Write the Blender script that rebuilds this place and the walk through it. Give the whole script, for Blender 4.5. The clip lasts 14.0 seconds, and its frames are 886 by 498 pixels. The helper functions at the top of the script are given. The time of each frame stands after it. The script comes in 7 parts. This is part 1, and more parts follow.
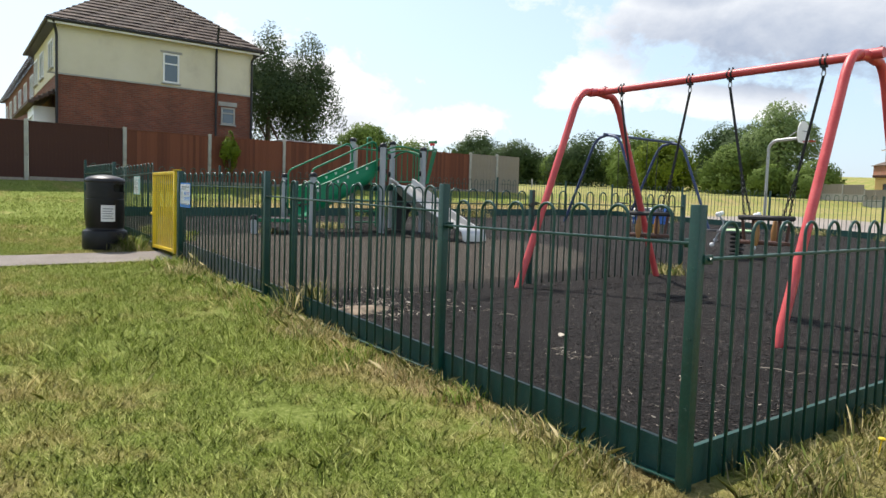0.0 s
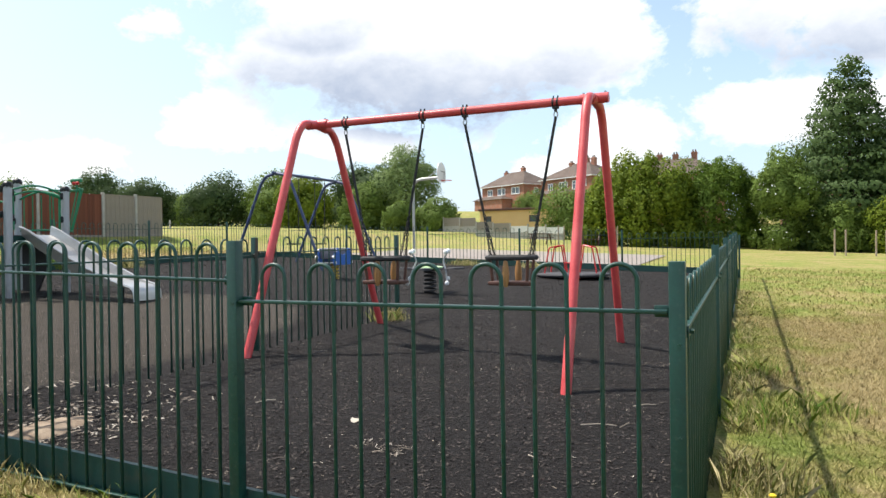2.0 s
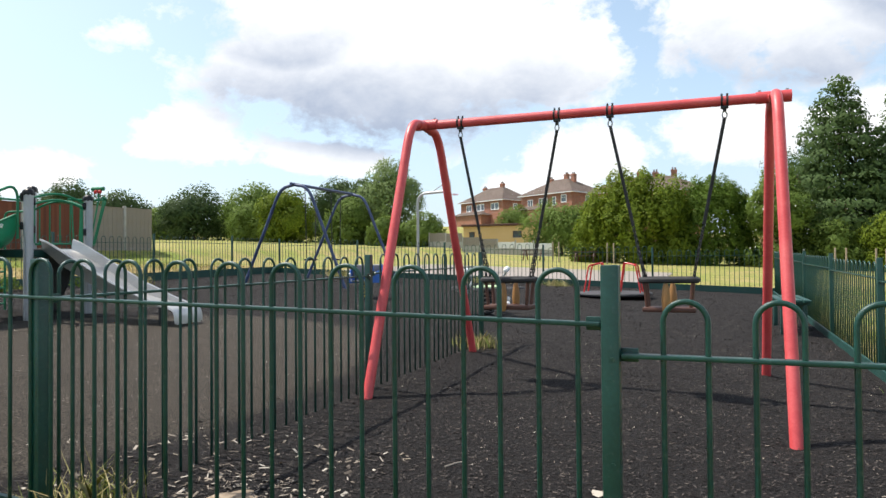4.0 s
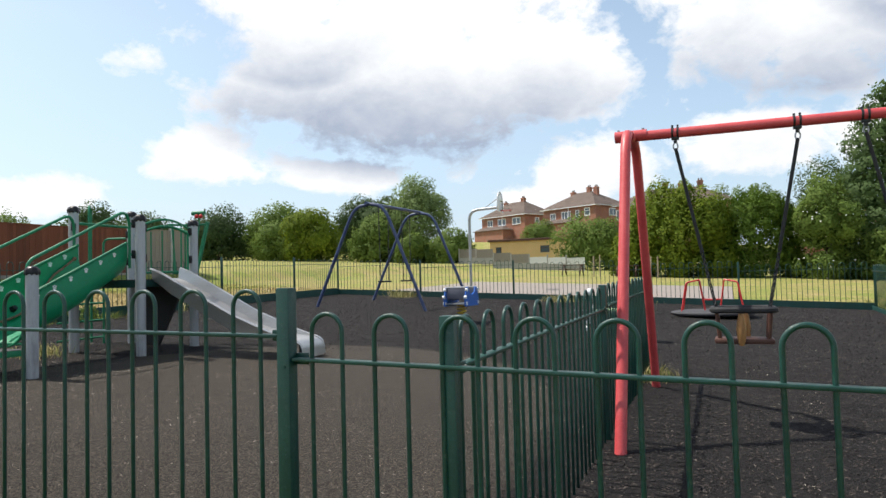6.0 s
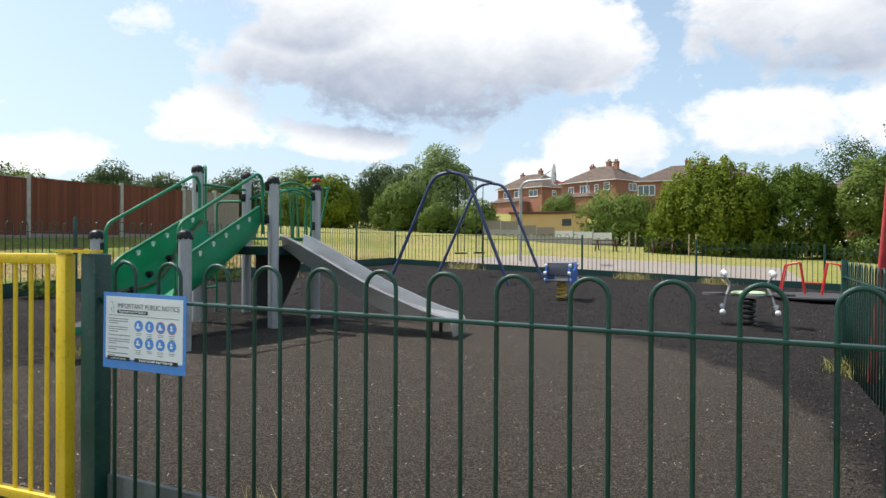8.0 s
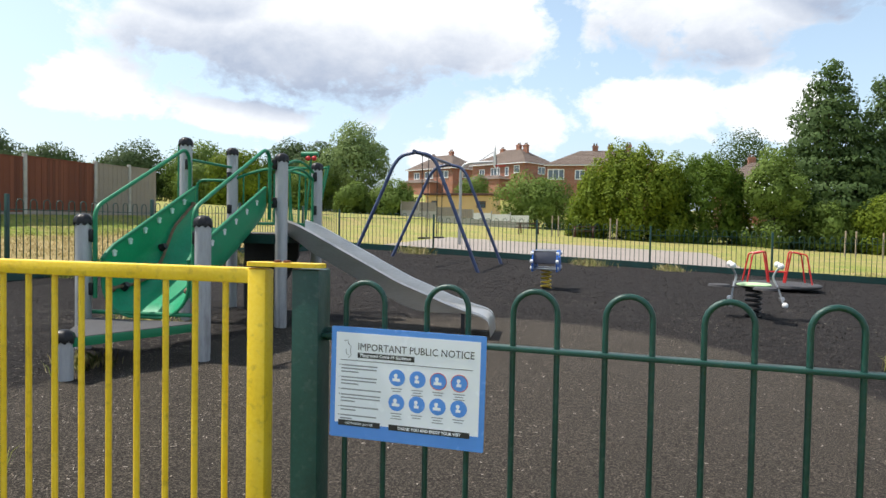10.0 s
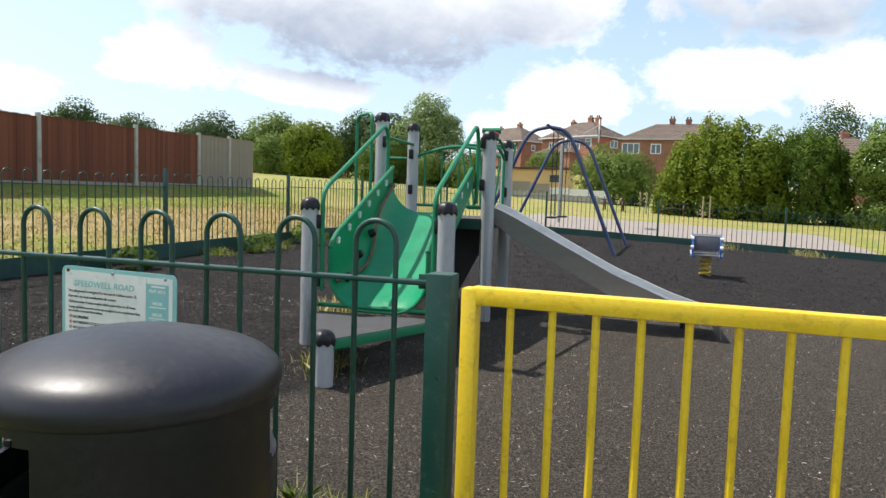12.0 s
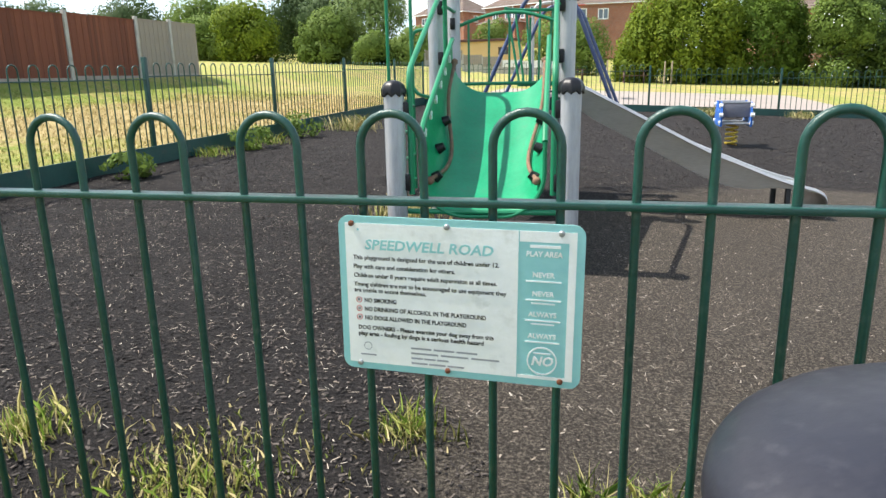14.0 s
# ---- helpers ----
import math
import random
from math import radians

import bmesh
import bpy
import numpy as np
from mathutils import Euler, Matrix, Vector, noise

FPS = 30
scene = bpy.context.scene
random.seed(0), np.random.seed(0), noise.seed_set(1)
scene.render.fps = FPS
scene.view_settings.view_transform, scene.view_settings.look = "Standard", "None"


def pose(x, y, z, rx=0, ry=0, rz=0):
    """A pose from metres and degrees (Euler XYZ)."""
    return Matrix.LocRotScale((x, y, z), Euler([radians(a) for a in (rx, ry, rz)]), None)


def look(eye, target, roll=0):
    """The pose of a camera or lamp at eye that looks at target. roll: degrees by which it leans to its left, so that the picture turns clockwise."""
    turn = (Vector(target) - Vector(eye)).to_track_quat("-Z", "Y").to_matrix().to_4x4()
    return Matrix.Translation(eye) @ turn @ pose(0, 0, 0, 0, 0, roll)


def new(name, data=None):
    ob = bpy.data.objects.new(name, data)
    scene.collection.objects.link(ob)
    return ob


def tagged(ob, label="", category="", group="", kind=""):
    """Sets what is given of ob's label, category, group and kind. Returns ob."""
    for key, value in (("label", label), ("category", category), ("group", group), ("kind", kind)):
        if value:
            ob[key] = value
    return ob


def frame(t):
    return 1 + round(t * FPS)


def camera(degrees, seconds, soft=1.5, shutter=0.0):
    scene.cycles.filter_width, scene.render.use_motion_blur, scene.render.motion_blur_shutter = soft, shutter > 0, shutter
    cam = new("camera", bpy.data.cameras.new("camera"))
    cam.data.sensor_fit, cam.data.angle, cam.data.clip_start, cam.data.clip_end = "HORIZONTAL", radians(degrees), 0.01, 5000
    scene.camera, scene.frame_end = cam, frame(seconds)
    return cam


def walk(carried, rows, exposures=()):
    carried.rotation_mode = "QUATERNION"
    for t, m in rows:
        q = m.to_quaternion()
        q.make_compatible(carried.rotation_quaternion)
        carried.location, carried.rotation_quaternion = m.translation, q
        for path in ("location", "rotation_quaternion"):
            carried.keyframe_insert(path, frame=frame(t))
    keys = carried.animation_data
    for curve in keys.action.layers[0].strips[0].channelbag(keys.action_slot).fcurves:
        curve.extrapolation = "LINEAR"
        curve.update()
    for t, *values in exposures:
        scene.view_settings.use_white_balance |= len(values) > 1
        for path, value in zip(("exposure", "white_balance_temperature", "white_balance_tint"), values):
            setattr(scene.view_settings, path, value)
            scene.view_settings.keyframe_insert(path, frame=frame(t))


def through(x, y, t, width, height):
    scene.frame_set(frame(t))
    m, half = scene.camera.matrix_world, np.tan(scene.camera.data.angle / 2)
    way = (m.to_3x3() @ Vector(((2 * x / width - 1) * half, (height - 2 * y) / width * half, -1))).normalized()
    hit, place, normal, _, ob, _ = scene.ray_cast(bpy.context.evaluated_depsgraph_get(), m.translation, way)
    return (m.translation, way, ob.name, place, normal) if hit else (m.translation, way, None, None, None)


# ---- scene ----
cam = camera(66.1, 14.0)
PATH = [
    (0, (6.429, -2.554, 0.923), (4.82, -1.373, 0.791), 1.9),
    (0.5, (6.104, -2.506, 0.925), (4.715, -1.073, 0.791), 0.4),
    (1, (5.728, -2.438, 0.943), (4.599, -0.791, 0.84), -1.0),
    (1.5, (5.313, -2.304, 0.965), (4.226, -0.629, 0.852), -2.2),
    (2, (4.954, -2.315, 1.016), (4.143, -0.487, 1.006), -0.8),
    (2.2, (4.834, -2.281, 1.029), (4.146, -0.403, 1.059), -1.4),
    (4.3, (2.92, -2.005, 1.086), (2.185, -0.146, 1.124), -0.4),
    (4.5, (2.727, -2.03, 1.121), (1.991, -0.171, 1.17), 0.1),
    (5, (2.229, -2.004, 1.134), (1.232, -0.27, 1.167), -1.0),
    (5.5, (1.793, -1.996, 1.179), (0.791, -0.265, 1.216), -1.2),
    (6, (1.411, -1.972, 1.213), (0.645, -0.126, 1.293), -1.5),
    (6.5, (0.968, -1.911, 1.226), (0.317, -0.024, 1.333), -1.8),
    (7, (0.523, -2.006, 1.257), (-0.023, -0.085, 1.368), -0.7),
    (7.5, (0.01, -2.013, 1.233), (-0.586, -0.104, 1.22), 0.1),
    (8, (-0.494, -2.111, 1.286), (-1.275, -0.27, 1.278), 0.3),
    (8.2, (-0.642, -2.131, 1.315), (-1.396, -0.279, 1.268), 0.8),
    (10.3, (-2.39, -1.803, 1.39), (-2.848, 0.143, 1.335), 0.8),
    (10.5, (-2.563, -1.803, 1.401), (-2.995, 0.15, 1.384), 0.9),
    (11, (-3.041, -1.71, 1.396), (-3.562, 0.221, 1.366), 0.8),
    (11.5, (-3.436, -1.649, 1.434), (-4.148, 0.218, 1.348), 0.6),
    (12, (-3.808, -1.646, 1.46), (-4.475, 0.234, 1.312), 1.9),
    (12.5, (-4.215, -1.524, 1.449), (-4.924, 0.334, 1.233), 1.3),
    (13, (-4.617, -1.455, 1.456), (-5.362, 0.38, 1.179), 1.5),
    (13.2, (-4.729, -1.465, 1.476), (-5.378, 0.401, 1.166), 2.0),
    (13.5, (-4.927, -1.358, 1.468), (-5.523, 0.518, 1.111), -0.3),
    (14, (-5.157, -1.164, 1.452), (-5.651, 0.711, 0.962), -1.1),
]
walk(cam, [(t, look(eye, target, roll)) for t, eye, target, roll in PATH],
     [(0.0, 0.22), (0.6, 0.34), (1.2, 0.40), (2.2, 0.38), (5.0, 0.20), (7.0, 0.05), (8.2, 0.13), (10.5, 0.30), (11.5, 0.22), (12.3, 0.38), (13.0, 0.62), (13.5, 0.80), (14.0, 0.88)])

# ---- light ----
world = bpy.data.worlds.new("sky")
scene.world = world
world.use_nodes = True
wt = world.node_tree
wt.nodes.clear()


def wnode(kind, **kw):
    n = wt.nodes.new(kind)
    for k, v in kw.items():
        n.inputs[k].default_value = v
    return n


def wmath(op, a, b=None, c=None, clamp=False):
    n = wt.nodes.new("ShaderNodeMath")
    n.operation, n.use_clamp = op, clamp
    for i, v in enumerate((a, b, c)):
        if v is None:
            continue
        if isinstance(v, (int, float)):
            n.inputs[i].default_value = v
        else:
            wt.links.new(v, n.inputs[i])
    return n.outputs[0]


sky = wt.nodes.new("ShaderNodeTexSky")
sky.sky_type, sky.sun_disc = "NISHITA", False
sky.sun_elevation, sky.sun_rotation = radians(59), radians(267)
sky.air_density, sky.dust_density, sky.ozone_density = 1.0, 1.2, 1.0
co = wt.nodes.new("ShaderNodeTexCoord")
sep = wt.nodes.new("ShaderNodeSeparateXYZ")
wt.links.new(co.outputs["Generated"], sep.inputs[0])
dx, dy, dz = sep.outputs
# cumulus banks: azimuth, height of the widest part, half width, height above and below it, all in degrees
BANKS = [(-26, 17, 18, 14, 8.5), (-35, 21, 9, 7, 6), (-13, 17, 8, 7, 5), (-24, 34, 15, 9, 8), (7, 19, 13, 11, 7.0), (18, 23, 12, 9, 9), (-41.5, 9.5, 5.5, 3.4, 2.4), (-31, 8.5, 6, 1.8, 1.6),
         (-11, 8.0, 6.0, 4.0, 3.0), (-14.5, 6, 4, 2.2, 2), (2, 9.5, 7, 3.0, 2.6), (11, 9, 6, 3.4, 3), (-53, 6.5, 6, 1.8, 2), (-66, 9, 10, 4, 4), (-74, 24, 8, 5, 4), (32, 17, 9, 8, 6), (50, 20, 14, 9, 7),
         (85, 25, 20, 12, 9), (125, 32, 20, 14, 12), (170, 24, 22, 12, 8), (-170, 40, 20, 14, 12), (-130, 22, 22, 10, 8), (-100, 38, 16, 10, 9)]
azi = wmath("MULTIPLY", wmath("ARCTAN2", dx, dy), 180 / math.pi)
ele = wmath("MULTIPLY", wmath("ARCSINE", dz), 180 / math.pi)


def billow(scale, detail, rough, up=0.0):
    mp = wt.nodes.new("ShaderNodeMapping")
    mp.inputs["Scale"].default_value = (1, 1, 1.5)
    mp.inputs["Location"].default_value = (0.37, 0.11, 0.53 + up)
    wt.links.new(co.outputs["Generated"], mp.inputs[0])
    n = wt.nodes.new("ShaderNodeTexNoise")
    n.inputs["Scale"].default_value, n.inputs["Detail"].default_value = scale, detail
    n.inputs["Roughness"].default_value, n.inputs["Distortion"].default_value = rough, 0.2
    wt.links.new(mp.outputs[0], n.inputs["Vector"])
    return n.outputs["Fac"]


puff, puff_above = billow(8.0, 10.0, 0.62), billow(8.0, 7.0, 0.6, 0.035)
knob = billow(30.0, 6.0, 0.6)
depth, under = -1.0, 0.0
for az, el, wide, high, low in BANKS:
    h = wmath("DIVIDE", wmath("SUBTRACT", azi, az), wide)
    v = wmath("SUBTRACT", ele, el)
    v = wmath("ADD", wmath("DIVIDE", wmath("MAXIMUM", v, 0.0), high), wmath("DIVIDE", wmath("MINIMUM", v, 0.0), low))
    d = wmath("SUBTRACT", 1.0, wmath("SQRT", wmath("ADD", wmath("MULTIPLY", h, h), wmath("MULTIPLY", v, v))))
    depth = wmath("SMOOTH_MAX", depth, d, 0.15)
    # the flat underside lies in the shade of its own cloud
    lee = wmath("MULTIPLY", wmath("MULTIPLY_ADD", v, -0.85, 0.12), wmath("MULTIPLY", wmath("ADD", d, 0.12), 3.5, clamp=True), clamp=True)
    under = wmath("MAXIMUM", under, wmath("MULTIPLY", lee, min(1.0, (low / 8.5) ** 1.6)))
body = wmath("MULTIPLY_ADD", wmath("SUBTRACT", puff, 0.5), 2.3, depth)
body = wmath("MULTIPLY_ADD", wmath("SUBTRACT", knob, 0.5), 0.30, body)
cover = wmath("MULTIPLY", wmath("SUBTRACT", body, 0.04), 3.6, clamp=True)
thick = wmath("MULTIPLY", body, 2.6, clamp=True)
relief = wmath("MULTIPLY_ADD", wmath("SUBTRACT", puff_above, 0.47), 1.9, wmath("MULTIPLY", wmath("SUBTRACT", knob, 0.5), 0.5))
shade = wmath("MULTIPLY_ADD", under, wmath("MULTIPLY", wmath("MULTIPLY", body, 9.0, clamp=True), 1.35), wmath("MULTIPLY", wmath("MULTIPLY", relief, 0.55), thick), clamp=True)
haze = wmath("SUBTRACT", 1.0, wmath("MULTIPLY", dz, 3.0, clamp=True), clamp=True)
cmix = wt.nodes.new("ShaderNodeMixRGB")
cmix.inputs[1].default_value, cmix.inputs[2].default_value = (10.2, 10.3, 10.4, 1), (3.95, 4.6, 5.85, 1)
wt.links.new(shade, cmix.inputs[0])
lift = wt.nodes.new("ShaderNodeMixRGB")
lift.blend_type = "MULTIPLY"
lift.inputs[0].default_value = 1.0
lift.inputs[2].default_value = (2.3, 2.1, 1.75, 1)
wt.links.new(sky.outputs[0], lift.inputs[1])
wt.links.new(wmath("SUBTRACT", 1.0, wmath("MULTIPLY", wmath("SUBTRACT", dz, 0.55), 2.0, clamp=True)), lift.inputs[0])
hmix = wt.nodes.new("ShaderNodeMixRGB")
hmix.inputs[2].default_value = (4.1, 5.7, 8.5, 1)
wt.links.new(wmath("MULTIPLY_ADD", haze, 0.55, 0.16), hmix.inputs[0])
wt.links.new(lift.outputs[0], hmix.inputs[1])
smix = wt.nodes.new("ShaderNodeMixRGB")
wt.links.new(cover, smix.inputs[0])
wt.links.new(hmix.outputs[0], smix.inputs[1])
wt.links.new(cmix.outputs[0], smix.inputs[2])
bg = wnode("ShaderNodeBackground", Strength=0.10)
wt.links.new(smix.outputs[0], bg.inputs["Color"])
wo = wt.nodes.new("ShaderNodeOutputWorld")
wt.links.new(bg.outputs[0], wo.inputs[0])

sun = new("sun", bpy.data.lights.new("sun", "SUN"))
sun.data.energy, sun.data.angle, sun.data.color = 5.0, radians(0.55), (1.0, 0.95, 0.87)
sun.matrix_world = look((-58, -4, 100), (0, 0, 0))


# ---- materials ----
def material(name, stops, rough=0.5, metal=0.0, scale=6.0, fine=60.0, bump=0.0, bump_scale=None, island=0.0, rnd=0.0, spec=0.5, stretch=(1, 1, 1), dirt=None):
    """Noise at two scales drives a ramp of colours; optional relief and per-piece variation."""
    m = bpy.data.materials.new(name)
    m.use_nodes = True
    t = m.node_tree
    b = t.nodes["Principled BSDF"]
    b.inputs["Roughness"].default_value, b.inputs["Metallic"].default_value = rough, metal
    b.inputs["Specular IOR Level"].default_value = spec
    tc = t.nodes.new("ShaderNodeTexCoord")
    mp = t.nodes.new("ShaderNodeMapping")
    mp.inputs["Scale"].default_value = stretch
    t.links.new(tc.outputs["Object"], mp.inputs[0])

    def tex(sc, det):
        n = t.nodes.new("ShaderNodeTexNoise")
        n.inputs["Scale"].default_value, n.inputs["Detail"].default_value = sc, det
        n.inputs["Roughness"].default_value = 0.6
        t.links.new(mp.outputs[0], n.inputs["Vector"])
        return n.outputs["Fac"]

    def calc(op, a, c):
        n = t.nodes.new("ShaderNodeMath")
        n.operation = op
        for i, v in enumerate((a, c)):
            if isinstance(v, (int, float)):
                n.inputs[i].default_value = v
            else:
                t.links.new(v, n.inputs[i])
        return n.outputs[0]

    f = calc("ADD", calc("MULTIPLY", tex(scale, 4), 0.6), calc("MULTIPLY", tex(fine, 3), 0.4))
    if island or rnd:
        if island:
            g = t.nodes.new("ShaderNodeNewGeometry")
            r, w = g.outputs["Random Per Island"], island
        else:
            g = t.nodes.new("ShaderNodeObjectInfo")
            r, w = g.outputs["Random"], rnd
        f = calc("ADD", calc("MULTIPLY", f, 1 - w), calc("MULTIPLY", r, w))
    ramp = t.nodes.new("ShaderNodeValToRGB")
    lo, hi = (0.3, 0.7) if not (island or rnd) else (0.15, 0.85)
    el = ramp.color_ramp.elements
    while len(el) < len(stops):
        el.new(0.5)
    for i, c in enumerate(stops):
        el[i].position = lo + (hi - lo) * i / max(1, len(stops) - 1)
        el[i].color = (*c, 1)
    t.links.new(f, ramp.inputs[0])
    out = ramp.outputs[0]
    if dirt:
        colour, amount, dscale = dirt
        mx = t.nodes.new("ShaderNodeMixRGB")
        mx.inputs[2].default_value = (*colour, 1)
        k = t.nodes.new("ShaderNodeMath")
        k.operation, k.use_clamp = "MULTIPLY", True
        t.links.new(calc("SUBTRACT", tex(dscale, 6), 0.56), k.inputs[0])
        k.inputs[1].default_value = amount * 8
        t.links.new(k.outputs[0], mx.inputs[0])
        t.links.new(out, mx.inputs[1])
        out = mx.outputs[0]
    t.links.new(out, b.inputs["Base Color"])
    t.links.new(calc("ADD", rough - 0.1, calc("MULTIPLY", tex(fine * 0.5, 3), 0.2)), b.inputs["Roughness"])
    if bump:
        bn = t.nodes.new("ShaderNodeBump")
        bn.inputs["Strength"].default_value, bn.inputs["Distance"].default_value = min(1, bump), 0.02
        t.links.new(tex(bump_scale or fine, 5), bn.inputs["Height"])
        t.links.new(bn.outputs[0], b.inputs["Normal"])
    return m


M = {}
M["green_paint"] = material("green_paint", [(0.003, 0.034, 0.025), (0.005, 0.048, 0.036), (0.009, 0.066, 0.050)], 0.38, 0, 5, 90, 0.12, 180, spec=0.5, dirt=((0.10, 0.12, 0.10), 0.25, 40))
M["green_board"] = material("green_board", [(0.005, 0.04, 0.034), (0.008, 0.056, 0.047), (0.016, 0.075, 0.062)], 0.5, 0, 3, 40, 0.2, 60, dirt=((0.06, 0.06, 0.05), 0.35, 9))
M["red_paint"] = material("red_paint", [(0.50, 0.045, 0.05), (0.60, 0.075, 0.08), (0.66, 0.12, 0.12)], 0.42, 0, 4, 70, 0.1, 150)
M["red_bright"] = material("red_bright", [(0.5, 0.02, 0.02), (0.6, 0.03, 0.03)], 0.35, 0, 4, 70)
M["blue_paint"] = material("blue_paint", [(0.022, 0.036, 0.10), (0.040, 0.062, 0.145), (0.08, 0.11, 0.20)], 0.42, 0, 4, 70)
M["blue_panel"] = material("blue_panel", [(0.02, 0.10, 0.42), (0.03, 0.16, 0.55)], 0.4, 0, 3, 60)
M["yellow_paint"] = material("yellow_paint", [(0.72, 0.46, 0.012), (0.82, 0.56, 0.02), (0.86, 0.62, 0.05)], 0.38, 0, 5, 80, 0.12, 160, dirt=((0.30, 0.19, 0.03), 0.35, 34))
M["bright_green"] = material("bright_green", [(0.001, 0.185, 0.080), (0.004, 0.245, 0.110), (0.010, 0.30, 0.140)], 0.40, 0, 3, 50, 0.03, 80, spec=0.4, dirt=((0.05, 0.16, 0.09), 0.3, 12))
M["tube_green"] = material("tube_green", [(0.001, 0.155, 0.065), (0.005, 0.21, 0.09)], 0.5, 0, 3, 60)
M["grey_post"] = material("grey_post", [(0.30, 0.31, 0.33), (0.40, 0.41, 0.43), (0.47, 0.48, 0.50)], 0.45, 0.2, 4, 60, 0.05, 90, stretch=(1, 1, 0.2), dirt=((0.06, 0.05, 0.045), 0.5, 5))
M["steel"] = material("steel", [(0.42, 0.41, 0.395), (0.52, 0.51, 0.495), (0.62, 0.61, 0.595)], 0.38, 0.85, 5, 120, 0.05, 150, stretch=(0.15, 1, 1))
M["galv"] = material("galv", [(0.3, 0.31, 0.32), (0.42, 0.43, 0.44)], 0.45, 0.7, 12, 90)
M["board_grey"] = material("board_grey", [(0.09, 0.10, 0.095), (0.15, 0.16, 0.155), (0.20, 0.21, 0.20)], 0.65, 0, 3, 50, 0.2, 60, dirt=((0.05, 0.07, 0.05), 0.4, 7))
M["rust"] = material("rust", [(0.10, 0.03, 0.012), (0.20, 0.07, 0.03)], 0.8, 0.2, 40, 200, 0.4)
M["black_plastic"] = material("black_plastic", [(0.006, 0.006, 0.008), (0.010, 0.010, 0.012), (0.017, 0.017, 0.020)], 0.38, 0, 5, 60, 0.06, 120, spec=0.32)
M["bin_lid"] = material("bin_lid", [(0.008, 0.008, 0.013), (0.012, 0.012, 0.019), (0.018, 0.018, 0.026)], 0.42, 0, 6, 110, 0.03, 200, spec=0.45, dirt=((0.12, 0.12, 0.13), 0.10, 38))
M["rubber"] = material("rubber", [(0.016, 0.016, 0.017), (0.028, 0.028, 0.03)], 0.75, 0, 8, 100, 0.2)
M["grey_panel"] = material("grey_panel", [(0.10, 0.10, 0.13), (0.15, 0.15, 0.18)], 0.5, 0, 4, 60)
M["deck"] = material("deck", [(0.040, 0.039, 0.042), (0.072, 0.071, 0.076)], 0.85, 0, 8, 140, 0.25, 220)
M["rope"] = material("rope", [(0.10, 0.06, 0.04), (0.30, 0.17, 0.11)], 0.85, 0, 20, 200, 0.4)
M["pine"] = material("pine", [(0.24, 0.115, 0.035), (0.36, 0.18, 0.06), (0.44, 0.25, 0.09)], 0.55, 0, 5, 60, stretch=(4, 4, 0.5))
M["brown_paint"] = material("brown_paint", [(0.07, 0.028, 0.018), (0.11, 0.045, 0.030)], 0.6, 0, 8, 80)
M["white_paint"] = material("white_paint", [(0.72, 0.72, 0.72), (0.82, 0.82, 0.82)], 0.4, 0, 4, 60, dirt=((0.4, 0.4, 0.38), 0.2, 10))
M["lime"] = material("lime", [(0.42, 0.62, 0.30), (0.55, 0.72, 0.42)], 0.45, 0, 4, 60)
M["yellow_spring"] = material("yellow_spring", [(0.55, 0.38, 0.03), (0.7, 0.5, 0.06)], 0.5, 0, 10, 80)
M["concrete"] = material("concrete", [(0.30, 0.29, 0.27), (0.38, 0.37, 0.34), (0.45, 0.43, 0.40)], 0.85, 0, 3, 60, 0.3, 80, dirt=((0.15, 0.14, 0.12), 0.4, 4))
M["sign_white"] = material("sign_white", [(0.74, 0.75, 0.73), (0.84, 0.85, 0.83)], 0.45, 0, 6, 50, 0.08, 60, dirt=((0.45, 0.45, 0.40), 0.35, 18))
M["paper"] = material("paper", [(0.84, 0.87, 0.93), (0.88, 0.91, 0.96)], 0.25, 0, 3, 30, 0.03, 8)
M["notice_blue"] = material("notice_blue", [(0.09, 0.28, 0.76), (0.12, 0.33, 0.82)], 0.25, 0, 3, 30, 0.03, 8)
M["teal"] = material("teal", [(0.22, 0.50, 0.50), (0.30, 0.58, 0.58)], 0.5, 0, 8, 60)
M["ink"] = material("ink", [(0.02, 0.02, 0.022), (0.03, 0.03, 0.032)], 0.5)
M["ink_soft"] = material("ink_soft", [(0.24, 0.25, 0.27), (0.30, 0.31, 0.33)], 0.5)
M["ink_red"] = material("ink_red", [(0.55, 0.10, 0.08), (0.6, 0.12, 0.1)], 0.5)
M["sticker"] = material("sticker", [(0.7, 0.7, 0.7), (0.8, 0.8, 0.8)], 0.5)
M["tarmac"] = material("tarmac", [(0.16, 0.135, 0.115), (0.215, 0.185, 0.16), (0.28, 0.245, 0.215)], 0.9, 0, 1.5, 70, 0.5, 160)
M["court"] = material("court", [(0.24, 0.205, 0.18), (0.31, 0.27, 0.24)], 0.9, 0, 0.8, 30, 0.2, 60)
M["wood_fence"] = material("wood_fence", [(0.095, 0.030, 0.017), (0.16, 0.050, 0.027), (0.22, 0.078, 0.043)], 0.85, 0, 1.2, 30, 0.3, 60, rnd=0.4, stretch=(6, 6, 0.6), dirt=((0.06, 0.03, 0.02), 0.5, 1.4))
M["grey_fence"] = material("grey_fence", [(0.20, 0.17, 0.14), (0.27, 0.235, 0.20), (0.33, 0.29, 0.25)], 0.85, 0, 1.5, 30, 0.3, 60, stretch=(6, 6, 0.6))
M["dark_fence"] = material("dark_fence", [(0.05, 0.018, 0.014), (0.08, 0.028, 0.02)], 0.85, 0, 1.5, 30, 0.3, 60, stretch=(6, 6, 0.6))
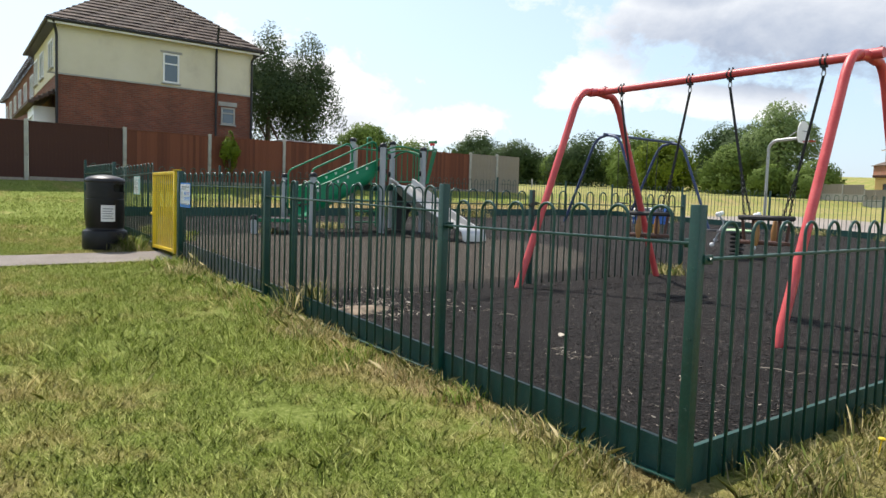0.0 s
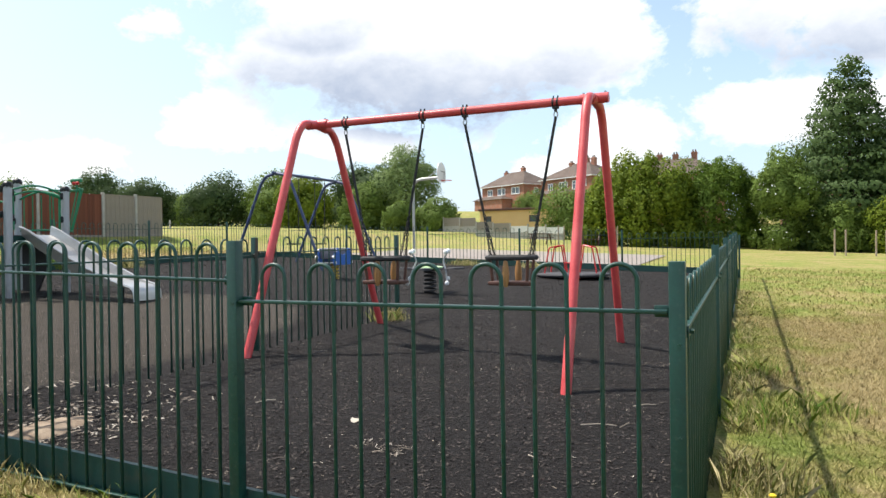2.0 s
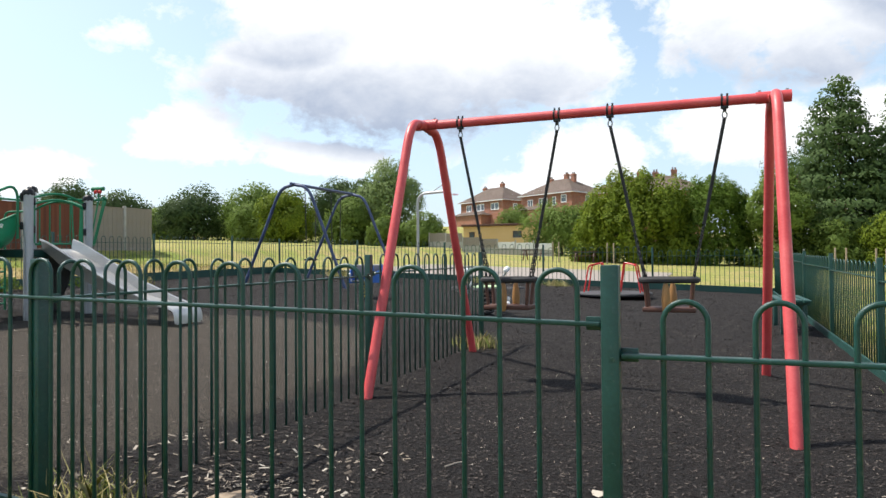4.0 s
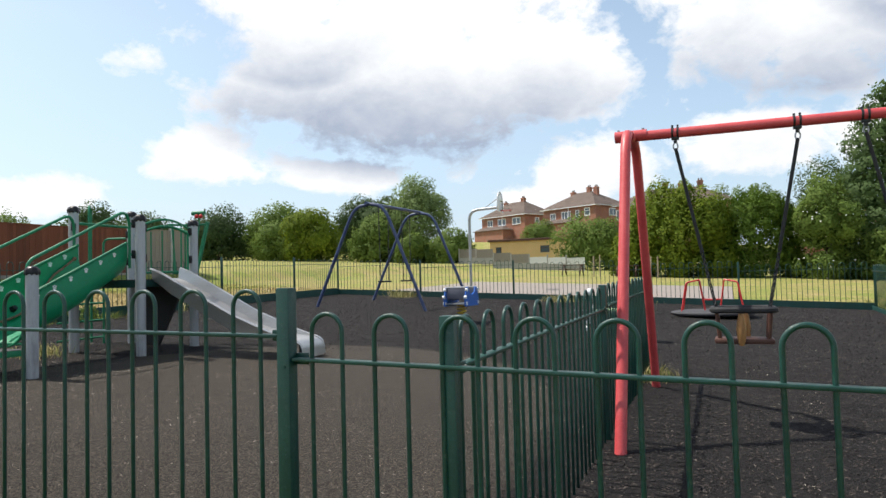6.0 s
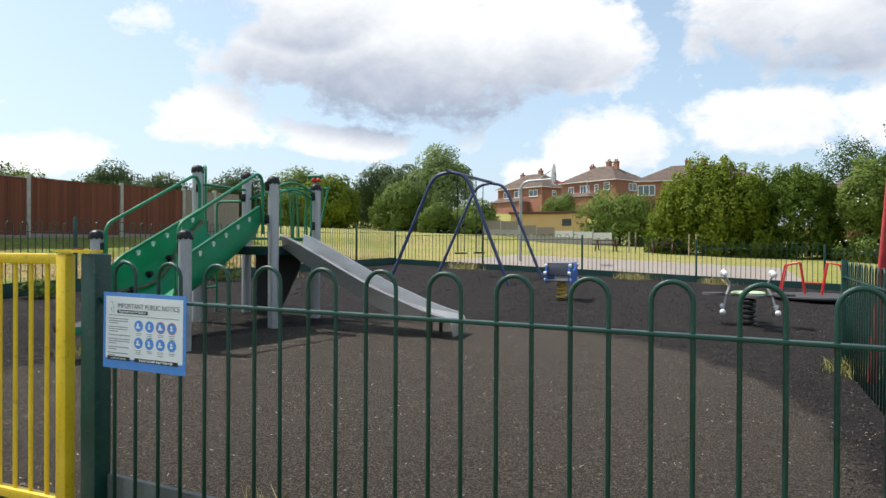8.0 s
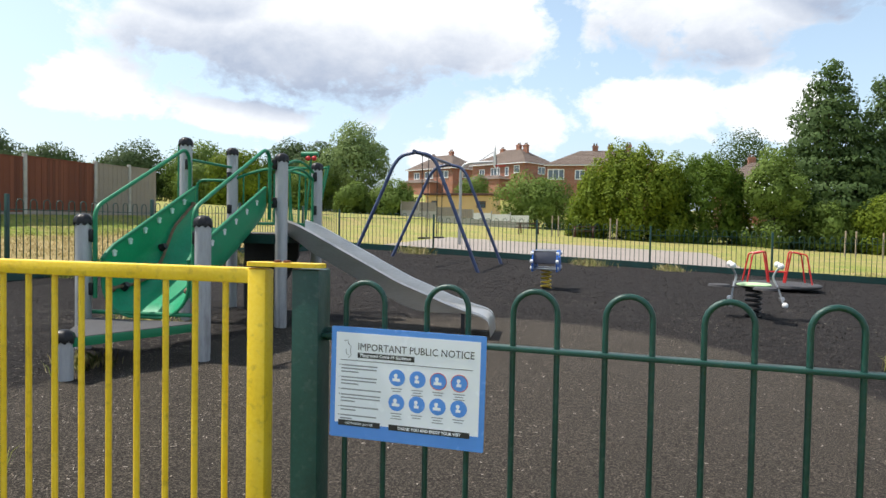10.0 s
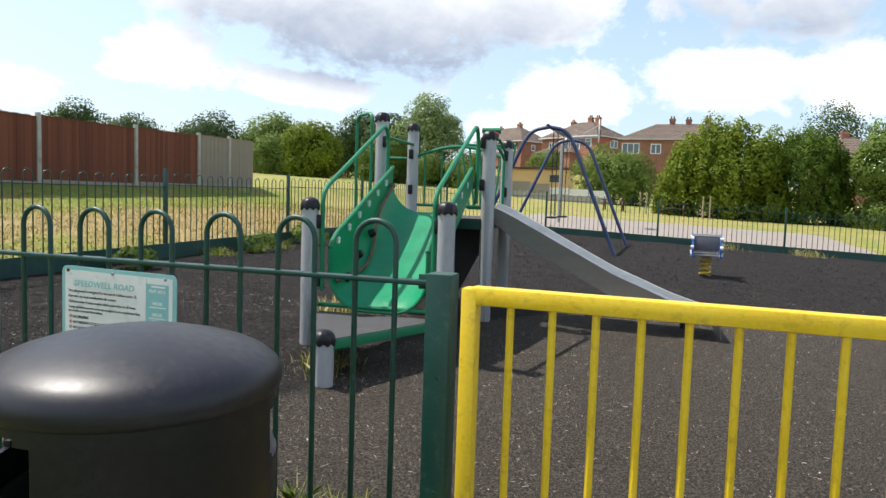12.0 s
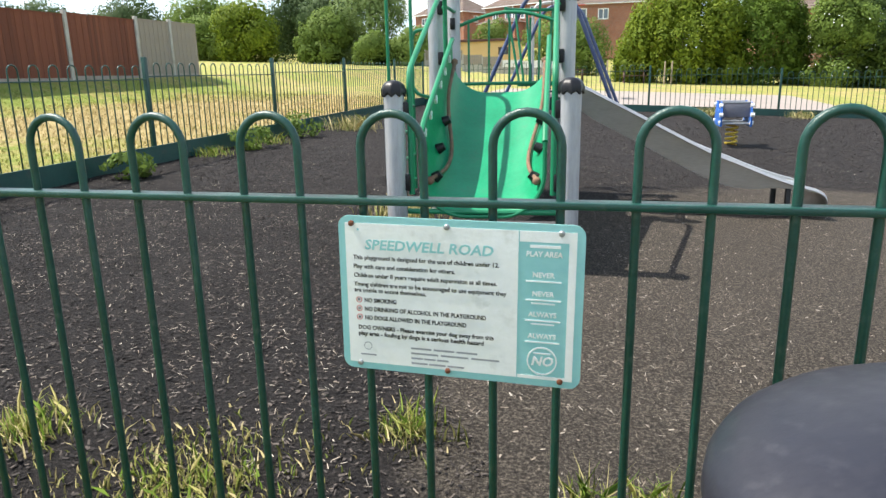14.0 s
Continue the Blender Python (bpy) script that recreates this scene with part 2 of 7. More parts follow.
M["render_cream"] = material("render_cream", [(0.60, 0.55, 0.42), (0.68, 0.63, 0.49), (0.73, 0.68, 0.55)], 0.9, 0, 0.7, 40, 0.3, 70, dirt=((0.42, 0.38, 0.30), 0.25, 0.9))
M["roof_tile"] = material("roof_tile", [(0.035, 0.022, 0.018), (0.06, 0.037, 0.030), (0.10, 0.064, 0.050)], 0.85, 0, 1.2, 9, 0.3, 30, island=0.55, dirt=((0.30, 0.24, 0.16), 0.4, 3.0))
M["far_roof"] = material("far_roof", [(0.115, 0.085, 0.068), (0.18, 0.135, 0.11)], 0.85, 0, 0.6, 6)
M["dark_metal"] = material("dark_metal", [(0.02, 0.02, 0.022), (0.035, 0.035, 0.038)], 0.5, 0.3, 5, 40)
M["upvc"] = material("upvc", [(0.78, 0.78, 0.78), (0.84, 0.84, 0.84)], 0.35)
M["yellow_wall"] = material("yellow_wall", [(0.66, 0.44, 0.20), (0.74, 0.52, 0.26)], 0.85, 0, 0.6, 12)
M["bark"] = material("bark", [(0.05, 0.035, 0.025), (0.12, 0.09, 0.065)], 0.9, 0, 5, 40, 0.5, 30, stretch=(1, 1, 0.3))
M["stake"] = material("stake", [(0.26, 0.20, 0.14), (0.38, 0.31, 0.23)], 0.85, 0, 4, 40)


def brick_material(name, cols, mortar):
    m = bpy.data.materials.new(name)
    m.use_nodes = True
    t = m.node_tree
    b = t.nodes["Principled BSDF"]
    tc = t.nodes.new("ShaderNodeTexCoord")
    sp = t.nodes.new("ShaderNodeSeparateXYZ")
    t.links.new(tc.outputs["Object"], sp.inputs[0])
    ad = t.nodes.new("ShaderNodeMath")
    t.links.new(sp.outputs[0], ad.inputs[0])
    t.links.new(sp.outputs[1], ad.inputs[1])
    cb = t.nodes.new("ShaderNodeCombineXYZ")
    t.links.new(ad.outputs[0], cb.inputs[0])
    t.links.new(sp.outputs[2], cb.inputs[1])
    bk = t.nodes.new("ShaderNodeTexBrick")
    bk.inputs["Scale"].default_value = 1.0
    bk.inputs["Brick Width"].default_value, bk.inputs["Row Height"].default_value = 0.225, 0.075
    bk.inputs["Mortar Size"].default_value = 0.008
    bk.inputs["Color1"].default_value, bk.inputs["Color2"].default_value = (*cols[0], 1), (*cols[1], 1)
    bk.inputs["Mortar"].default_value = (*mortar, 1)
    t.links.new(cb.outputs[0], bk.inputs["Vector"])
    n = t.nodes.new("ShaderNodeTexNoise")
    n.inputs["Scale"].default_value = 1.3
    t.links.new(tc.outputs["Object"], n.inputs["Vector"])
    mx = t.nodes.new("ShaderNodeMixRGB")
    mx.blend_type = "MULTIPLY"
    mx.inputs[0].default_value = 0.5
    t.links.new(bk.outputs["Color"], mx.inputs[1])
    t.links.new(n.outputs["Fac"], mx.inputs[2])
    t.links.new(mx.outputs[0], b.inputs["Base Color"])
    bn = t.nodes.new("ShaderNodeBump")
    bn.inputs["Distance"].default_value = 0.01
    t.links.new(bk.outputs["Fac"], bn.inputs["Height"])
    bn.invert = True
    t.links.new(bn.outputs[0], b.inputs["Normal"])
    b.inputs["Roughness"].default_value = 0.9
    return m


M["brick"] = brick_material("brick", [(0.34, 0.110, 0.062), (0.23, 0.075, 0.047)], (0.25, 0.18, 0.13))
M["far_brick"] = brick_material("far_brick", [(0.52, 0.22, 0.14), (0.43, 0.17, 0.11)], (0.40, 0.30, 0.24))

glass = bpy.data.materials.new("window_glass")
glass.use_nodes = True
gb = glass.node_tree.nodes["Principled BSDF"]
gb.inputs["Base Color"].default_value, gb.inputs["Roughness"].default_value = (0.10, 0.13, 0.16, 1), 0.06
gb.inputs["Specular IOR Level"].default_value = 0.8
M["glass"] = glass


def ground_material(name, kind):
    """Grass with dry, worn and lush patches, or rubber shred with a worn grey patch."""
    m = bpy.data.materials.new(name)
    m.use_nodes = True
    t = m.node_tree
    b = t.nodes["Principled BSDF"]
    b.inputs["Roughness"].default_value = 0.95
    b.inputs["Specular IOR Level"].default_value = 0.2
    tc = t.nodes.new("ShaderNodeTexCoord")

    def tex(sc, det=5.0, rough=0.6):
        n = t.nodes.new("ShaderNodeTexNoise")
        n.inputs["Scale"].default_value, n.inputs["Detail"].default_value, n.inputs["Roughness"].default_value = sc, det, rough
        t.links.new(tc.outputs["Object"], n.inputs["Vector"])
        return n.outputs["Fac"]

    def ramp(f, stops):
        r = t.nodes.new("ShaderNodeValToRGB")
        el = r.color_ramp.elements
        while len(el) < len(stops):
            el.new(0.5)
        for i, (p, c) in enumerate(stops):
            el[i].position, el[i].color = p, (*c, 1)
        t.links.new(f, r.inputs[0])
        return r.outputs[0]

    def mix(f, a, c, mode="MIX"):
        n = t.nodes.new("ShaderNodeMixRGB")
        n.blend_type = mode
        for i, v in enumerate((f, a, c)):
            if isinstance(v, (int, float)):
                n.inputs[i].default_value = v
            else:
                t.links.new(v, n.inputs[i])
        return n.outputs[0]

    def calc(op, a, c):
        n = t.nodes.new("ShaderNodeMath")
        n.operation = op
        for i, v in enumerate((a, c)):
            if isinstance(v, (int, float)):
                n.inputs[i].default_value = v
            else:
                t.links.new(v, n.inputs[i])
        return n.outputs[0]

    if kind in ("grass", "blade"):
        tone = t.nodes.new("ShaderNodeRGB").outputs[0]
        tone.default_value = (0.84, 0.82, 0.80, 1)
        if kind == "grass":
            f1, f2 = tex(38, 6, 0.7), tex(30, 6, 0.7)
        else:
            g = t.nodes.new("ShaderNodeNewGeometry")
            f1 = f2 = calc("MULTIPLY_ADD", g.outputs["Random Per Island"], 0.56)
            f1.node.inputs[2].default_value = 0.22
        lush = ramp(f1, [(0.3, (0.110, 0.150, 0.022)), (0.5, (0.235, 0.300, 0.056)), (0.7, (0.43, 0.48, 0.16))])
        fine = ramp(f1, [(0.3, (0.175, 0.172, 0.040)), (0.5, (0.335, 0.322, 0.094)), (0.7, (0.53, 0.48, 0.21))])
        dry = ramp(f2, [(0.3, (0.25, 0.19, 0.085)), (0.5, (0.44, 0.345, 0.165)), (0.7, (0.62, 0.50, 0.28))])
        sep2 = t.nodes.new("ShaderNodeSeparateXYZ")
        t.links.new(tc.outputs["Object"], sep2.inputs[0])
        px, py = sep2.outputs[0], sep2.outputs[1]

        def bump_at(x, y, rx, ry, amount):
            qx, qy = calc("DIVIDE", calc("SUBTRACT", px, x), rx), calc("DIVIDE", calc("SUBTRACT", py, y), ry)
            d2 = calc("ADD", calc("MULTIPLY", qx, qx), calc("MULTIPLY", qy, qy))
            return calc("MULTIPLY", calc("POWER", 2.718, calc("MULTIPLY", d2, -1.0)), amount)
        # scorched ground beside the playground, lusher ground by the gate and below the gardens,
        # where the darker green strip also paints in the timber fence's shadow
        dryness = calc("ADD", tex(0.55, 6, 0.68), calc("MULTIPLY", calc("SUBTRACT", tex(3.2, 4, 0.6), 0.5), 0.55))
        for x, y, rx, ry, amount in ((-14.2, 12, 3.6, 9.0, 0.30), (6.8, 5.0, 1.8, 6.5, 0.20), (5.0, -1.2, 1.1, 0.9, 0.08), (1.0, -1.0, 3.4, 0.8, -0.15), (2.6, -0.12, 4.0, 0.16, 0.14), (0.5, 40.0, 60.0, 14.0, 0.03), (-14.0, 0.0, 6.0, 4.5, -0.20), (-19.2, 10, 1.6, 14.0, -0.10)):
            dryness = calc("ADD", dryness, bump_at(x, y, rx, ry, amount))
        far = t.nodes.new("ShaderNodeMapRange")
        far.inputs["From Min"].default_value, far.inputs["From Max"].default_value = 12.0, 26.0
        far.inputs["To Max"].default_value = 0.035
        t.links.new(py, far.inputs["Value"])
        dryness = calc("ADD", dryness, far.outputs[0])
        if kind == "grass":
            lush, fine, dry = [mix(1.0, q, tone, "MULTIPLY") for q in (lush, fine, dry)]
        col = mix(ramp(dryness, [(0.42, (0, 0, 0)), (0.56, (1, 1, 1))]), lush, fine)
        col = mix(ramp(dryness, [(0.56, (0, 0, 0)), (0.70, (0.85, 0.85, 0.85))]), col, dry)
    else:
        base = ramp(tex(75, 7, 0.85), [(0.34, (0.005, 0.0045, 0.0045)), (0.50, (0.017, 0.015, 0.0145)), (0.66, (0.062, 0.054, 0.050))])
        worn = ramp(tex(75, 7, 0.85), [(0.36, (0.009, 0.008, 0.007)), (0.50, (0.048, 0.040, 0.032)), (0.62, (0.19, 0.162, 0.128))])
        sp = t.nodes.new("ShaderNodeSeparateXYZ")
        t.links.new(tc.outputs["Object"], sp.inputs[0])

        # the trodden patch in front of the slide: an ellipse with a ragged rim
        ex = calc("DIVIDE", calc("ADD", sp.outputs[0], 2.9), 3.2)
        ey = calc("DIVIDE", calc("SUBTRACT", sp.outputs[1], 2.4), 4.5)
        d = calc("ADD", calc("MULTIPLY", ex, ex), calc("MULTIPLY", ey, ey))
        d = calc("ADD", d, calc("MULTIPLY", calc("SUBTRACT", tex(2.5), 0.5), 0.35))
        k = ramp(d, [(0.90, (1, 1, 1)), (1.0, (0, 0, 0))])
        col = mix(k, base, worn)
    t.links.new(col, b.inputs["Base Color"])
    if kind == "blade":
        tr = t.nodes.new("ShaderNodeBsdfTranslucent")
        t.links.new(col, tr.inputs[0])
        mx = t.nodes.new("ShaderNodeMixShader")
        mx.inputs[0].default_value = 0.4
        t.links.new(b.outputs[0], mx.inputs[1])
        t.links.new(tr.outputs[0], mx.inputs[2])
        t.links.new(mx.outputs[0], t.nodes["Material Output"].inputs[0])
        return m
    bn = t.nodes.new("ShaderNodeBump")
    bn.inputs["Strength"].default_value, bn.inputs["Distance"].default_value = 0.9, 0.03
    t.links.new(tex(45 if kind == "grass" else 60, 6, 0.8), bn.inputs["Height"])
    t.links.new(bn.outputs[0], b.inputs["Normal"])
    return m


M["grass"] = ground_material("grass", "grass")
M["mulch"] = ground_material("mulch", "mulch")
M["turf_blade"] = ground_material("turf_blade", "blade")


def leaf_material(name, stops, through=0.35, vary=0.28):
    m = material(name, stops, 0.65, 0, 0.35, 3, island=vary, spec=0.15)
    t = m.node_tree
    b = t.nodes["Principled BSDF"]
    tr = t.nodes.new("ShaderNodeBsdfTranslucent")
    t.links.new(b.inputs["Base Color"].links[0].from_socket, tr.inputs[0])
    mx = t.nodes.new("ShaderNodeMixShader")
    mx.inputs[0].default_value = through
    t.links.new(b.outputs[0], mx.inputs[1])
    t.links.new(tr.outputs[0], mx.inputs[2])
    t.links.new(mx.outputs[0], t.nodes["Material Output"].inputs[0])
    return m


M["leaf_mid"] = leaf_material("leaf_mid", [(0.075, 0.12, 0.022), (0.14, 0.205, 0.042), (0.22, 0.30, 0.075)])
M["leaf_dark"] = leaf_material("leaf_dark", [(0.038, 0.066, 0.022), (0.068, 0.11, 0.038), (0.11, 0.155, 0.058)])
M["leaf_poplar"] = leaf_material("leaf_poplar", [(0.035, 0.06, 0.022), (0.07, 0.105, 0.042), (0.12, 0.16, 0.07)])
M["leaf_willow"] = leaf_material("leaf_willow", [(0.11, 0.165, 0.055), (0.19, 0.26, 0.095), (0.28, 0.36, 0.15)])
M["leaf_lime"] = leaf_material("leaf_lime", [(0.055, 0.095, 0.010), (0.14, 0.195, 0.018), (0.29, 0.335, 0.035)])
M["leaf_hedge"] = leaf_material("leaf_hedge", [(0.05, 0.095, 0.012), (0.105, 0.17, 0.024), (0.18, 0.25, 0.042)])
M["leaf_gold"] = leaf_material("leaf_gold", [(0.16, 0.17, 0.012), (0.30, 0.29, 0.02), (0.42, 0.38, 0.05)])
M["leaf_conifer"] = leaf_material("leaf_conifer", [(0.04, 0.075, 0.026), (0.08, 0.13, 0.042), (0.13, 0.19, 0.065)])
M["blade"] = leaf_material("blade", [(0.075, 0.155, 0.018), (0.165, 0.255, 0.036), (0.34, 0.345, 0.10), (0.58, 0.49, 0.26)], 0.4, 0.55)
M["straw"] = leaf_material("straw", [(0.08, 0.13, 0.02), (0.20, 0.22, 0.06), (0.42, 0.36, 0.17), (0.56, 0.48, 0.28)], 0.3, 0.6)
M["chip"] = material("chip", [(0.011, 0.010, 0.010), (0.024, 0.020, 0.019), (0.044, 0.038, 0.034), (0.095, 0.080, 0.070)], 0.85, 0, 3, 30, island=0.9, spec=0.2)
M["sand"] = material("sand", [(0.17, 0.12, 0.08), (0.28, 0.21, 0.145), (0.40, 0.32, 0.23)], 0.95, 0, 9, 90, 0.5, 120)
M["wood_chip"] = material("wood_chip", [(0.10, 0.08, 0.06), (0.26, 0.21, 0.16), (0.46, 0.41, 0.34)], 0.8, 0, 3, 30, island=0.8)


# ---- building helpers ----
def smooth(v):
    v = min(1.0, max(0.0, v))
    return v * v * (3 - 2 * v)


def G(x, y):
    """Height of the ground."""
    z = -0.09 - 0.039 * min(40, max(-60, x)) + 0.0175 * min(80, max(-30, y))
    return z + 0.10 * smooth((-10.9 - x) / 8.5) + 0.46 * smooth((-18.5 - x) / 2.0) + 3.8 * smooth((y - 82) / 34)


def mulch_z(x, y):
    return G(x, y) + 0.07


def part(name, bm, mat, parent=None, label="", smoothed=True):
    me = bpy.data.meshes.new(name)
    bm.normal_update()
    bm.to_mesh(me)
    bm.free()
    if smoothed:
        for p in me.polygons:
            p.use_smooth = True
        me.set_sharp_from_angle(angle=radians(35))
    me.materials.append(M[mat] if isinstance(mat, str) else mat)
    ob = new(name, me)
    if parent is not None:
        ob.parent = parent
    if label:
        ob["label"] = label
    return ob


def thicken(bm, depth):
    bm.normal_update()
    bmesh.ops.solidify(bm, geom=list(bm.faces), thickness=depth)


def share(name, src, parent, m):
    ob = new(name, src.data)
    ob.parent = parent
    ob.matrix_basis = m
    return ob


def thing(name, m, label, category, group=""):
    ob = new(name)
    ob.matrix_world = m
    ob.empty_display_size = 0.1
    return tagged(ob, label, category, group)


def rounded(pts, rad=0.1, k=5):
    """A polyline with its corners rounded."""
    pts = [Vector(p) for p in pts]
    out = [pts[0]]
    for a, b, c in zip(pts, pts[1:], pts[2:]):
        ra = min(rad, (a - b).length * 0.49)
        rc = min(rad, (c - b).length * 0.49)
        p, q = b + (a - b).normalized() * ra, b + (c - b).normalized() * rc
        for i in range(k + 1):
            s = i / k
            out.append(p * (1 - s) ** 2 + b * (2 * s * (1 - s)) + q * s * s)
    out.append(pts[-1])
    return out


def tube(bm, pts, r, n=10, caps=True, r2=None):
    pts = [Vector(p) for p in pts]
    rings = []
    d0 = (pts[1] - pts[0]).normalized()
    side = d0.orthogonal().normalized()
    for i, p in enumerate(pts):
        d = (pts[min(i + 1, len(pts) - 1)] - pts[max(i - 1, 0)]).normalized()
        side = (side - d * side.dot(d)).normalized()
        up = d.cross(side)
        rr = r if r2 is None else r + (r2 - r) * i / (len(pts) - 1)
        rings.append([bm.verts.new(p + (side * math.cos(2 * math.pi * j / n) + up * math.sin(2 * math.pi * j / n)) * rr) for j in range(n)])
    for a, b in zip(rings, rings[1:]):
        for j in range(n):
            bm.faces.new((a[j], a[(j + 1) % n], b[(j + 1) % n], b[j]))
    if caps:
        bm.faces.new(list(reversed(rings[0])))
        bm.faces.new(rings[-1])
    return bm


def box(bm, lo, hi, m=None, bevel=0.0):
    vs = [bm.verts.new((x, y, z)) for x in (lo[0], hi[0]) for y in (lo[1], hi[1]) for z in (lo[2], hi[2])]
    fs = [bm.faces.new([vs[i] for i in f]) for f in ((0, 1, 3, 2), (4, 6, 7, 5), (0, 4, 5, 1), (2, 3, 7, 6), (0, 2, 6, 4), (1, 5, 7, 3))]
    if bevel:
        es = list({e for f in fs for e in f.edges})
        r = bmesh.ops.bevel(bm, geom=es, offset=bevel, segments=2, profile=0.5, affect="EDGES")
        vs = list({v for f in r["faces"] for v in f.verts} | {v for v in vs if v.is_valid})
    if m is not None:
        bmesh.ops.transform(bm, matrix=m, verts=[v for v in vs if v.is_valid])
    return bm


def lathe(bm, prof, n=24, at=(0, 0, 0)):
    rings = []
    for r, z in prof:
        if r < 1e-5:
            rings.append([bm.verts.new((at[0], at[1], at[2] + z))])
        else:
            rings.append([bm.verts.new((at[0] + r * math.cos(2 * math.pi * j / n), at[1] + r * math.sin(2 * math.pi * j / n), at[2] + z)) for j in range(n)])
    for a, b in zip(rings, rings[1:]):
        for j in range(n):
            k = (j + 1) % n
            if len(a) == 1 and len(b) == 1:
                continue
            if len(a) == 1:
                bm.faces.new((a[0], b[k], b[j]))
            elif len(b) == 1:
                bm.faces.new((a[j], a[k], b[0]))
            else:
                bm.faces.new((a[j], a[k], b[k], b[j]))
    return bm


def plate(bm, outline, depth, m=None):
    """A flat plate cut to an outline in x and z, with thickness along y."""
    a = [bm.verts.new((x, -depth / 2, z)) for x, z in outline]
    b = [bm.verts.new((x, depth / 2, z)) for x, z in outline]
    n = len(a)
    bm.faces.new(a)
    bm.faces.new(list(reversed(b)))
    for i in range(n):
        bm.faces.new((a[i], b[i], b[(i + 1) % n], a[(i + 1) % n]))
    if m is not None:
        bmesh.ops.transform(bm, matrix=m, verts=a + b)
    bmesh.ops.recalc_face_normals(bm, faces=bm.faces)
    return bm


def soup(name, verts, faces, mat, label, category, kind="stuff", parent=None, normals=None):
    """Many loose faces of one size in one mesh: verts (n, 3), faces (m, k)."""
    me = bpy.data.meshes.new(name)
    nv, (nf, k) = len(verts), faces.shape
    me.vertices.add(nv)
    me.vertices.foreach_set("co", np.asarray(verts, dtype=np.float32).ravel())
    me.loops.add(nf * k)
    me.loops.foreach_set("vertex_index", faces.astype(np.int32).ravel())
    me.polygons.add(nf)
    me.polygons.foreach_set("loop_start", np.arange(0, nf * k, k, dtype=np.int32))
    me.update(calc_edges=True)
    if normals is not None:
        # rounded shading over each clump of leaves
        at = me.attributes.new("custom_normal", "FLOAT_VECTOR", "POINT")
        at.data.foreach_set("vector", np.asarray(normals, dtype=np.float32).ravel())
    me.materials.append(M[mat])
    ob = new(name, me)
    if parent is not None:
        ob.parent = parent
    else:
        tagged(ob, label, category, kind=kind)
    return ob


def lettering(text, size, x, y, mat, parent, width=None, bold=0.0, shear=0.0, align="LEFT"):
    """Flat lettering on the x-y face of a sign."""
    cu = bpy.data.curves.new("lettering", "FONT")
    cu.body, cu.size, cu.extrude, cu.resolution_u = text, size, 0.0002, 2
    cu.offset, cu.shear, cu.align_x = bold, shear, align
    tmp = new("lettering", cu)
    dg = bpy.context.evaluated_depsgraph_get()
    me = bpy.data.meshes.new_from_object(tmp.evaluated_get(dg))
    bpy.data.objects.remove(tmp)
    xs = [v.co.x for v in me.vertices]
    k = 1.0
    if width and xs:
        k = width / (max(xs) - min(xs))
    me.transform(Matrix.Translation((x, y, 0.0012)) @ Matrix.Diagonal((k, 1, 1, 1)))
    me.materials.clear()
    me.materials.append(M[mat])
    ob = new("lettering", me)
    ob.parent = parent
    return ob


# ---- ground ----
def axis(cuts):
    out = []
    for a, b, step in cuts:
        n = max(1, round((b - a) / step))
        out += [a + (b - a) * i / n for i in range(n)]
    return out + [cuts[-1][1]]


gx = axis([(-2500, -300, 1100), (-300, -80, 44), (-80, -24, 7), (-24, 14, 0.5), (14, 60, 6), (60, 300, 60), (300, 2500, 1100)])
gy = axis([(-2500, -300, 1100), (-300, -40, 52), (-40, -8, 4), (-8, 26, 0.5), (26, 130, 4), (130, 300, 40), (300, 2500, 1100)])
gv = np.array([(x, y, G(x, y) + (0.012 * noise.noise((x * 0.9, y * 0.9, 0)) if -24 < x < 14 and -8 < y < 26 else 0)) for y in gy for x in gx])
nx = len(gx)
gf = np.array([(j * nx + i, j * nx + i + 1, (j + 1) * nx + i + 1, (j + 1) * nx + i) for j in range(len(gy) - 1) for i in range(nx - 1)])
ground = soup("ground", gv, gf, "grass", "mown grass field with dry yellow patches", "ground", "structure")
ground.data.polygons.foreach_set("use_smooth", [True] * len(ground.data.polygons))

LEFT, RIGHT, BACK = -10.64, 4.76, 17.8


def sheet(name, x0, x1, y0, y1, step, zf, mat, label, category, wob=0.0, edge=0.03):
    nxs, nys = max(2, round((x1 - x0) / step) + 1), max(2, round((y1 - y0) / step) + 1)
    v, f = [], []
    for j in range(nys):
        for i in range(nxs):
            x, y = x0 + (x1 - x0) * i / (nxs - 1), y0 + (y1 - y0) * j / (nys - 1)
            v.append((x, y, zf(x, y) + wob * noise.noise((x * 2.1, y * 2.1, 3)) + wob * 0.4 * noise.noise((x * 9, y * 9, 5))))
    for j in range(nys - 1):
        for i in range(nxs - 1):
            f.append((j * nxs + i, j * nxs + i + 1, (j + 1) * nxs + i + 1, (j + 1) * nxs + i))
    ob = soup(name, np.array(v), np.array(f), mat, label, category, "structure")
    ob.data.polygons.foreach_set("use_smooth", [True] * len(f))
    return ob


sheet("playground_surface", LEFT + 0.03, RIGHT - 0.03, 0.04, BACK - 0.03, 0.12, mulch_z, "mulch", "black shredded rubber mulch with a worn grey patch", "rubber surface", 0.016)
sheet("path", -4.18, -3.12, -9.0, 0.02, 0.2, lambda x, y: G(x, y) + 0.018, "tarmac", "worn brownish tarmac path leading to the gate", "path", 0.004)
sheet("court", -10.5, 1.6, 19.6, 31.0, 0.8, lambda x, y: G(x, y) + 0.03, "court", "pale grey tarmac ball court beyond the fence", "court")


# ---- bow-top fence ----
HOOP_W, HOOP_H, PITCH = 0.118, 1.23, 0.2425


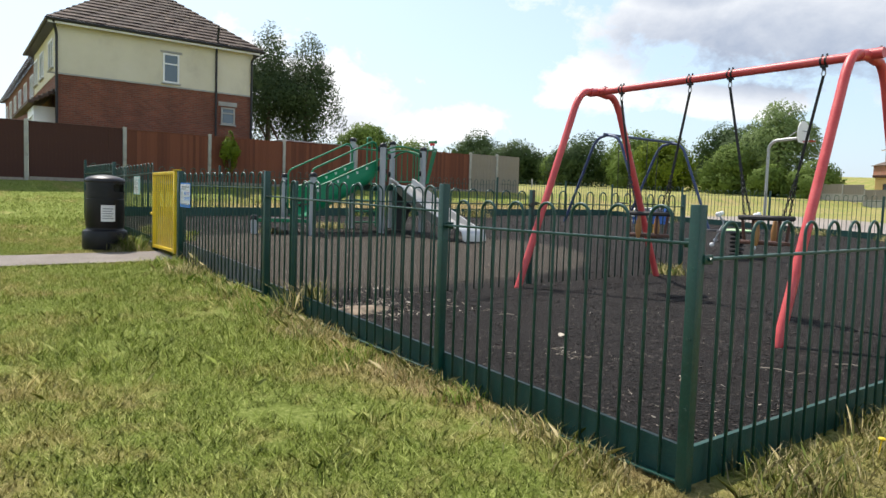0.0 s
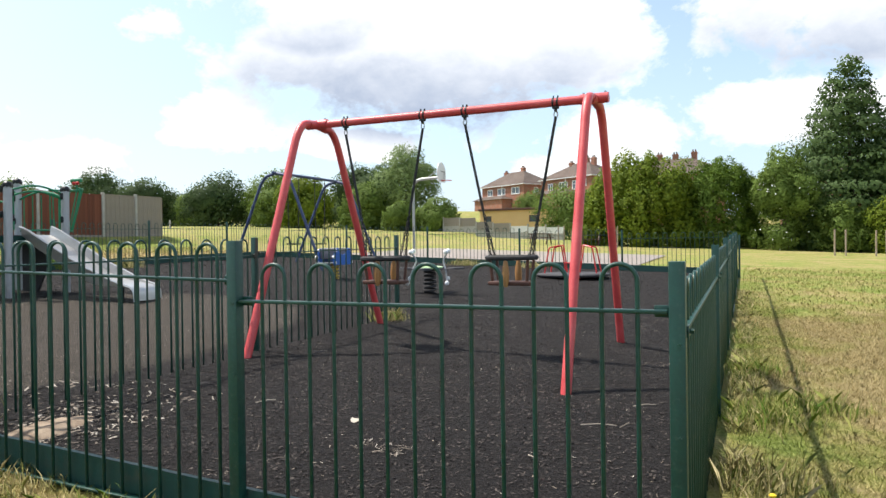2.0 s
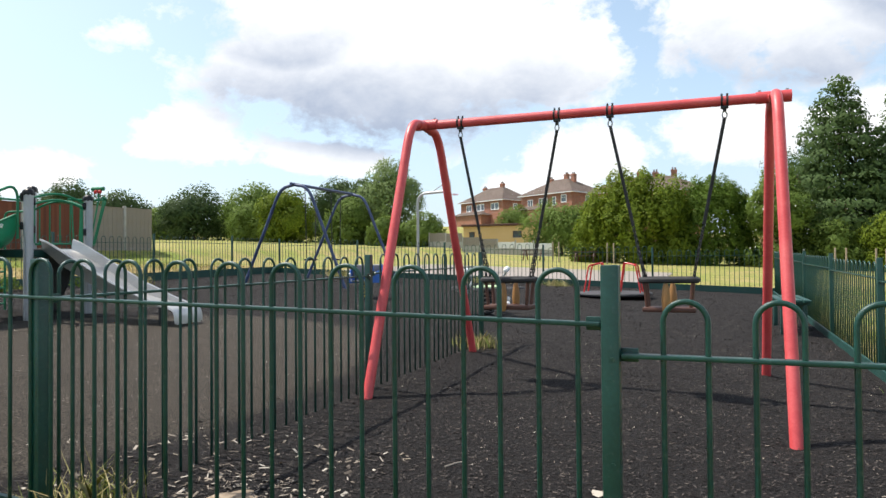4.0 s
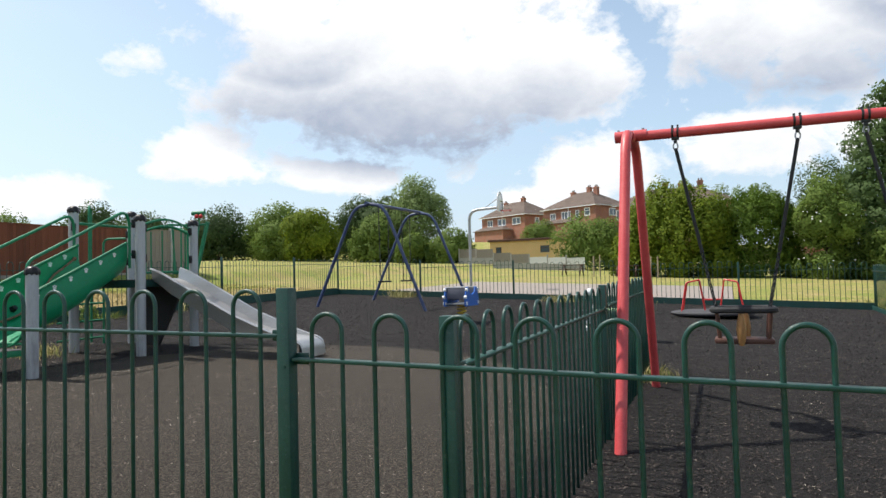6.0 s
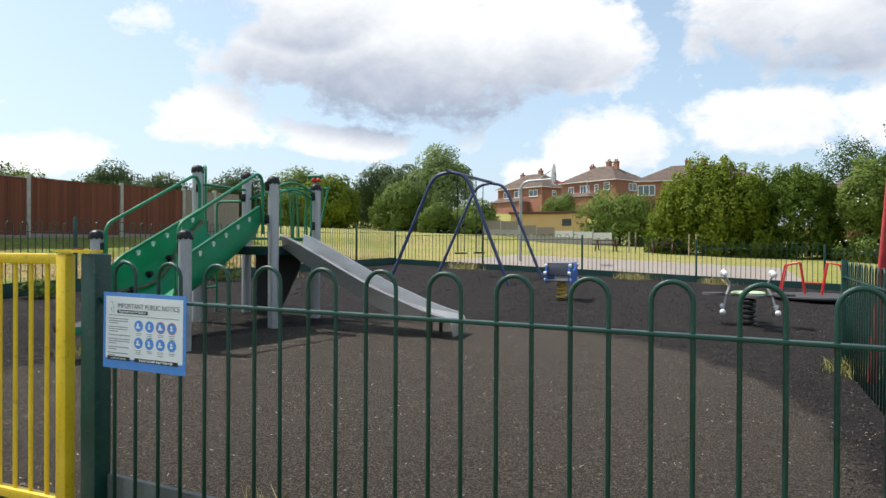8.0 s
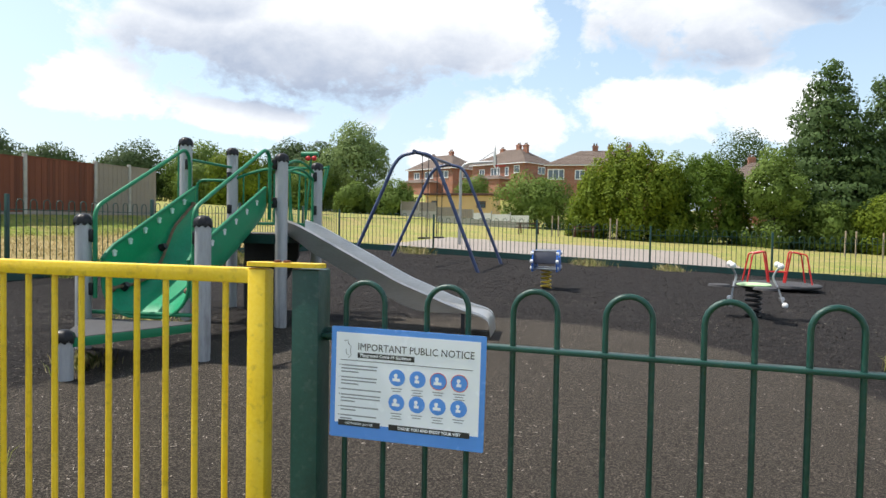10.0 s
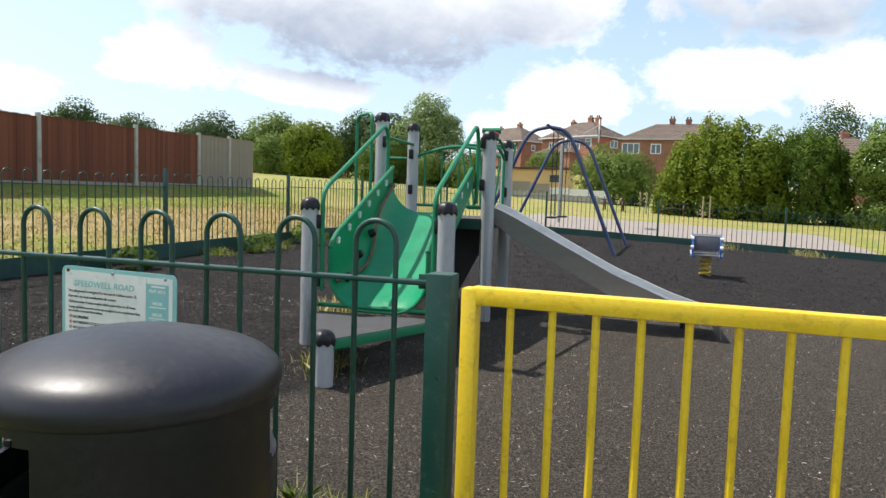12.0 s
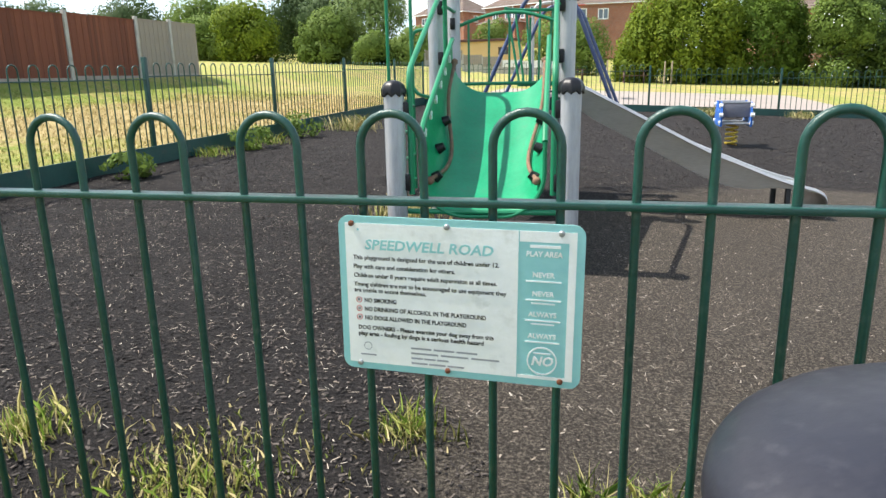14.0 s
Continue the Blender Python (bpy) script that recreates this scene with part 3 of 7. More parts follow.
def hoop_mesh(n, k):
    bm = bmesh.new()
    r = HOOP_W / 2
    pts = [(-r, 0, -HOOP_H + r), (-r, 0, -0.5), (-r, 0, 0)]
    pts += [(-r * math.cos(math.pi * i / k), 0, r * math.sin(math.pi * i / k)) for i in range(1, k)]
    pts += [(r, 0, 0), (r, 0, -0.5), (r, 0, -HOOP_H + r)]
    tube(bm, [(x, y, z - r - 0.008) for x, y, z in pts], 0.008, n)
    me = bpy.data.meshes.new("hoop")
    bm.to_mesh(me)
    bm.free()
    for p in me.polygons:
        p.use_smooth = True
    me.materials.append(M["green_paint"])
    return me


NEAR_HOOP, FAR_HOOP = hoop_mesh(10, 12), hoop_mesh(5, 6)


def fence_panel(p0, p1, top0, top1, post_top, first=None, near=True, board=0.18, board_mat="green_board", inside=1, post=True, end_post=None, pitch=PITCH, half=0.0255):
    """A panel from p0 to p1 with its post at p0; top: height of the hoops at either end; half: half the post's width."""
    a, b = Vector((*p0, 0)), Vector((*p1, 0))
    length = (b - a).length
    yaw = math.atan2(b.y - a.y, b.x - a.x)
    th = thing("fence", Matrix.Translation((a.x, a.y, 0)) @ Matrix.Rotation(yaw, 4, "Z"),
               "dark green painted steel bow-top fence panel round the playground", "fence", "bow-top fence panels")
    slope = (top1 - top0) / length
    tilt = Matrix.Rotation(-math.atan(slope), 4, "Y")
    if post:
        bm = bmesh.new()
        box(bm, (-half, -half, G(*p0) - 0.15), (half, half, post_top), None, 0.004)
        if near:
            for z in (post_top - 0.27, post_top - 0.57, post_top - 0.87):
                tube(bm, [(-half * 0.2, half - 0.001, z), (-half * 0.2, half + 0.004, z)], 0.007, 8)
        part("post", bm, "green_paint", th)
    if end_post is not None:
        bm = bmesh.new()
        e = 0.0255 if end_post < 1.2 else 0.042
        box(bm, (length - e, -e, G(*p1) - 0.15), (length + e, e, end_post), None, 0.004)
        part("post", bm, "green_paint", th)
    for name, drop, hz, d in (("rail", 0.165, 0.0065, 0.019), ("bottom_rail", HOOP_H - 0.03, 0.006, 0.02)):
        if name == "bottom_rail" and not board:
            continue
        bm = bmesh.new()
        box(bm, (0.03, -d, -hz), (length - 0.03, d, hz), None, 0.003)
        ob = part(name, bm, "green_paint", th)
        ob.matrix_basis = Matrix.Translation((0, 0, top0 - drop)) @ tilt
    if near:
        for s in (0.045, length - 0.045):
            bm = bmesh.new()
            box(bm, (s - 0.03, -0.026, top0 + slope * s - 0.185), (s + 0.03, -0.018, top0 + slope * s - 0.145), None, 0.003)
            tube(bm, [(s, -0.04, top0 + slope * s - 0.165), (s, -0.02, top0 + slope * s - 0.165)], 0.009, 6)
            part("bracket", bm, "green_paint", th)
    if board:
        bm = bmesh.new()
        g0, g1 = G(*p0), G(*p1)
        off = 0.036 * inside
        bm2 = [bm.verts.new((x, off + dy, z)) for x, zb, zt in ((0.0, g0 - 0.1, g0 + board), (length, g1 - 0.1, g1 + board)) for dy in (-0.012, 0.012) for z in (zb, zt)]
        for f in ((0, 1, 3, 2), (4, 6, 7, 5), (0, 4, 5, 1), (2, 3, 7, 6), (0, 2, 6, 4), (1, 5, 7, 3)):
            bm.faces.new([bm2[i] for i in f])
        bmesh.ops.recalc_face_normals(bm, faces=bm.faces)
        part("kick_board", bm, board_mat, th, "weathered edging board holding back the rubber mulch", False)
    n = int((length - 0.08) / pitch)
    s = first if first is not None else (length - (n - 1) * pitch) / 2
    while s < length - 0.07:
        ob = new("hoop", NEAR_HOOP if near else FAR_HOOP)
        ob.parent = th
        ob.matrix_basis = Matrix.Translation((s, 0, top0 + slope * s))
        s += pitch
    return th


# front run
fence_panel((4.753, 0), (2.945, 0), 0.955, 0.955, 0.955, 0.185, inside=-1, pitch=0.2367)
fence_panel((2.945, 0), (0.0, 0), 1.042, 1.108, 1.05, 0.155, inside=-1, pitch=0.239)
fence_panel((0.0, 0), (-3.007, 0), 1.185, 1.222, 1.187, 0.17, inside=-1, board=0.27, board_mat="board_grey", end_post=1.245)
fence_panel((-4.39, 0), (-7.45, 0), 1.405, 1.39, 1.268, 0.192, inside=-1, pitch=0.2435, half=0.034)
fence_panel((-7.45, 0), (LEFT, 0), 1.48, 1.50, 1.50, inside=-1)
# dividing run
fence_panel((0.594, 0.03), (0.579, 3.013), 1.085, 1.11, 1.088, 0.15, board=0)
fence_panel((0.579, 3.013), (0.575, 5.98), 1.13, 1.16, 1.121, board=0, end_post=1.17)
# sides and back
ys = [0, 3.0, 6.0, 9.1, 12.1, 15.3, BACK]
for y0, y1 in zip(ys, ys[1:]):
    t0, t1 = G(LEFT, y0) + 1.22, G(LEFT, y1) + 1.22
    fence_panel((LEFT, y0), (LEFT, y1), (t0 + t1) / 2 + 0.01, (t0 + t1) / 2 + 0.03, max(t0, t1) + 0.04, near=y0 < 3, inside=-1, board=0.28)
xs = [LEFT, -7.6, -4.52, -1.39, 1.7, RIGHT + 0.05]
for x0, x1 in zip(xs, xs[1:]):
    t = (G(x0, BACK) + G(x1, BACK)) / 2 + 1.21
    fence_panel((x0, BACK), (x1, BACK), t, t, G(x0, BACK) + 1.24, near=False, inside=-1, board=0.24, end_post=1.19 if x1 > 4 else None)
ys = [0, 2.9, 5.8, 8.7, 11.6, 14.5, BACK]
for y0, y1 in zip(ys, ys[1:]):
    t = (G(RIGHT, y0) + G(RIGHT, y1)) / 2 + 1.21 - 0.05 * max(0.0, 1 - y0 / 11)
    fence_panel((RIGHT, y0), (RIGHT, y1), t - 0.02, t + 0.02, t + 0.02, near=y0 < 6, inside=1, board=0.17, post=y0 > 0)


# ---- gate, notices ----
gate = thing("gate", pose(-4.30, -0.03, 0.0), "closed yellow painted steel pedestrian gate with vertical bars", "gate")
gw, gt = 1.17, 1.245
bm = bmesh.new()
box(bm, (0, -0.022, gt - 0.045), (gw, 0.022, gt), None, 0.006)
part("top_rail", bm, "yellow_paint", gate)
bm = bmesh.new()
box(bm, (0, -0.022, 0.14), (gw, 0.022, 0.185), None, 0.006)
part("bottom_rail", bm, "yellow_paint", gate)
bm = bmesh.new()
box(bm, (-0.022, -0.024, 0.13), (0.018, 0.024, gt - 0.004), None, 0.005)
part("hinge_stile", bm, "yellow_paint", gate)
bm = bmesh.new()
box(bm, (gw - 0.055, -0.026, 0.13), (gw + 0.005, 0.026, gt - 0.002), None, 0.006)
part("latch_stile", bm, "yellow_paint", gate)
for i in range(10):
    bm = bmesh.new()
    x = 0.10 + 0.1033 * i
    tube(bm, [(x, 0, 0.16), (x, 0, gt - 0.03)], 0.0095, 10)
    part("bar", bm, "yellow_paint", gate)
bm = bmesh.new()
plate(bm, [(0.0, -0.03), (0.26, -0.03), (0.275, -0.015), (0.275, 0.015), (0.26, 0.03), (0.0, 0.03), (-0.015, 0.015), (-0.015, -0.015)], 0.012, Matrix.Translation((gw - 0.05, 0, gt + 0.012)) @ Matrix.Diagonal((0.82, 1, 1, 1)) @ Matrix.Rotation(radians(90), 4, "X"))
latch = part("latch_plate", bm, "yellow_paint", gate)
for x in (gw + 0.03, gw + 0.06):
    bm = bmesh.new()
    lathe(bm, [(0, 0.026), (0.010, 0.024), (0.012, 0.018), (0.012, 0.01)], 8, (x, 0, gt))
    part("bolt", bm, "rust", latch)
bm = bmesh.new()
box(bm, (-0.10, -0.035, 0.62), (0.01, 0.03, 0.66), None, 0.005)
part("hinge", bm, "yellow_paint", gate)


def sign_base(name, m, w, h, mat, r, label, category):
    """A rounded plate; local x to the right, y up, z towards the reader."""
    out = []
    for cx, cy, a0 in ((w - r, h - r, 0), (r, h - r, 90), (r, r, 180), (w - r, r, 270)):
        for i in range(5):
            a = radians(a0 + 22.5 * i)
            out.append((cx + r * math.cos(a), cy + r * math.sin(a)))
    bm = bmesh.new()
    a = [bm.verts.new((x, y, 0)) for x, y in out]
    b = [bm.verts.new((x, y, -0.003)) for x, y in out]
    bm.faces.new(a)
    bm.faces.new(list(reversed(b)))
    for i in range(len(a)):
        bm.faces.new((a[i], b[i], b[(i + 1) % len(a)], a[(i + 1) % len(a)]))
    ob = part(name, bm, mat, None, "", False)
    ob.matrix_world = m
    return tagged(ob, label, category)


def panel(parent, x0, y0, x1, y1, mat, name="printed_panel", z=0.0005):
    bm = bmesh.new()
    box(bm, (x0, y0, 0), (x1, y1, z))
    return part(name, bm, mat, parent, "", False)


def disc(parent, x, y, r, mat, name="printed_disc", ring=0.0, z=0.0009):
    bm = bmesh.new()
    if ring:
        lathe(bm, [(r, 0), (r, z), (r - ring, z), (r - ring, 0)], 20, (x, y, 0))
    else:
        lathe(bm, [(r, 0), (r, z), (0, z)], 20, (x, y, 0))
    return part(name, bm, mat, parent, "", False)


FACE = Matrix(((1, 0, 0, 0), (0, 0, -1, 0), (0, 1, 0, 0), (0, 0, 0, 1)))
W, H = 0.445, 0.297
rules = sign_base("playground_sign", Matrix.Translation((-5.655, -0.034, 0.915)) @ Matrix.Rotation(radians(0.6), 4, "Y") @ FACE, W, H, "teal", 0.02,
                  "weathered white and teal playground rules sign bolted to the fence", "sign")
panel(rules, 0.013, 0.013, 0.332, 0.284, "sign_white")
panel(rules, 0.334, 0.265, 0.431, 0.284, "sign_white")
panel(rules, 0.418, 0.013, 0.431, 0.265, "sign_white")
panel(rules, 0.334, 0.013, 0.418, 0.019, "sign_white")
lettering("SPEEDWELL ROAD", 0.026, 0.050, 0.236, "teal", rules, 0.238, 0.0006, 0.15)
ylines = [(0.216, "This playground is designed for the use of children under 12.", 0.272), (0.199, "Play with care and consideration for others.", 0.192),
          (0.182, "Children under 8 years require adult supervision at all times.", 0.268), (0.165, "Young children are not to be encouraged to use equipment they", 0.286), (0.1535, "are unable to access themselves.", 0.138)]
for y, text, w in ylines:
    lettering(text, 0.0115, 0.027, y, "ink", rules, w, 0.0002)
for y, text, w in ((0.134, "NO SMOKING", 0.062), (0.117, "NO DRINKING OF ALCOHOL IN THE PLAYGROUND", 0.230), (0.100, "NO DOGS ALLOWED IN THE PLAYGROUND", 0.194)):
    lettering(text, 0.0115, 0.046, y, "ink", rules, w, 0.0003)
    disc(rules, 0.0355, y + 0.004, 0.0058, "ink_red", "symbol_ring", 0.0014)
    panel(rules, 0.0335, y + 0.002, 0.0375, y + 0.006, "ink", "symbol", 0.001)
lettering("DOG OWNERS - Please exercise your dog away from this", 0.0115, 0.032, 0.080, "ink", rules, 0.258, 0.0003)
lettering("play area - fouling by dogs is a serious health hazard", 0.0115, 0.032, 0.068, "ink", rules, 0.240, 0.0003)
for i, w in enumerate((0.130, 0.172, 0.074, 0.104)):
    for k in range(3):
        panel(rules, 0.135 + w * k / 3, 0.048 - 0.0098 * i, 0.135 + w * (k + 0.9) / 3, 0.0515 - 0.0098 * i, "ink_soft", "small_print", 0.0008)
disc(rules, 0.050, 0.047, 0.008, "ink_soft", "emblem", 0.0012)
panel(rules, 0.035, 0.028, 0.066, 0.031, "ink_soft", "small_print", 0.0008)
panel(rules, 0.036, 0.270, 0.040, 0.274, "teal", "emblem", 0.0008)
for y, text in ((0.203, "NEVER"), (0.169, "NEVER"), (0.131, "ALWAYS"), (0.091, "ALWAYS")):
    lettering(text, 0.0125, 0.376, y, "sign_white", rules, None, 0.0003, 0, "CENTER")
    panel(rules, 0.346, y - 0.009, 0.407, y - 0.0065, "sign_white", "small_print", 0.0008)
    if y in (0.169, 0.131):
        panel(rules, 0.356, y - 0.015, 0.397, y - 0.0125, "sign_white", "small_print", 0.0008)
lettering("PLAY AREA", 0.013, 0.376, 0.240, "sign_white", rules, 0.062, 0.0004, 0.1, "CENTER")
panel(rules, 0.352, 0.255, 0.404, 0.260, "sign_white", "small_print", 0.0008)
disc(rules, 0.377, 0.048, 0.027, "sign_white", "symbol_ring", 0.0026)
lettering("NO", 0.024, 0.377, 0.040, "sign_white", rules, None, 0.0008, 0.2, "CENTER")
panel(rules, 0.362, 0.061, 0.392, 0.0635, "sign_white", "small_print", 0.0008)
for x, y, mat in ((0.026, 0.283, "rust"), (0.205, 0.284, "galv"), (0.405, 0.282, "galv"), (0.034, 0.012, "galv"), (0.205, 0.012, "rust"), (0.410, 0.012, "rust")):
    bm = bmesh.new()
    lathe(bm, [(0.0055, 0), (0.0055, 0.003), (0.003, 0.005), (0, 0.0052)], 10, (x, y, 0))
    part("bolt", bm, mat, rules)

notice = sign_base("notice", Matrix.Translation((-2.931, -0.030, 0.772)) @ Matrix.Rotation(radians(0.8), 4, "Y") @ FACE, 0.449, 0.316, "notice_blue", 0.004,
                   "laminated blue-bordered public notice fixed to the fence", "notice")
panel(notice, 0.015, 0.042, 0.434, 0.300, "paper")
lettering("IMPORTANT PUBLIC NOTICE", 0.029, 0.080, 0.252, "ink", notice, 0.335)
panel(notice, 0.080, 0.230, 0.248, 0.245, "ink", "title_bar", 0.0009)
lettering("Playground Covid-19 Guidance", 0.0125, 0.088, 0.2345, "paper", notice, 0.150, 0.0003)
panel(notice, 0.030, 0.2205, 0.415, 0.2222, "ink", "rule", 0.0008)
random.seed(4)
yy = 0.2065
for block in (3, 3, 1, 3, 2, 2):
    panel(notice, 0.026, yy - 0.0005, 0.0285, yy + 0.002, "ink", "small_print", 0.0008)
    for i in range(block):
        w = 0.122 * (random.uniform(0.86, 1.0) if i < block - 1 or block == 1 else random.uniform(0.25, 0.7))
        panel(notice, 0.032, yy - 0.0015, 0.032 + w, yy + 0.0022, "ink_soft", "small_print", 0.0008)
        yy -= 0.0092
    yy -= 0.0065
for j, cy in enumerate((0.183, 0.113)):
    for i in range(4):
        cx = 0.199 + 0.0595 * i
        disc(notice, cx, cy, 0.0235, "notice_blue")
        if j == 0 and i > 1:
            disc(notice, cx, cy, 0.0245, "ink_red", "symbol_ring", 0.0022, 0.0012)
        sx = 0.013 if i % 2 == 0 else 0.008
        panel(notice, cx - sx, cy - 0.010, cx + sx * 0.7, cy - 0.002, "paper", "symbol", 0.0013)
        disc(notice, cx - sx * 0.3, cy + 0.006, 0.0055, "paper", "symbol", 0, 0.0013)
        panel(notice, cx - sx * 0.6, cy - 0.004, cx, cy + 0.004, "paper", "symbol", 0.0014)
        for k in range(2 + (i + j) % 2):
            w = 0.016 - 0.004 * (k % 2)
            panel(notice, cx - w, cy - 0.032 - 0.0072 * k, cx + w, cy - 0.0295 - 0.0072 * k, "ink_soft", "small_print", 0.0008)
panel(notice, 0.026, 0.034, 0.152, 0.050, "ink", "title_bar", 0.0010)
lettering("colchester.gov.uk", 0.0115, 0.046, 0.039, "paper", notice, 0.086)
panel(notice, 0.178, 0.034, 0.410, 0.050, "ink", "title_bar", 0.0010)
lettering("THANK YOU AND ENJOY YOUR VISIT", 0.0115, 0.204, 0.038, "paper", notice, 0.182, 0.0004)
bm = bmesh.new()
tube(bm, [(0.038, 0.276, 0.0006), (0.050, 0.278, 0.0006), (0.052, 0.268, 0.0006), (0.060, 0.262, 0.0006), (0.058, 0.250, 0.0006), (0.061, 0.236, 0.0006), (0.052, 0.228, 0.0006)], 0.0012, 4)
tube(bm, [(0.045, 0.252, 0.0006), (0.046, 0.240, 0.0006), (0.053, 0.236, 0.0006)], 0.0012, 4)
part("emblem", bm, "ink_soft", notice)


# ---- litter bin ----
bx, by = -4.80, -0.61
bz = G(bx, by)
bin_ob = thing("litter_bin", pose(bx, by, bz - 0.005), "large black plastic domed litter bin beside the path", "litter bin")
bm = bmesh.new()
lathe(bm, [(0, 0), (0.300, 0), (0.310, 0.02), (0.310, 0.24), (0.300, 0.275), (0.260, 0.30), (0.256, 0.315)], 48)
part("base", bm, "black_plastic", bin_ob)
bm = bmesh.new()
lathe(bm, [(0.256, 0.315), (0.258, 0.345), (0.264, 0.355), (0.264, 0.745), (0.260, 0.75), (0.260, 0.765), (0.266, 0.77), (0.266, 0.795), (0.254, 0.797), (0.246, 0.55), (0, 0.53)], 48)
part("body", bm, "black_plastic", bin_ob)
# hood with a rounded opening to either side
bm = bmesh.new()
nseg = 96
levels = [0.795] + [0.81 + 0.0125 * k for k in range(15)] + [1.012]
rings = [[bm.verts.new(((0.266 - 0.05 * max(0, z - 0.96)) * math.cos(2 * math.pi * j / nseg), (0.266 - 0.05 * max(0, z - 0.96)) * math.sin(2 * math.pi * j / nseg), z)) for j in range(nseg)] for z in levels]
for a, b in zip(rings, rings[1:]):
    zc = (a[0].co.z + b[0].co.z) / 2
    for j in range(nseg):
        ang = 360 * (j + 0.5) / nseg
        open_here = any((abs((ang - c + 180) % 360 - 180) / 42) ** 4 + (abs(zc - 0.915) / 0.061) ** 4 < 1 for c in (56, 236))
        if not open_here:
            bm.faces.new((a[j], a[(j + 1) % nseg], b[(j + 1) % nseg], b[j]))
thicken(bm, 0.012)
part("hood", bm, "black_plastic", bin_ob)
bm = bmesh.new()
lathe(bm, [(0.246, 0.988), (0.264, 0.988), (0.2725, 0.996), (0.2760, 1.010), (0.2745, 1.026), (0.266, 1.042), (0.248, 1.057), (0.218, 1.072), (0.175, 1.086), (0.125, 1.098), (0.065, 1.107), (0.0, 1.110)], 72)
part("lid", bm, "bin_lid", bin_ob, "scuffed dark grey domed lid")
bm = bmesh.new()
lathe(bm, [(0.238, 0.55), (0.242, 0.80), (0.230, 0.80), (0.224, 0.56), (0, 0.55)], 32)
part("liner", bm, "rubber", bin_ob)


def wrap(parent, name, mat, r, a0, a1, z0, z1, label=""):
    bm = bmesh.new()
    v = [[bm.verts.new((r * math.cos(radians(a)), r * math.sin(radians(a)), z)) for z in (z0, z1)] for a in np.linspace(a0, a1, 9)]
    for p, q in zip(v, v[1:]):
        bm.faces.new((p[0], q[0], q[1], p[1]))
    thicken(bm, 0.001)
    return part(name, bm, mat, parent, label)


st = wrap(bin_ob, "sticker", "sticker", 0.2655, -22, 20, 0.42, 0.66, "white printed label sheet")
for i in range(5):
    wrap(st, "small_print", "ink_soft", 0.2670, -17, 14 - 5 * (i % 2), 0.60 - 0.035 * i, 0.613 - 0.035 * i)


# ---- swings ----
def chain(bm, a, b, link=0.034, r=0.0035):
    a, b = Vector(a), Vector(b)
    n = max(2, round((b - a).length / (link * 0.72)))
    d = (b - a).normalized()
    s = d.orthogonal().normalized()
    u = d.cross(s)
    for i in range(n):
        c = a + (b - a) * (i + 0.5) / n
        w = s if i % 2 else u
        loop = [c + d * (link / 2 * math.cos(2 * math.pi * k / 8)) + w * (0.011 * math.sin(2 * math.pi * k / 8)) for k in range(9)]
        tube(bm, loop, r, 4, False)


def cradle_seat(parent, x0, x1, y, z, zb):
    w = x1 - x0
    cx = (x0 + x1) / 2
    seat = new("cradle_seat")
    seat.parent = parent
    bm = bmesh.new()
    hw, hd = w / 2 + 0.03, 0.15
    ring = []
    for sx, sy, a0 in ((1, 1, 0), (-1, 1, 90), (-1, -1, 180), (1, -1, 270)):
        for i in range(5):
            a = radians(a0 + 22.5 * i)
            ring.append((cx + sx * (hw - 0.08) + 0.08 * math.cos(a), y + sy * (hd - 0.08) + 0.08 * math.sin(a), z))
    tube(bm, ring + ring[:1], 0.026, 8, False)
    part("ring", bm, "rubber", seat, "black rubber cradle ring")
    for sx in (-1, 1):
        for sy in (-1, 1):
            bm = bmesh.new()
            tube(bm, [(cx + sx * (hw - 0.03), y + sy * (hd - 0.05), z), (cx + sx * (hw - 0.05), y + sy * (hd - 0.07), zb)], 0.016, 8)
            part("strut", bm, "brown_paint", seat)
    bm = bmesh.new()
    box(bm, (cx - hw + 0.01, y - hd + 0.03, zb - 0.02), (cx + hw - 0.01, y + hd - 0.03, zb + 0.02), None, 0.012)
    part("seat_board", bm, "brown_paint", seat)
    for sy in (-1, 1):
        bm = bmesh.new()
        lathe(bm, [(0, -0.26), (0.018, -0.255), (0.032, -0.20), (0.036, -0.13), (0.028, -0.06), (0.018, -0.01), (0, 0)], 12, (cx + 0.02 * sy, y + sy * (hd - 0.012), z - 0.02))
        part("pommel", bm, "pine", seat, "varnished turned wooden guard")
    return seat


red = thing("swing_frame", pose(0, 0, 0), "red painted steel swing frame with two cradle seats", "swing")
for x, yf, yb in ((0.71, 2.685, 5.30), (3.70, 2.735, 5.32)):
    yc = 3.925 if x < 1 else 4.0
    for foot, side in ((yf, -1), (yb, 1)):
        bm = bmesh.new()
        fz = mulch_z(x, foot) - 0.1
        tube(bm, rounded([(x, foot, fz), (x, yc + side * 0.33, 2.315), (x, yc + side * 0.05, 2.345)], 0.24, 8), 0.041, 14)
        part("leg", bm, "red_paint", red)
    bm = bmesh.new()
    tube(bm, [(x, yc - 0.17, 2.325), (x, yc, 2.345), (x, yc + 0.17, 2.325)], 0.047, 14)
    s = -1 if x < 1 else 1
    tube(bm, [(x - 0.13, yc, 2.352), (x + 0.13, yc, 2.352)], 0.048, 14)
    part("collar", bm, "red_paint", red)
    for dx2 in (-0.10, 0.10):
        bm = bmesh.new()
        tube(bm, [(x + dx2, yc, 2.395), (x + dx2, yc, 2.412)], 0.012, 6)
        part("bolt", bm, "galv", red)
bm = bmesh.new()
tube(bm, [(0.595, 3.922, 2.345), (3.81, 4.003, 2.352)], 0.041, 14)
part("top_bar", bm, "red_paint", red)
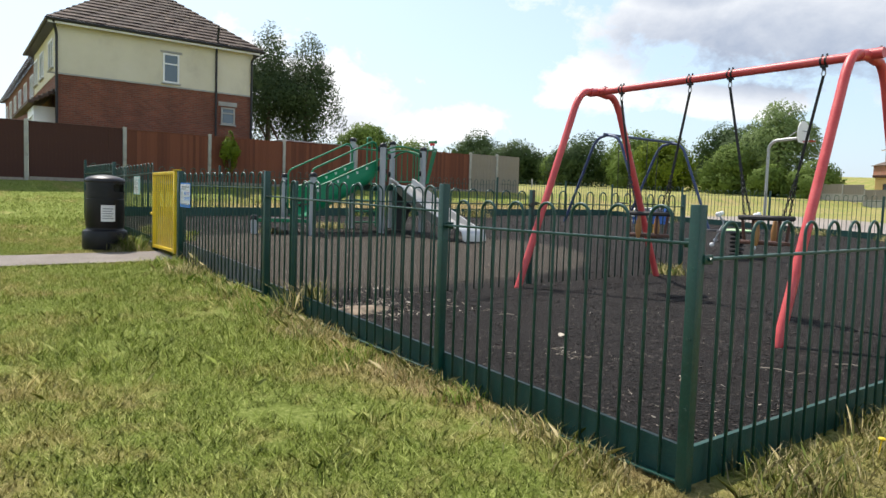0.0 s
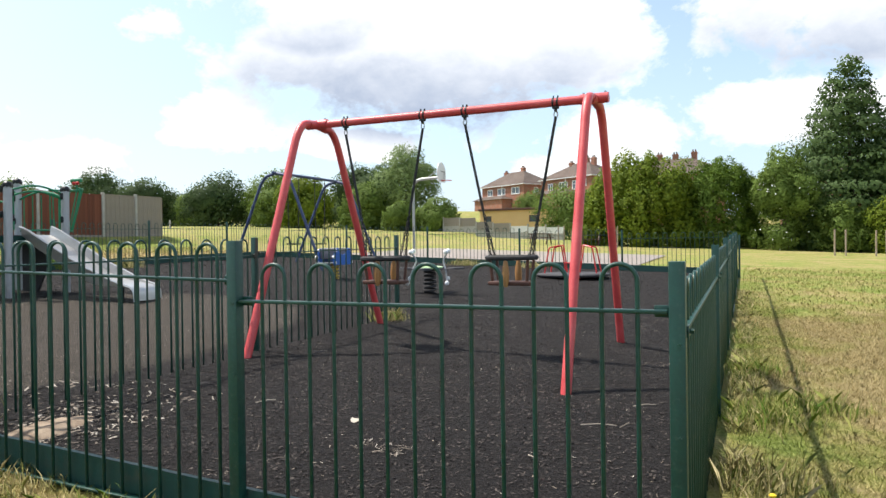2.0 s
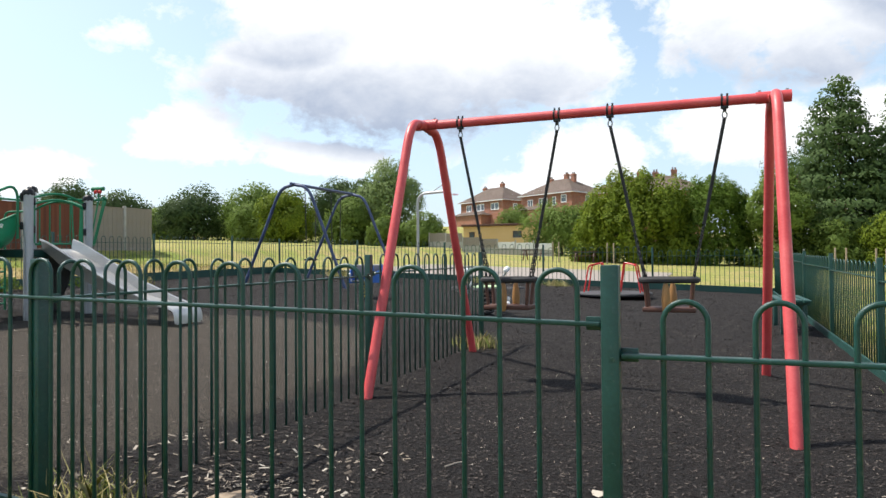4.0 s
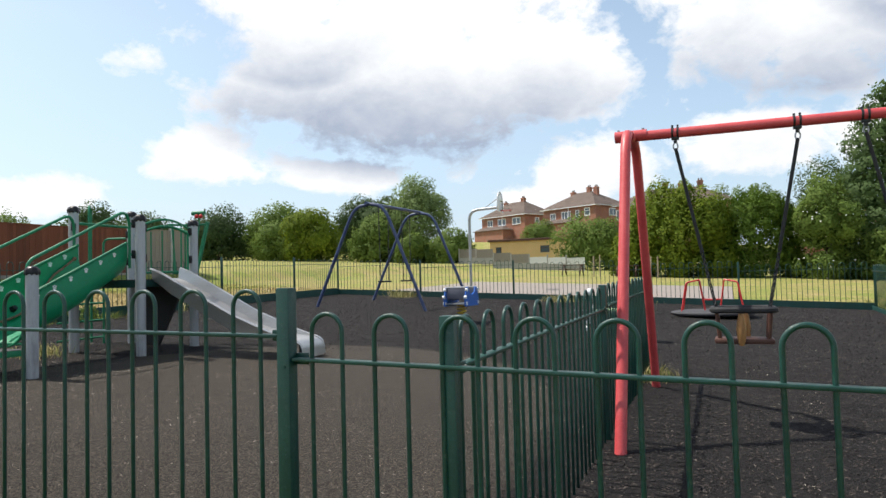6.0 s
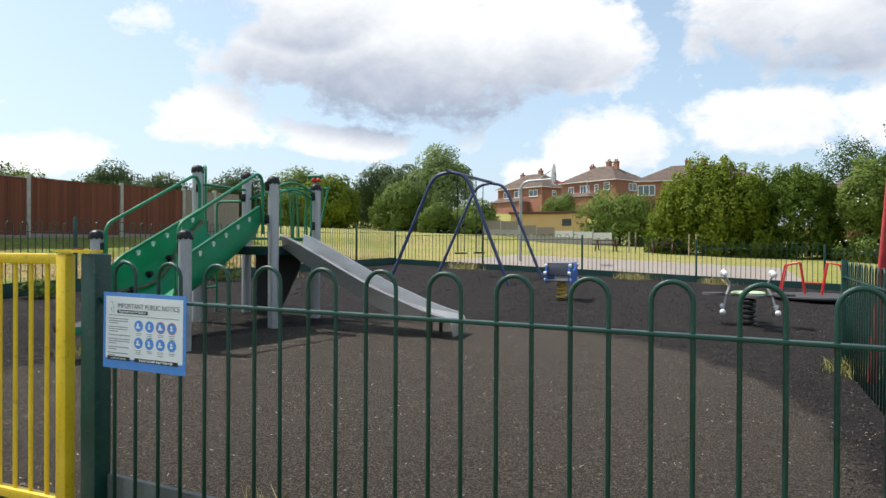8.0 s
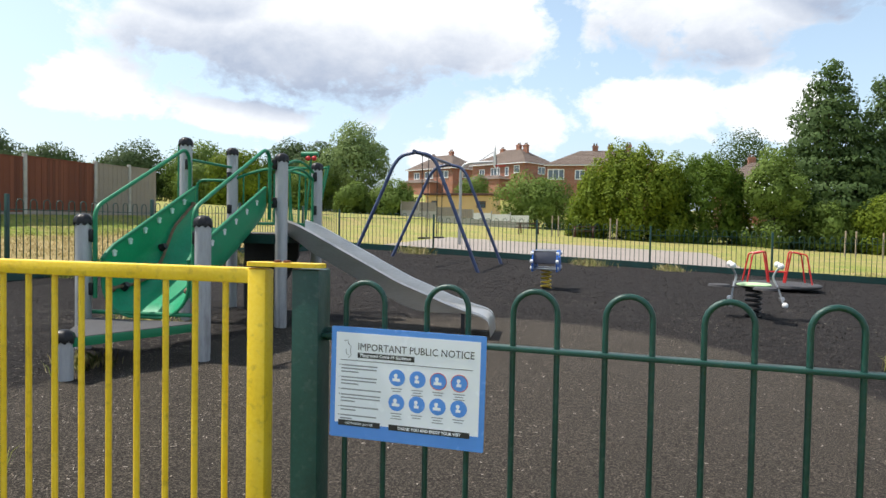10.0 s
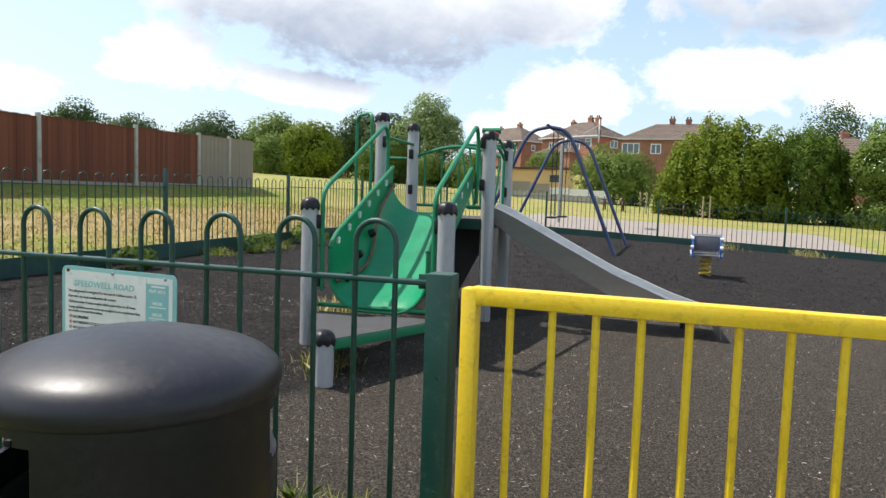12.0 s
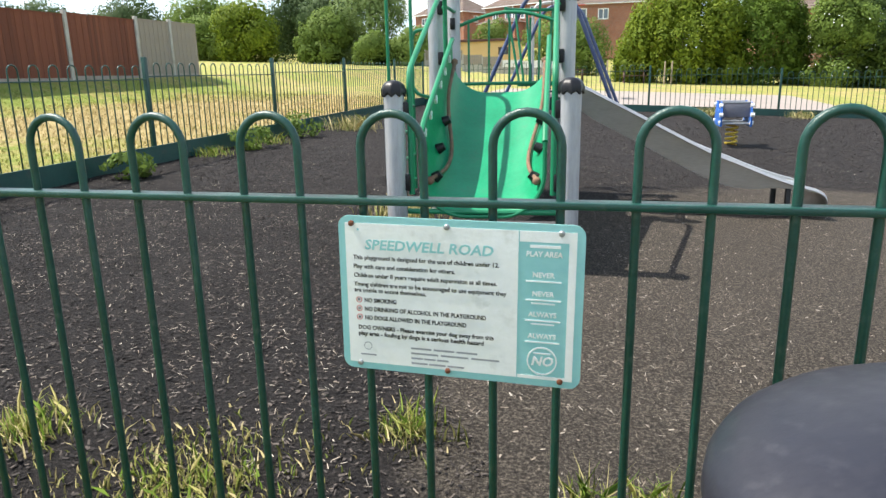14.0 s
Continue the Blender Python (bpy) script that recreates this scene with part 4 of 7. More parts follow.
hx = [1.064, 1.965, 2.425, 3.338]
hy = [3.934, 3.957, 3.968, 3.99]
sx_ = [1.325, 1.715, 2.70, 3.08]
for i in range(4):
    bm = bmesh.new()
    x, y = hx[i], hy[i]
    for e in (-0.021, 0.021):
        tube(bm, [(x + e - 0.008, y, 2.350), (x + e + 0.008, y, 2.350)], 0.046, 14)
        tube(bm, [(x + e, y, 2.39), (x + e, y, 2.412)], 0.009, 6)
    box(bm, (x - 0.030, y - 0.020, 2.288), (x + 0.030, y + 0.020, 2.312), None, 0.004)
    box(bm, (x - 0.014, y - 0.012, 2.262), (x + 0.014, y + 0.012, 2.29), None, 0.003)
    hg = part("hanger", bm, "dark_metal", red)
    bm = bmesh.new()
    tube(bm, [(x + 0.018 * math.cos(a), y, 2.235 + 0.03 * math.sin(a)) for a in np.linspace(0, 2 * math.pi, 13)], 0.006, 6, False)
    part("shackle", bm, "galv", hg)
    top, bot = Vector((x, y, 2.215)), Vector((sx_[i], y, 0.90))
    mid = top.lerp(bot, 0.66)
    bm = bmesh.new()
    tube(bm, [top, mid], 0.014, 8)
    part("chain_sleeve", bm, "rubber", red, "black rubber sleeve over the chain")
    bm = bmesh.new()
    chain(bm, mid, bot + Vector((0, 0.06, 0)), 0.04, 0.005)
    chain(bm, mid, bot - Vector((0, 0.06, 0)), 0.04, 0.005)
    part("chain", bm, "dark_metal", red)
cradle_seat(red, sx_[0], sx_[1], 3.945, 0.89, 0.645)
cradle_seat(red, sx_[2], sx_[3], 3.98, 0.89, 0.645)

blue = thing("swing_frame", pose(0, 0, 0), "dark blue steel swing frame with two flat seats", "swing")
for y in (12.70, 15.65):
    for foot, side in ((-8.19, -1), (-5.12, 1)):
        bm = bmesh.new()
        xc = -6.62
        tube(bm, rounded([(foot, y, mulch_z(foot, y) - 0.1), (xc + side * 0.42, y, 2.95), (xc, y, 3.03)], 0.35, 8), 0.04, 12)
        part("leg", bm, "blue_paint", blue)
bm = bmesh.new()
tube(bm, [(-6.62, 12.55, 3.04), (-6.60, 15.80, 3.05)], 0.04, 12)
part("top_bar", bm, "blue_paint", blue)
for yc in (13.45, 14.75):
    for s in (-1, 1):
        bm = bmesh.new()
        chain(bm, (-6.61, yc + s * 0.27, 3.0), (-6.61, yc + s * 0.21, 1.15), 0.05, 0.006)
        part("chain", bm, "dark_metal", blue)
    bm = bmesh.new()
    box(bm, (-6.70, yc - 0.22, 1.10), (-6.52, yc + 0.22, 1.14), None, 0.015)
    part("seat", bm, "rubber", blue, "flat black rubber swing seat")


# ---- climbing frame with slide ----
LOC = pose(-6.005, 3.03, 0, 0, 0, 5.4)
frame_ob = thing("climbing_frame", LOC, "climbing frame with grey posts, green climbing chute and steel slide", "climbing frame")


def post_cap(parent, u, v, z, r=0.066):
    bm = bmesh.new()
    n = 32
    prof = [(1.0, -0.055), (1.13, -0.05), (1.16, -0.02), (1.0, 0.01), (0.62, 0.032), (0, 0.04)]
    rings = []
    for k, (q, h) in enumerate(prof):
        if q == 0:
            rings.append([bm.verts.new((u, v, z + h))])
            continue
        lobe = [1 + (0.05 * math.cos(8 * 2 * math.pi * j / n) if 0 < k < 4 else 0) for j in range(n)]
        drop = [0.010 * math.cos(8 * 2 * math.pi * j / n) if k < 2 else 0 for j in range(n)]
        rings.append([bm.verts.new((u + r * q * lobe[j] * math.cos(2 * math.pi * j / n), v + r * q * lobe[j] * math.sin(2 * math.pi * j / n), z + h - drop[j])) for j in range(n)])
    for a, b in zip(rings, rings[1:]):
        for j in range(n):
            k = (j + 1) % n
            bm.faces.new((a[j], a[k], b[0]) if len(b) == 1 else (a[j], a[k], b[k], b[j]))
    return part("cap", bm, "black_plastic", parent, "scalloped black plastic post cap")


POSTS = [(-0.545, 0.0, 1.40), (0.545, 0.0, 1.40), (0.545, 1.615, 2.085), (-0.545, 1.615, 2.255), (0.545, 2.685, 2.09), (-0.545, 2.685, 2.27), (-0.005, -0.915, 0.57)]
for u, v, zt in POSTS:
    bm = bmesh.new()
    w = LOC @ Vector((u, v, 0))
    tube(bm, [(u, v, mulch_z(w.x, w.y) - 0.12), (u, v, zt)], 0.063, 24)
    # extrusion grooves
    for k in range(4):
        a = radians(90 * k + 20)
        box(bm, (u + 0.062 * math.cos(a) - 0.003, v + 0.062 * math.sin(a) - 0.003, 0.3), (u + 0.062 * math.cos(a) + 0.003, v + 0.062 * math.sin(a) + 0.003, zt - 0.06))
    po = part("post", bm, "grey_post", frame_ob)
    post_cap(po, u, v, zt)


def clamp_block(u, v, z, du, dv):
    bm = bmesh.new()
    box(bm, (u + du * 0.075 - 0.025, v + dv * 0.075 - 0.025, z - 0.055), (u + du * 0.075 + 0.025, v + dv * 0.075 + 0.025, z + 0.055), None, 0.012)
    return part("clamp", bm, "black_plastic", frame_ob)


# lower triangular step deck
bm = bmesh.new()
tri = [(-0.52, 0.03), (0.52, 0.03), (0.035, -0.93), (-0.045, -0.93)]
for z0, z1 in ((0.535, 0.55),):
    a = [bm.verts.new((u, v, z0)) for u, v in tri]
    b = [bm.verts.new((u, v, z1)) for u, v in tri]
    bm.faces.new(a)
    bm.faces.new(list(reversed(b)))
    for i in range(4):
        bm.faces.new((a[i], b[i], b[(i + 1) % 4], a[(i + 1) % 4]))
bmesh.ops.recalc_face_normals(bm, faces=bm.faces)
low = part("step_deck", bm, "deck", frame_ob, "dark grey gritty step deck", False)
for (u0, v0), (u1, v1) in ((tri[0], tri[1]), (tri[1], tri[2]), (tri[3], tri[0])):
    bm = bmesh.new()
    d = Vector((u1 - u0, v1 - v0, 0))
    box(bm, (0, -0.006, -0.032), (d.length, 0.006, 0.032), Matrix.Translation((u0, v0, 0.512)) @ Matrix.Rotation(math.atan2(d.y, d.x), 4, "Z"), 0.003)
    part("edge_band", bm, "tube_green", low)

# upper deck
bm = bmesh.new()
box(bm, (-0.50, 1.58, 1.255), (0.50, 2.72, 1.275))
top_deck = part("upper_deck", bm, "deck", frame_ob, "dark grey gritty upper deck", False)
for lo, hi in (((-0.50, 1.57, 1.17), (0.50, 1.58, 1.26)), ((-0.50, 2.72, 1.17), (0.50, 2.73, 1.26)), ((-0.51, 1.58, 1.17), (-0.50, 2.72, 1.26)), ((0.50, 1.58, 1.17), (0.51, 2.72, 1.26))):
    bm = bmesh.new()
    box(bm, lo, hi)
    part("edge_band", bm, "green_board", top_deck, "", False)

# green climbing chute: curved floor between two cut-out side panels
CH, FLAT = 0.395, 0.11


def chute_z(s):
    """Height of the chute's floor from its curled foot to the deck."""
    return 0.62 + 0.70 * s ** 1.25


def chute_wall(s):
    return 1.10 + 0.65 * s - (0.62 + 0.70 * s ** 1.25)


def chute_at(s, c, inset=0.0):
    """Point of the half-round chute: s runs up the floor, c across it from -1 to 1."""
    r = CH - FLAT
    lip = 0.05 * (1 - min(1, s / 0.12)) ** 2
    q = abs(c)
    if q < 0.25:
        u, h = FLAT * q / 0.25, inset
    elif q < 0.8:
        a = (q - 0.25) / 0.55 * math.pi / 2
        u, h = FLAT + (r - inset) * math.sin(a), r - (r - inset) * math.cos(a)
    else:
        u, h = CH - inset, r + (q - 0.8) / 0.2 * (chute_wall(s) - r)
    return (math.copysign(u, c), 0.06 + 1.50 * s - 0.02 * q, chute_z(s) + h - lip)


bm = bmesh.new()
ns, nc = 26, 40
grid = [[bm.verts.new(chute_at(i / ns, -1 + 2 * j / nc)) for j in range(nc + 1)] for i in range(ns + 1)]
for a, b in zip(grid, grid[1:]):
    for j in range(nc):
        bm.faces.new((a[j], a[j + 1], b[j + 1], b[j]))
thicken(bm, 0.012)
chute = part("climbing_chute", bm, "bright_green", frame_ob, "bright green moulded climbing chute")
# rolled rim along the foot and both sides
for line, rad in (([chute_at(i / ns, -1) for i in range(ns + 1)], 0.020), ([chute_at(i / ns, 1) for i in range(ns + 1)], 0.020), ([chute_at(0, -1 + 2 * j / nc) for j in range(nc + 1)], 0.014)):
    bm = bmesh.new()
    tube(bm, line, rad, 8)
    part("rim", bm, "tube_green", chute)
# paw-shaped cut-outs along both walls: solid white pegs stand in for the bright sky through them
for sgn in (-1, 1):
    for i in range(6):
        s = 0.10 + 0.15 * i
        u, v, z = chute_at(s, sgn)
        z -= 0.065
        bm = bmesh.new()
        for dv, dz2, r in ((0, -0.008, 0.020), (-0.020, 0.016, 0.009), (0, 0.024, 0.009), (0.020, 0.016, 0.009)):
            tube(bm, [(u - sgn * 0.016, v + dv, z + dz2), (u + sgn * 0.016, v + dv, z + dz2)], r, 10)
        part("cut_out", bm, "sign_white", chute)
# knobbly hand holds and ropes on the curved walls
for sgn in (-1, 1):
    for s, c in ((0.13, 0.58), (0.33, 0.64), (0.55, 0.66)):
        p, q = Vector(chute_at(s, sgn * c)), Vector(chute_at(s, sgn * c, 0.055))
        bm = bmesh.new()
        tube(bm, [p, p.lerp(q, 0.55), q], 0.040, 14, True, 0.028)
        part("hand_hold", bm, "black_plastic", chute, "black plastic climbing hold")
    line = [Vector(chute_at(0.04 + 0.90 * t, sgn * (0.66 - 0.22 * math.sin(math.pi * min(1, t * 1.35)) ** 1.0 + 0.16 * t), 0.03)) for t in np.linspace(0, 1, 22)]
    bm = bmesh.new()
    tube(bm, line, 0.014, 8)
    rope = part("rope", bm, "rope", chute, "worn brown climbing rope")
    for p in (line[0], line[-1]):
        bm = bmesh.new()
        bmesh.ops.create_uvsphere(bm, u_segments=10, v_segments=7, radius=0.028, matrix=Matrix.Translation(p))
        part("knot", bm, "rope", rope)
# hand rails above the walls
for sgn in (-1, 1):
    u = sgn * 0.45
    bm = bmesh.new()
    tube(bm, rounded([(u, 0.02, 0.72), (u, 0.02, 1.49), (u, 1.44, 2.15), (u, 1.53, 2.05), (u, 1.53, 1.42)], 0.10, 6), 0.019, 10)
    part("hand_rail", bm, "tube_green", frame_ob)
    for z in (0.80, 1.25):
        bm = bmesh.new()
        tube(bm, [(sgn * 0.54, 0.0, z), (u, 0.02, z)], 0.016, 8)
        part("rail_stub", bm, "tube_green", frame_ob)
        clamp_block(sgn * 0.545, 0.0, z, -sgn * 0.9, 0.1)
    for z in (1.60, 2.0):
        bm = bmesh.new()
        tube(bm, [(sgn * 0.54, 1.61, z), (u, 1.53, z)], 0.016, 8)
        part("rail_stub", bm, "tube_green", frame_ob)
        clamp_block(sgn * 0.545, 1.615, z, -sgn * 0.7, -0.7)
# foot cross bars
for z in (0.60,):
    bm = bmesh.new()
    tube(bm, [(-0.545, 0.06, z), (0.545, 0.06, z)], 0.018, 8)
    part("cross_bar", bm, "tube_green", frame_ob)

# side ladder with hoop handle
bm = bmesh.new()
tube(bm, rounded([(-1.19, 2.57, 0.20), (-1.19, 2.57, 2.37), (-0.88, 2.22, 2.37), (-0.88, 2.22, 1.30), (-0.53, 2.22, 1.24)], 0.12, 6), 0.017, 10)
part("hand_rail", bm, "tube_green", frame_ob)
bm = bmesh.new()
tube(bm, rounded([(-0.94, 2.55, 0.20), (-0.94, 2.55, 1.9), (-0.60, 2.62, 1.9)], 0.10, 6), 0.017, 10)
part("hand_rail", bm, "tube_green", frame_ob)
for z in (0.45, 0.70, 0.95, 1.18):
    bm = bmesh.new()
    tube(bm, [(-0.94, 1.72, z), (-0.94, 2.55, z)], 0.015, 8)
    part("rung", bm, "tube_green", frame_ob)
# barrier rails round the deck
bm = bmesh.new()
arch = [(-0.5 + 1.0 * t, 2.69, 1.93 + 0.12 * math.sin(math.pi * t) ** 1.0) for t in np.linspace(0, 1, 12)]
tube(bm, arch, 0.017, 8)
part("barrier_rail", bm, "tube_green", frame_ob)
bm = bmesh.new()
tube(bm, [(-0.5, 2.69, 1.38), (0.5, 2.69, 1.38)], 0.017, 8)
part("barrier_rail", bm, "tube_green", frame_ob)
for i in range(5):
    bm = bmesh.new()
    u = -0.4 + 0.2 * i
    tube(bm, [(u, 2.69, 1.38), (u, 2.69, 1.99)], 0.011, 8)
    part("barrier_bar", bm, "tube_green", frame_ob)
for dz2 in (0, 0.09):
    bm = bmesh.new()
    arch = [(0.53, 1.68 + 0.94 * t, 1.90 + dz2 + 0.10 * math.sin(math.pi * t)) for t in np.linspace(0, 1, 12)]
    tube(bm, arch, 0.016, 8)
    part("barrier_rail", bm, "tube_green", frame_ob)
for v in (1.72, 2.58):
    bm = bmesh.new()
    tube(bm, [(0.53, v, 1.36), (0.53, v, 1.92)], 0.016, 8)
    part("barrier_rail", bm, "tube_green", frame_ob)
bm = bmesh.new()
tube(bm, [(-0.53, 1.68, 2.06), (-0.53, 2.62, 2.06)], 0.016, 8)
part("barrier_rail", bm, "tube_green", frame_ob)
for z in (1.55, 1.95):
    for u, v in ((0.545, 1.615), (0.545, 2.685), (-0.545, 2.685)):
        clamp_block(u, v, z, 0, 1 if v < 2 else -1)
# steering basket of splayed bars with a red-balled toy on top
for i in range(7):
    bm = bmesh.new()
    a = radians(-70 + 140 * i / 6)
    tube(bm, [(0.28 + 0.20 * math.sin(a), 2.80 + 0.20 * math.cos(a), 1.36), (0.28 + 0.34 * math.sin(a), 2.84 + 0.34 * math.cos(a), 2.10)], 0.012, 8)
    part("basket_bar", bm, "tube_green", frame_ob)
for z, r, c in ((2.10, 0.34, 2.84), (1.36, 0.20, 2.80)):
    bm = bmesh.new()
    tube(bm, [(0.28 + r * math.sin(a), c + r * math.cos(a), z) for a in np.linspace(radians(-80), radians(80), 13)], 0.016, 8)
    part("basket_ring", bm, "tube_green", frame_ob)
bm = bmesh.new()
tube(bm, [(0.28, 3.18, 2.08), (0.28, 3.18, 2.26)], 0.014, 8)
tube(bm, [(0.16, 3.18, 2.28), (0.38, 3.18, 2.28)], 0.035, 12)
toy = part("telescope", bm, "tube_green", frame_ob, "small green toy telescope")
for u in (0.26, 0.34):
    bm = bmesh.new()
    bmesh.ops.create_uvsphere(bm, u_segments=12, v_segments=8, radius=0.032, matrix=Matrix.Translation((u, 3.14, 2.225)))
    part("ball", bm, "red_bright", toy)
# crawl panel under the deck
bm = bmesh.new()
plate(bm, [(-0.33, 0.30), (0.0, 0.30), (0.36, 1.0), (0.36, 1.17), (-0.33, 1.17)], 0.04, Matrix.Translation((0, 2.60, 0)))
part("under_panel", bm, "rubber", frame_ob, "black rubber panel below the deck", False)
bm = bmesh.new()
tube(bm, rounded([(-0.2, 2.75, 0.25), (0.10, 2.72, 0.95), (0.45, 2.70, 1.2)], 0.2, 6), 0.02, 8)
part("climb_bar", bm, "tube_green", frame_ob)

# steel slide
SV, SW = 2.15, 0.26
prof = [(0.50, 1.28), (0.66, 1.225), (1.83, 0.615), (2.20, 0.525), (2.50, 0.485), (2.66, 0.46), (2.74, 0.40), (2.755, 0.24)]
pr = rounded([(u, 0, z) for u, z in prof], 0.14, 5)
slide = new("slide")
slide.parent = frame_ob
slide["label"] = "polished stainless steel slide with raised sides"
bm = bmesh.new()
rows = []
for p in pr:
    rows.append([bm.verts.new((p.x, SV + w, p.z)) for w in np.linspace(-SW, SW, 7)])
for a, b in zip(rows, rows[1:]):
    for j in range(6):
        bm.faces.new((a[j], a[j + 1], b[j + 1], b[j]))
thicken(bm, 0.004)
part("bed", bm, "steel", slide)
for s in (-1, 1):
    bm = bmesh.new()
    out, ins = [], []
    for p in pr:
        k = smooth((2.70 - p.x) / 0.9)
        h = 0.012 + 0.135 * k
        low_d = 0.02 + 0.075 * smooth((2.45 - p.x) / 0.5) * smooth((p.x - 0.45) / 0.4)
        out.append([bm.verts.new((p.x, SV + s * q, z)) for q, z in ((SW - 0.012 * k, p.z - low_d), (SW, p.z), (SW + 0.022 * k, p.z + h), (SW + 0.03 + 0.018 * k, p.z + h + 0.006), (SW + 0.04 + 0.018 * k, p.z + h - 0.018))])
    for a, b in zip(out, out[1:]):
        for j in range(4):
            bm.faces.new((a[j], a[j + 1], b[j + 1], b[j]))
    thicken(bm, 0.004)
    part("side_wall", bm, "steel", slide)
for s in (-1, 1):
    bm = bmesh.new()
    box(bm, (2.43, SV + s * 0.2 - 0.02, 0.10), (2.47, SV + s * 0.2 + 0.02, 0.48), None, 0.004)
    part("leg", bm, "dark_metal", slide)


# ---- spring rockers, roundabout, bench ----
def spring(bm, x, y, z0, z1, r, turns, wire):
    n = turns * 14
    tube(bm, [(x + r * math.cos(2 * math.pi * i / 14), y + r * math.sin(2 * math.pi * i / 14), z0 + (z1 - z0) * i / n) for i in range(n + 1)], wire, 6)


rk = thing("spring_rocker", pose(-3.46, 10.65, 0), "blue panelled spring rocker seat on a yellow coil spring", "spring rocker")
z0 = mulch_z(-3.46, 10.65)
bm = bmesh.new()
spring(bm, 0, 0, z0, 0.66, 0.085, 5, 0.016)
part("spring", bm, "yellow_spring", rk)
bm = bmesh.new()
box(bm, (-0.2, -0.32, 0.65), (0.2, 0.32, 0.68), None, 0.01)
part("base_plate", bm, "galv", rk)
for s in (-1, 1):
    bm = bmesh.new()
    o = [(-0.36, 0.62), (0.36, 0.62), (0.38, 0.78), (0.30, 0.98), (0.20, 1.0), (0.14, 0.88), (0.0, 0.84), (-0.14, 0.88), (-0.20, 1.0), (-0.30, 0.98), (-0.38, 0.78)]
    plate(bm, o, 0.025, Matrix.Translation((s * 0.215, 0, 0)) @ Matrix.Rotation(radians(90), 4, "Z"))
    sp_ = part("side_panel", bm, "blue_panel", rk, "blue moulded side panel", False)
    for y, z in ((-0.3, 0.94), (0.3, 0.94), (-0.33, 0.68), (0.33, 0.68), (-0.37, 0.80)):
        bm = bmesh.new()
        tube(bm, [(s * 0.20, y, z), (s * 0.25, y, z)], 0.032, 10)
        part("bolt_cap", bm, "white_paint", sp_)
for y, tilt in ((-0.27, 8), (0.27, -8)):
    bm = bmesh.new()
    box(bm, (-0.2, y - 0.012, 0.76), (0.2, y + 0.012, 0.97), None, 0.005)
    part("backrest", bm, "grey_panel", rk, "grey moulded backrest")
    bm = bmesh.new()
    tube(bm, [(-0.21, y * 1.02, 0.985), (0.21, y * 1.02, 0.985)], 0.014, 8)
    part("handle", bm, "galv", rk)
bm = bmesh.new()
box(bm, (-0.2, -0.2, 0.75), (0.2, 0.2, 0.775), None, 0.008)
part("seat", bm, "rubber", rk)

rk2 = thing("spring_rocker", pose(-0.27, 8.87, 0, 0, 0, 8), "four-seat spring rocker with lime green centre and white ball handles", "spring rocker")
z0 = mulch_z(-0.27, 8.87)
bm = bmesh.new()
spring(bm, 0, 0, z0, 0.58, 0.10, 6, 0.019)
part("spring", bm, "rubber", rk2)
bm = bmesh.new()
lathe(bm, [(0, 0.60), (0.21, 0.60), (0.235, 0.615), (0.235, 0.63), (0.20, 0.645), (0, 0.655)], 28)
part("centre_plate", bm, "lime", rk2, "lime green round centre plate")
for a in (0, 90, 180, 270):
    R = Matrix.Rotation(radians(a), 4, "Z")
    bm = bmesh.new()
    box(bm, (0.16, -0.09, 0.585), (0.40, 0.09, 0.60), R, 0.005)
    bmesh.ops.create_cone(bm, cap_ends=True, segments=20, radius1=0.16, radius2=0.15, depth=0.03, matrix=R @ Matrix.Translation((0.48, 0, 0.605)))
    part("seat", bm, "deck", rk2, "grey round seat pad")
for s in (-1, 1):
    bm = bmesh.new()
    tube(bm, rounded([(s * 0.36, -0.14, 0.36), (s * 0.31, -0.06, 0.60), (s * 0.24, 0, 0.74), (s * 0.33, -0.04, 0.88)], 0.1, 5), 0.016, 8)
    hd = part("handle", bm, "galv", rk2)
    for x, y, z, r in ((s * 0.33, -0.10, 0.90, 0.045), (s * 0.33, 0.05, 0.92, 0.045), (s * 0.37, -0.19, 0.35, 0.042), (s * 0.36, -0.08, 0.43, 0.038)):
        bm = bmesh.new()
        bmesh.ops.create_uvsphere(bm, u_segments=14, v_segments=9, radius=r, matrix=Matrix.Translation((x, y, z)))
        part("ball_grip", bm, "white_paint", hd)

rb = thing("roundabout", pose(1.10, 14.2, mulch_z(1.1, 14.2)), "low dark roundabout with red tubular hand rails", "roundabout")
bm = bmesh.new()
lathe(bm, [(0, 0.03), (0.80, 0.03), (0.86, 0.05), (0.88, 0.085), (0.86, 0.11), (0.80, 0.118), (0, 0.13)], 40)
part("deck", bm, "deck", rb, "dark grey round turntable")
bm = bmesh.new()
lathe(bm, [(0.25, -0.05), (0.25, 0.03), (0, 0.03)], 20)
part("bearing", bm, "dark_metal", rb)
for a in (25, 155, 205, 335):
    R = Matrix.Rotation(radians(a), 4, "Z")
    bm = bmesh.new()
    tube(bm, [R @ Vector(p) for p in rounded([(0.70, 0, 0.11), (0.58, 0, 0.74), (0.28, 0, 0.80), (0.17, 0, 0.11)], 0.05, 4)], 0.017, 10)
    part("hand_rail", bm, "red_bright", rb)
bm = bmesh.new()
tube(bm, [(-0.2, 0.0, 0.36), (0.2, 0.0, 0.36)], 0.018, 8)
part("link_bar", bm, "red_bright", rb)

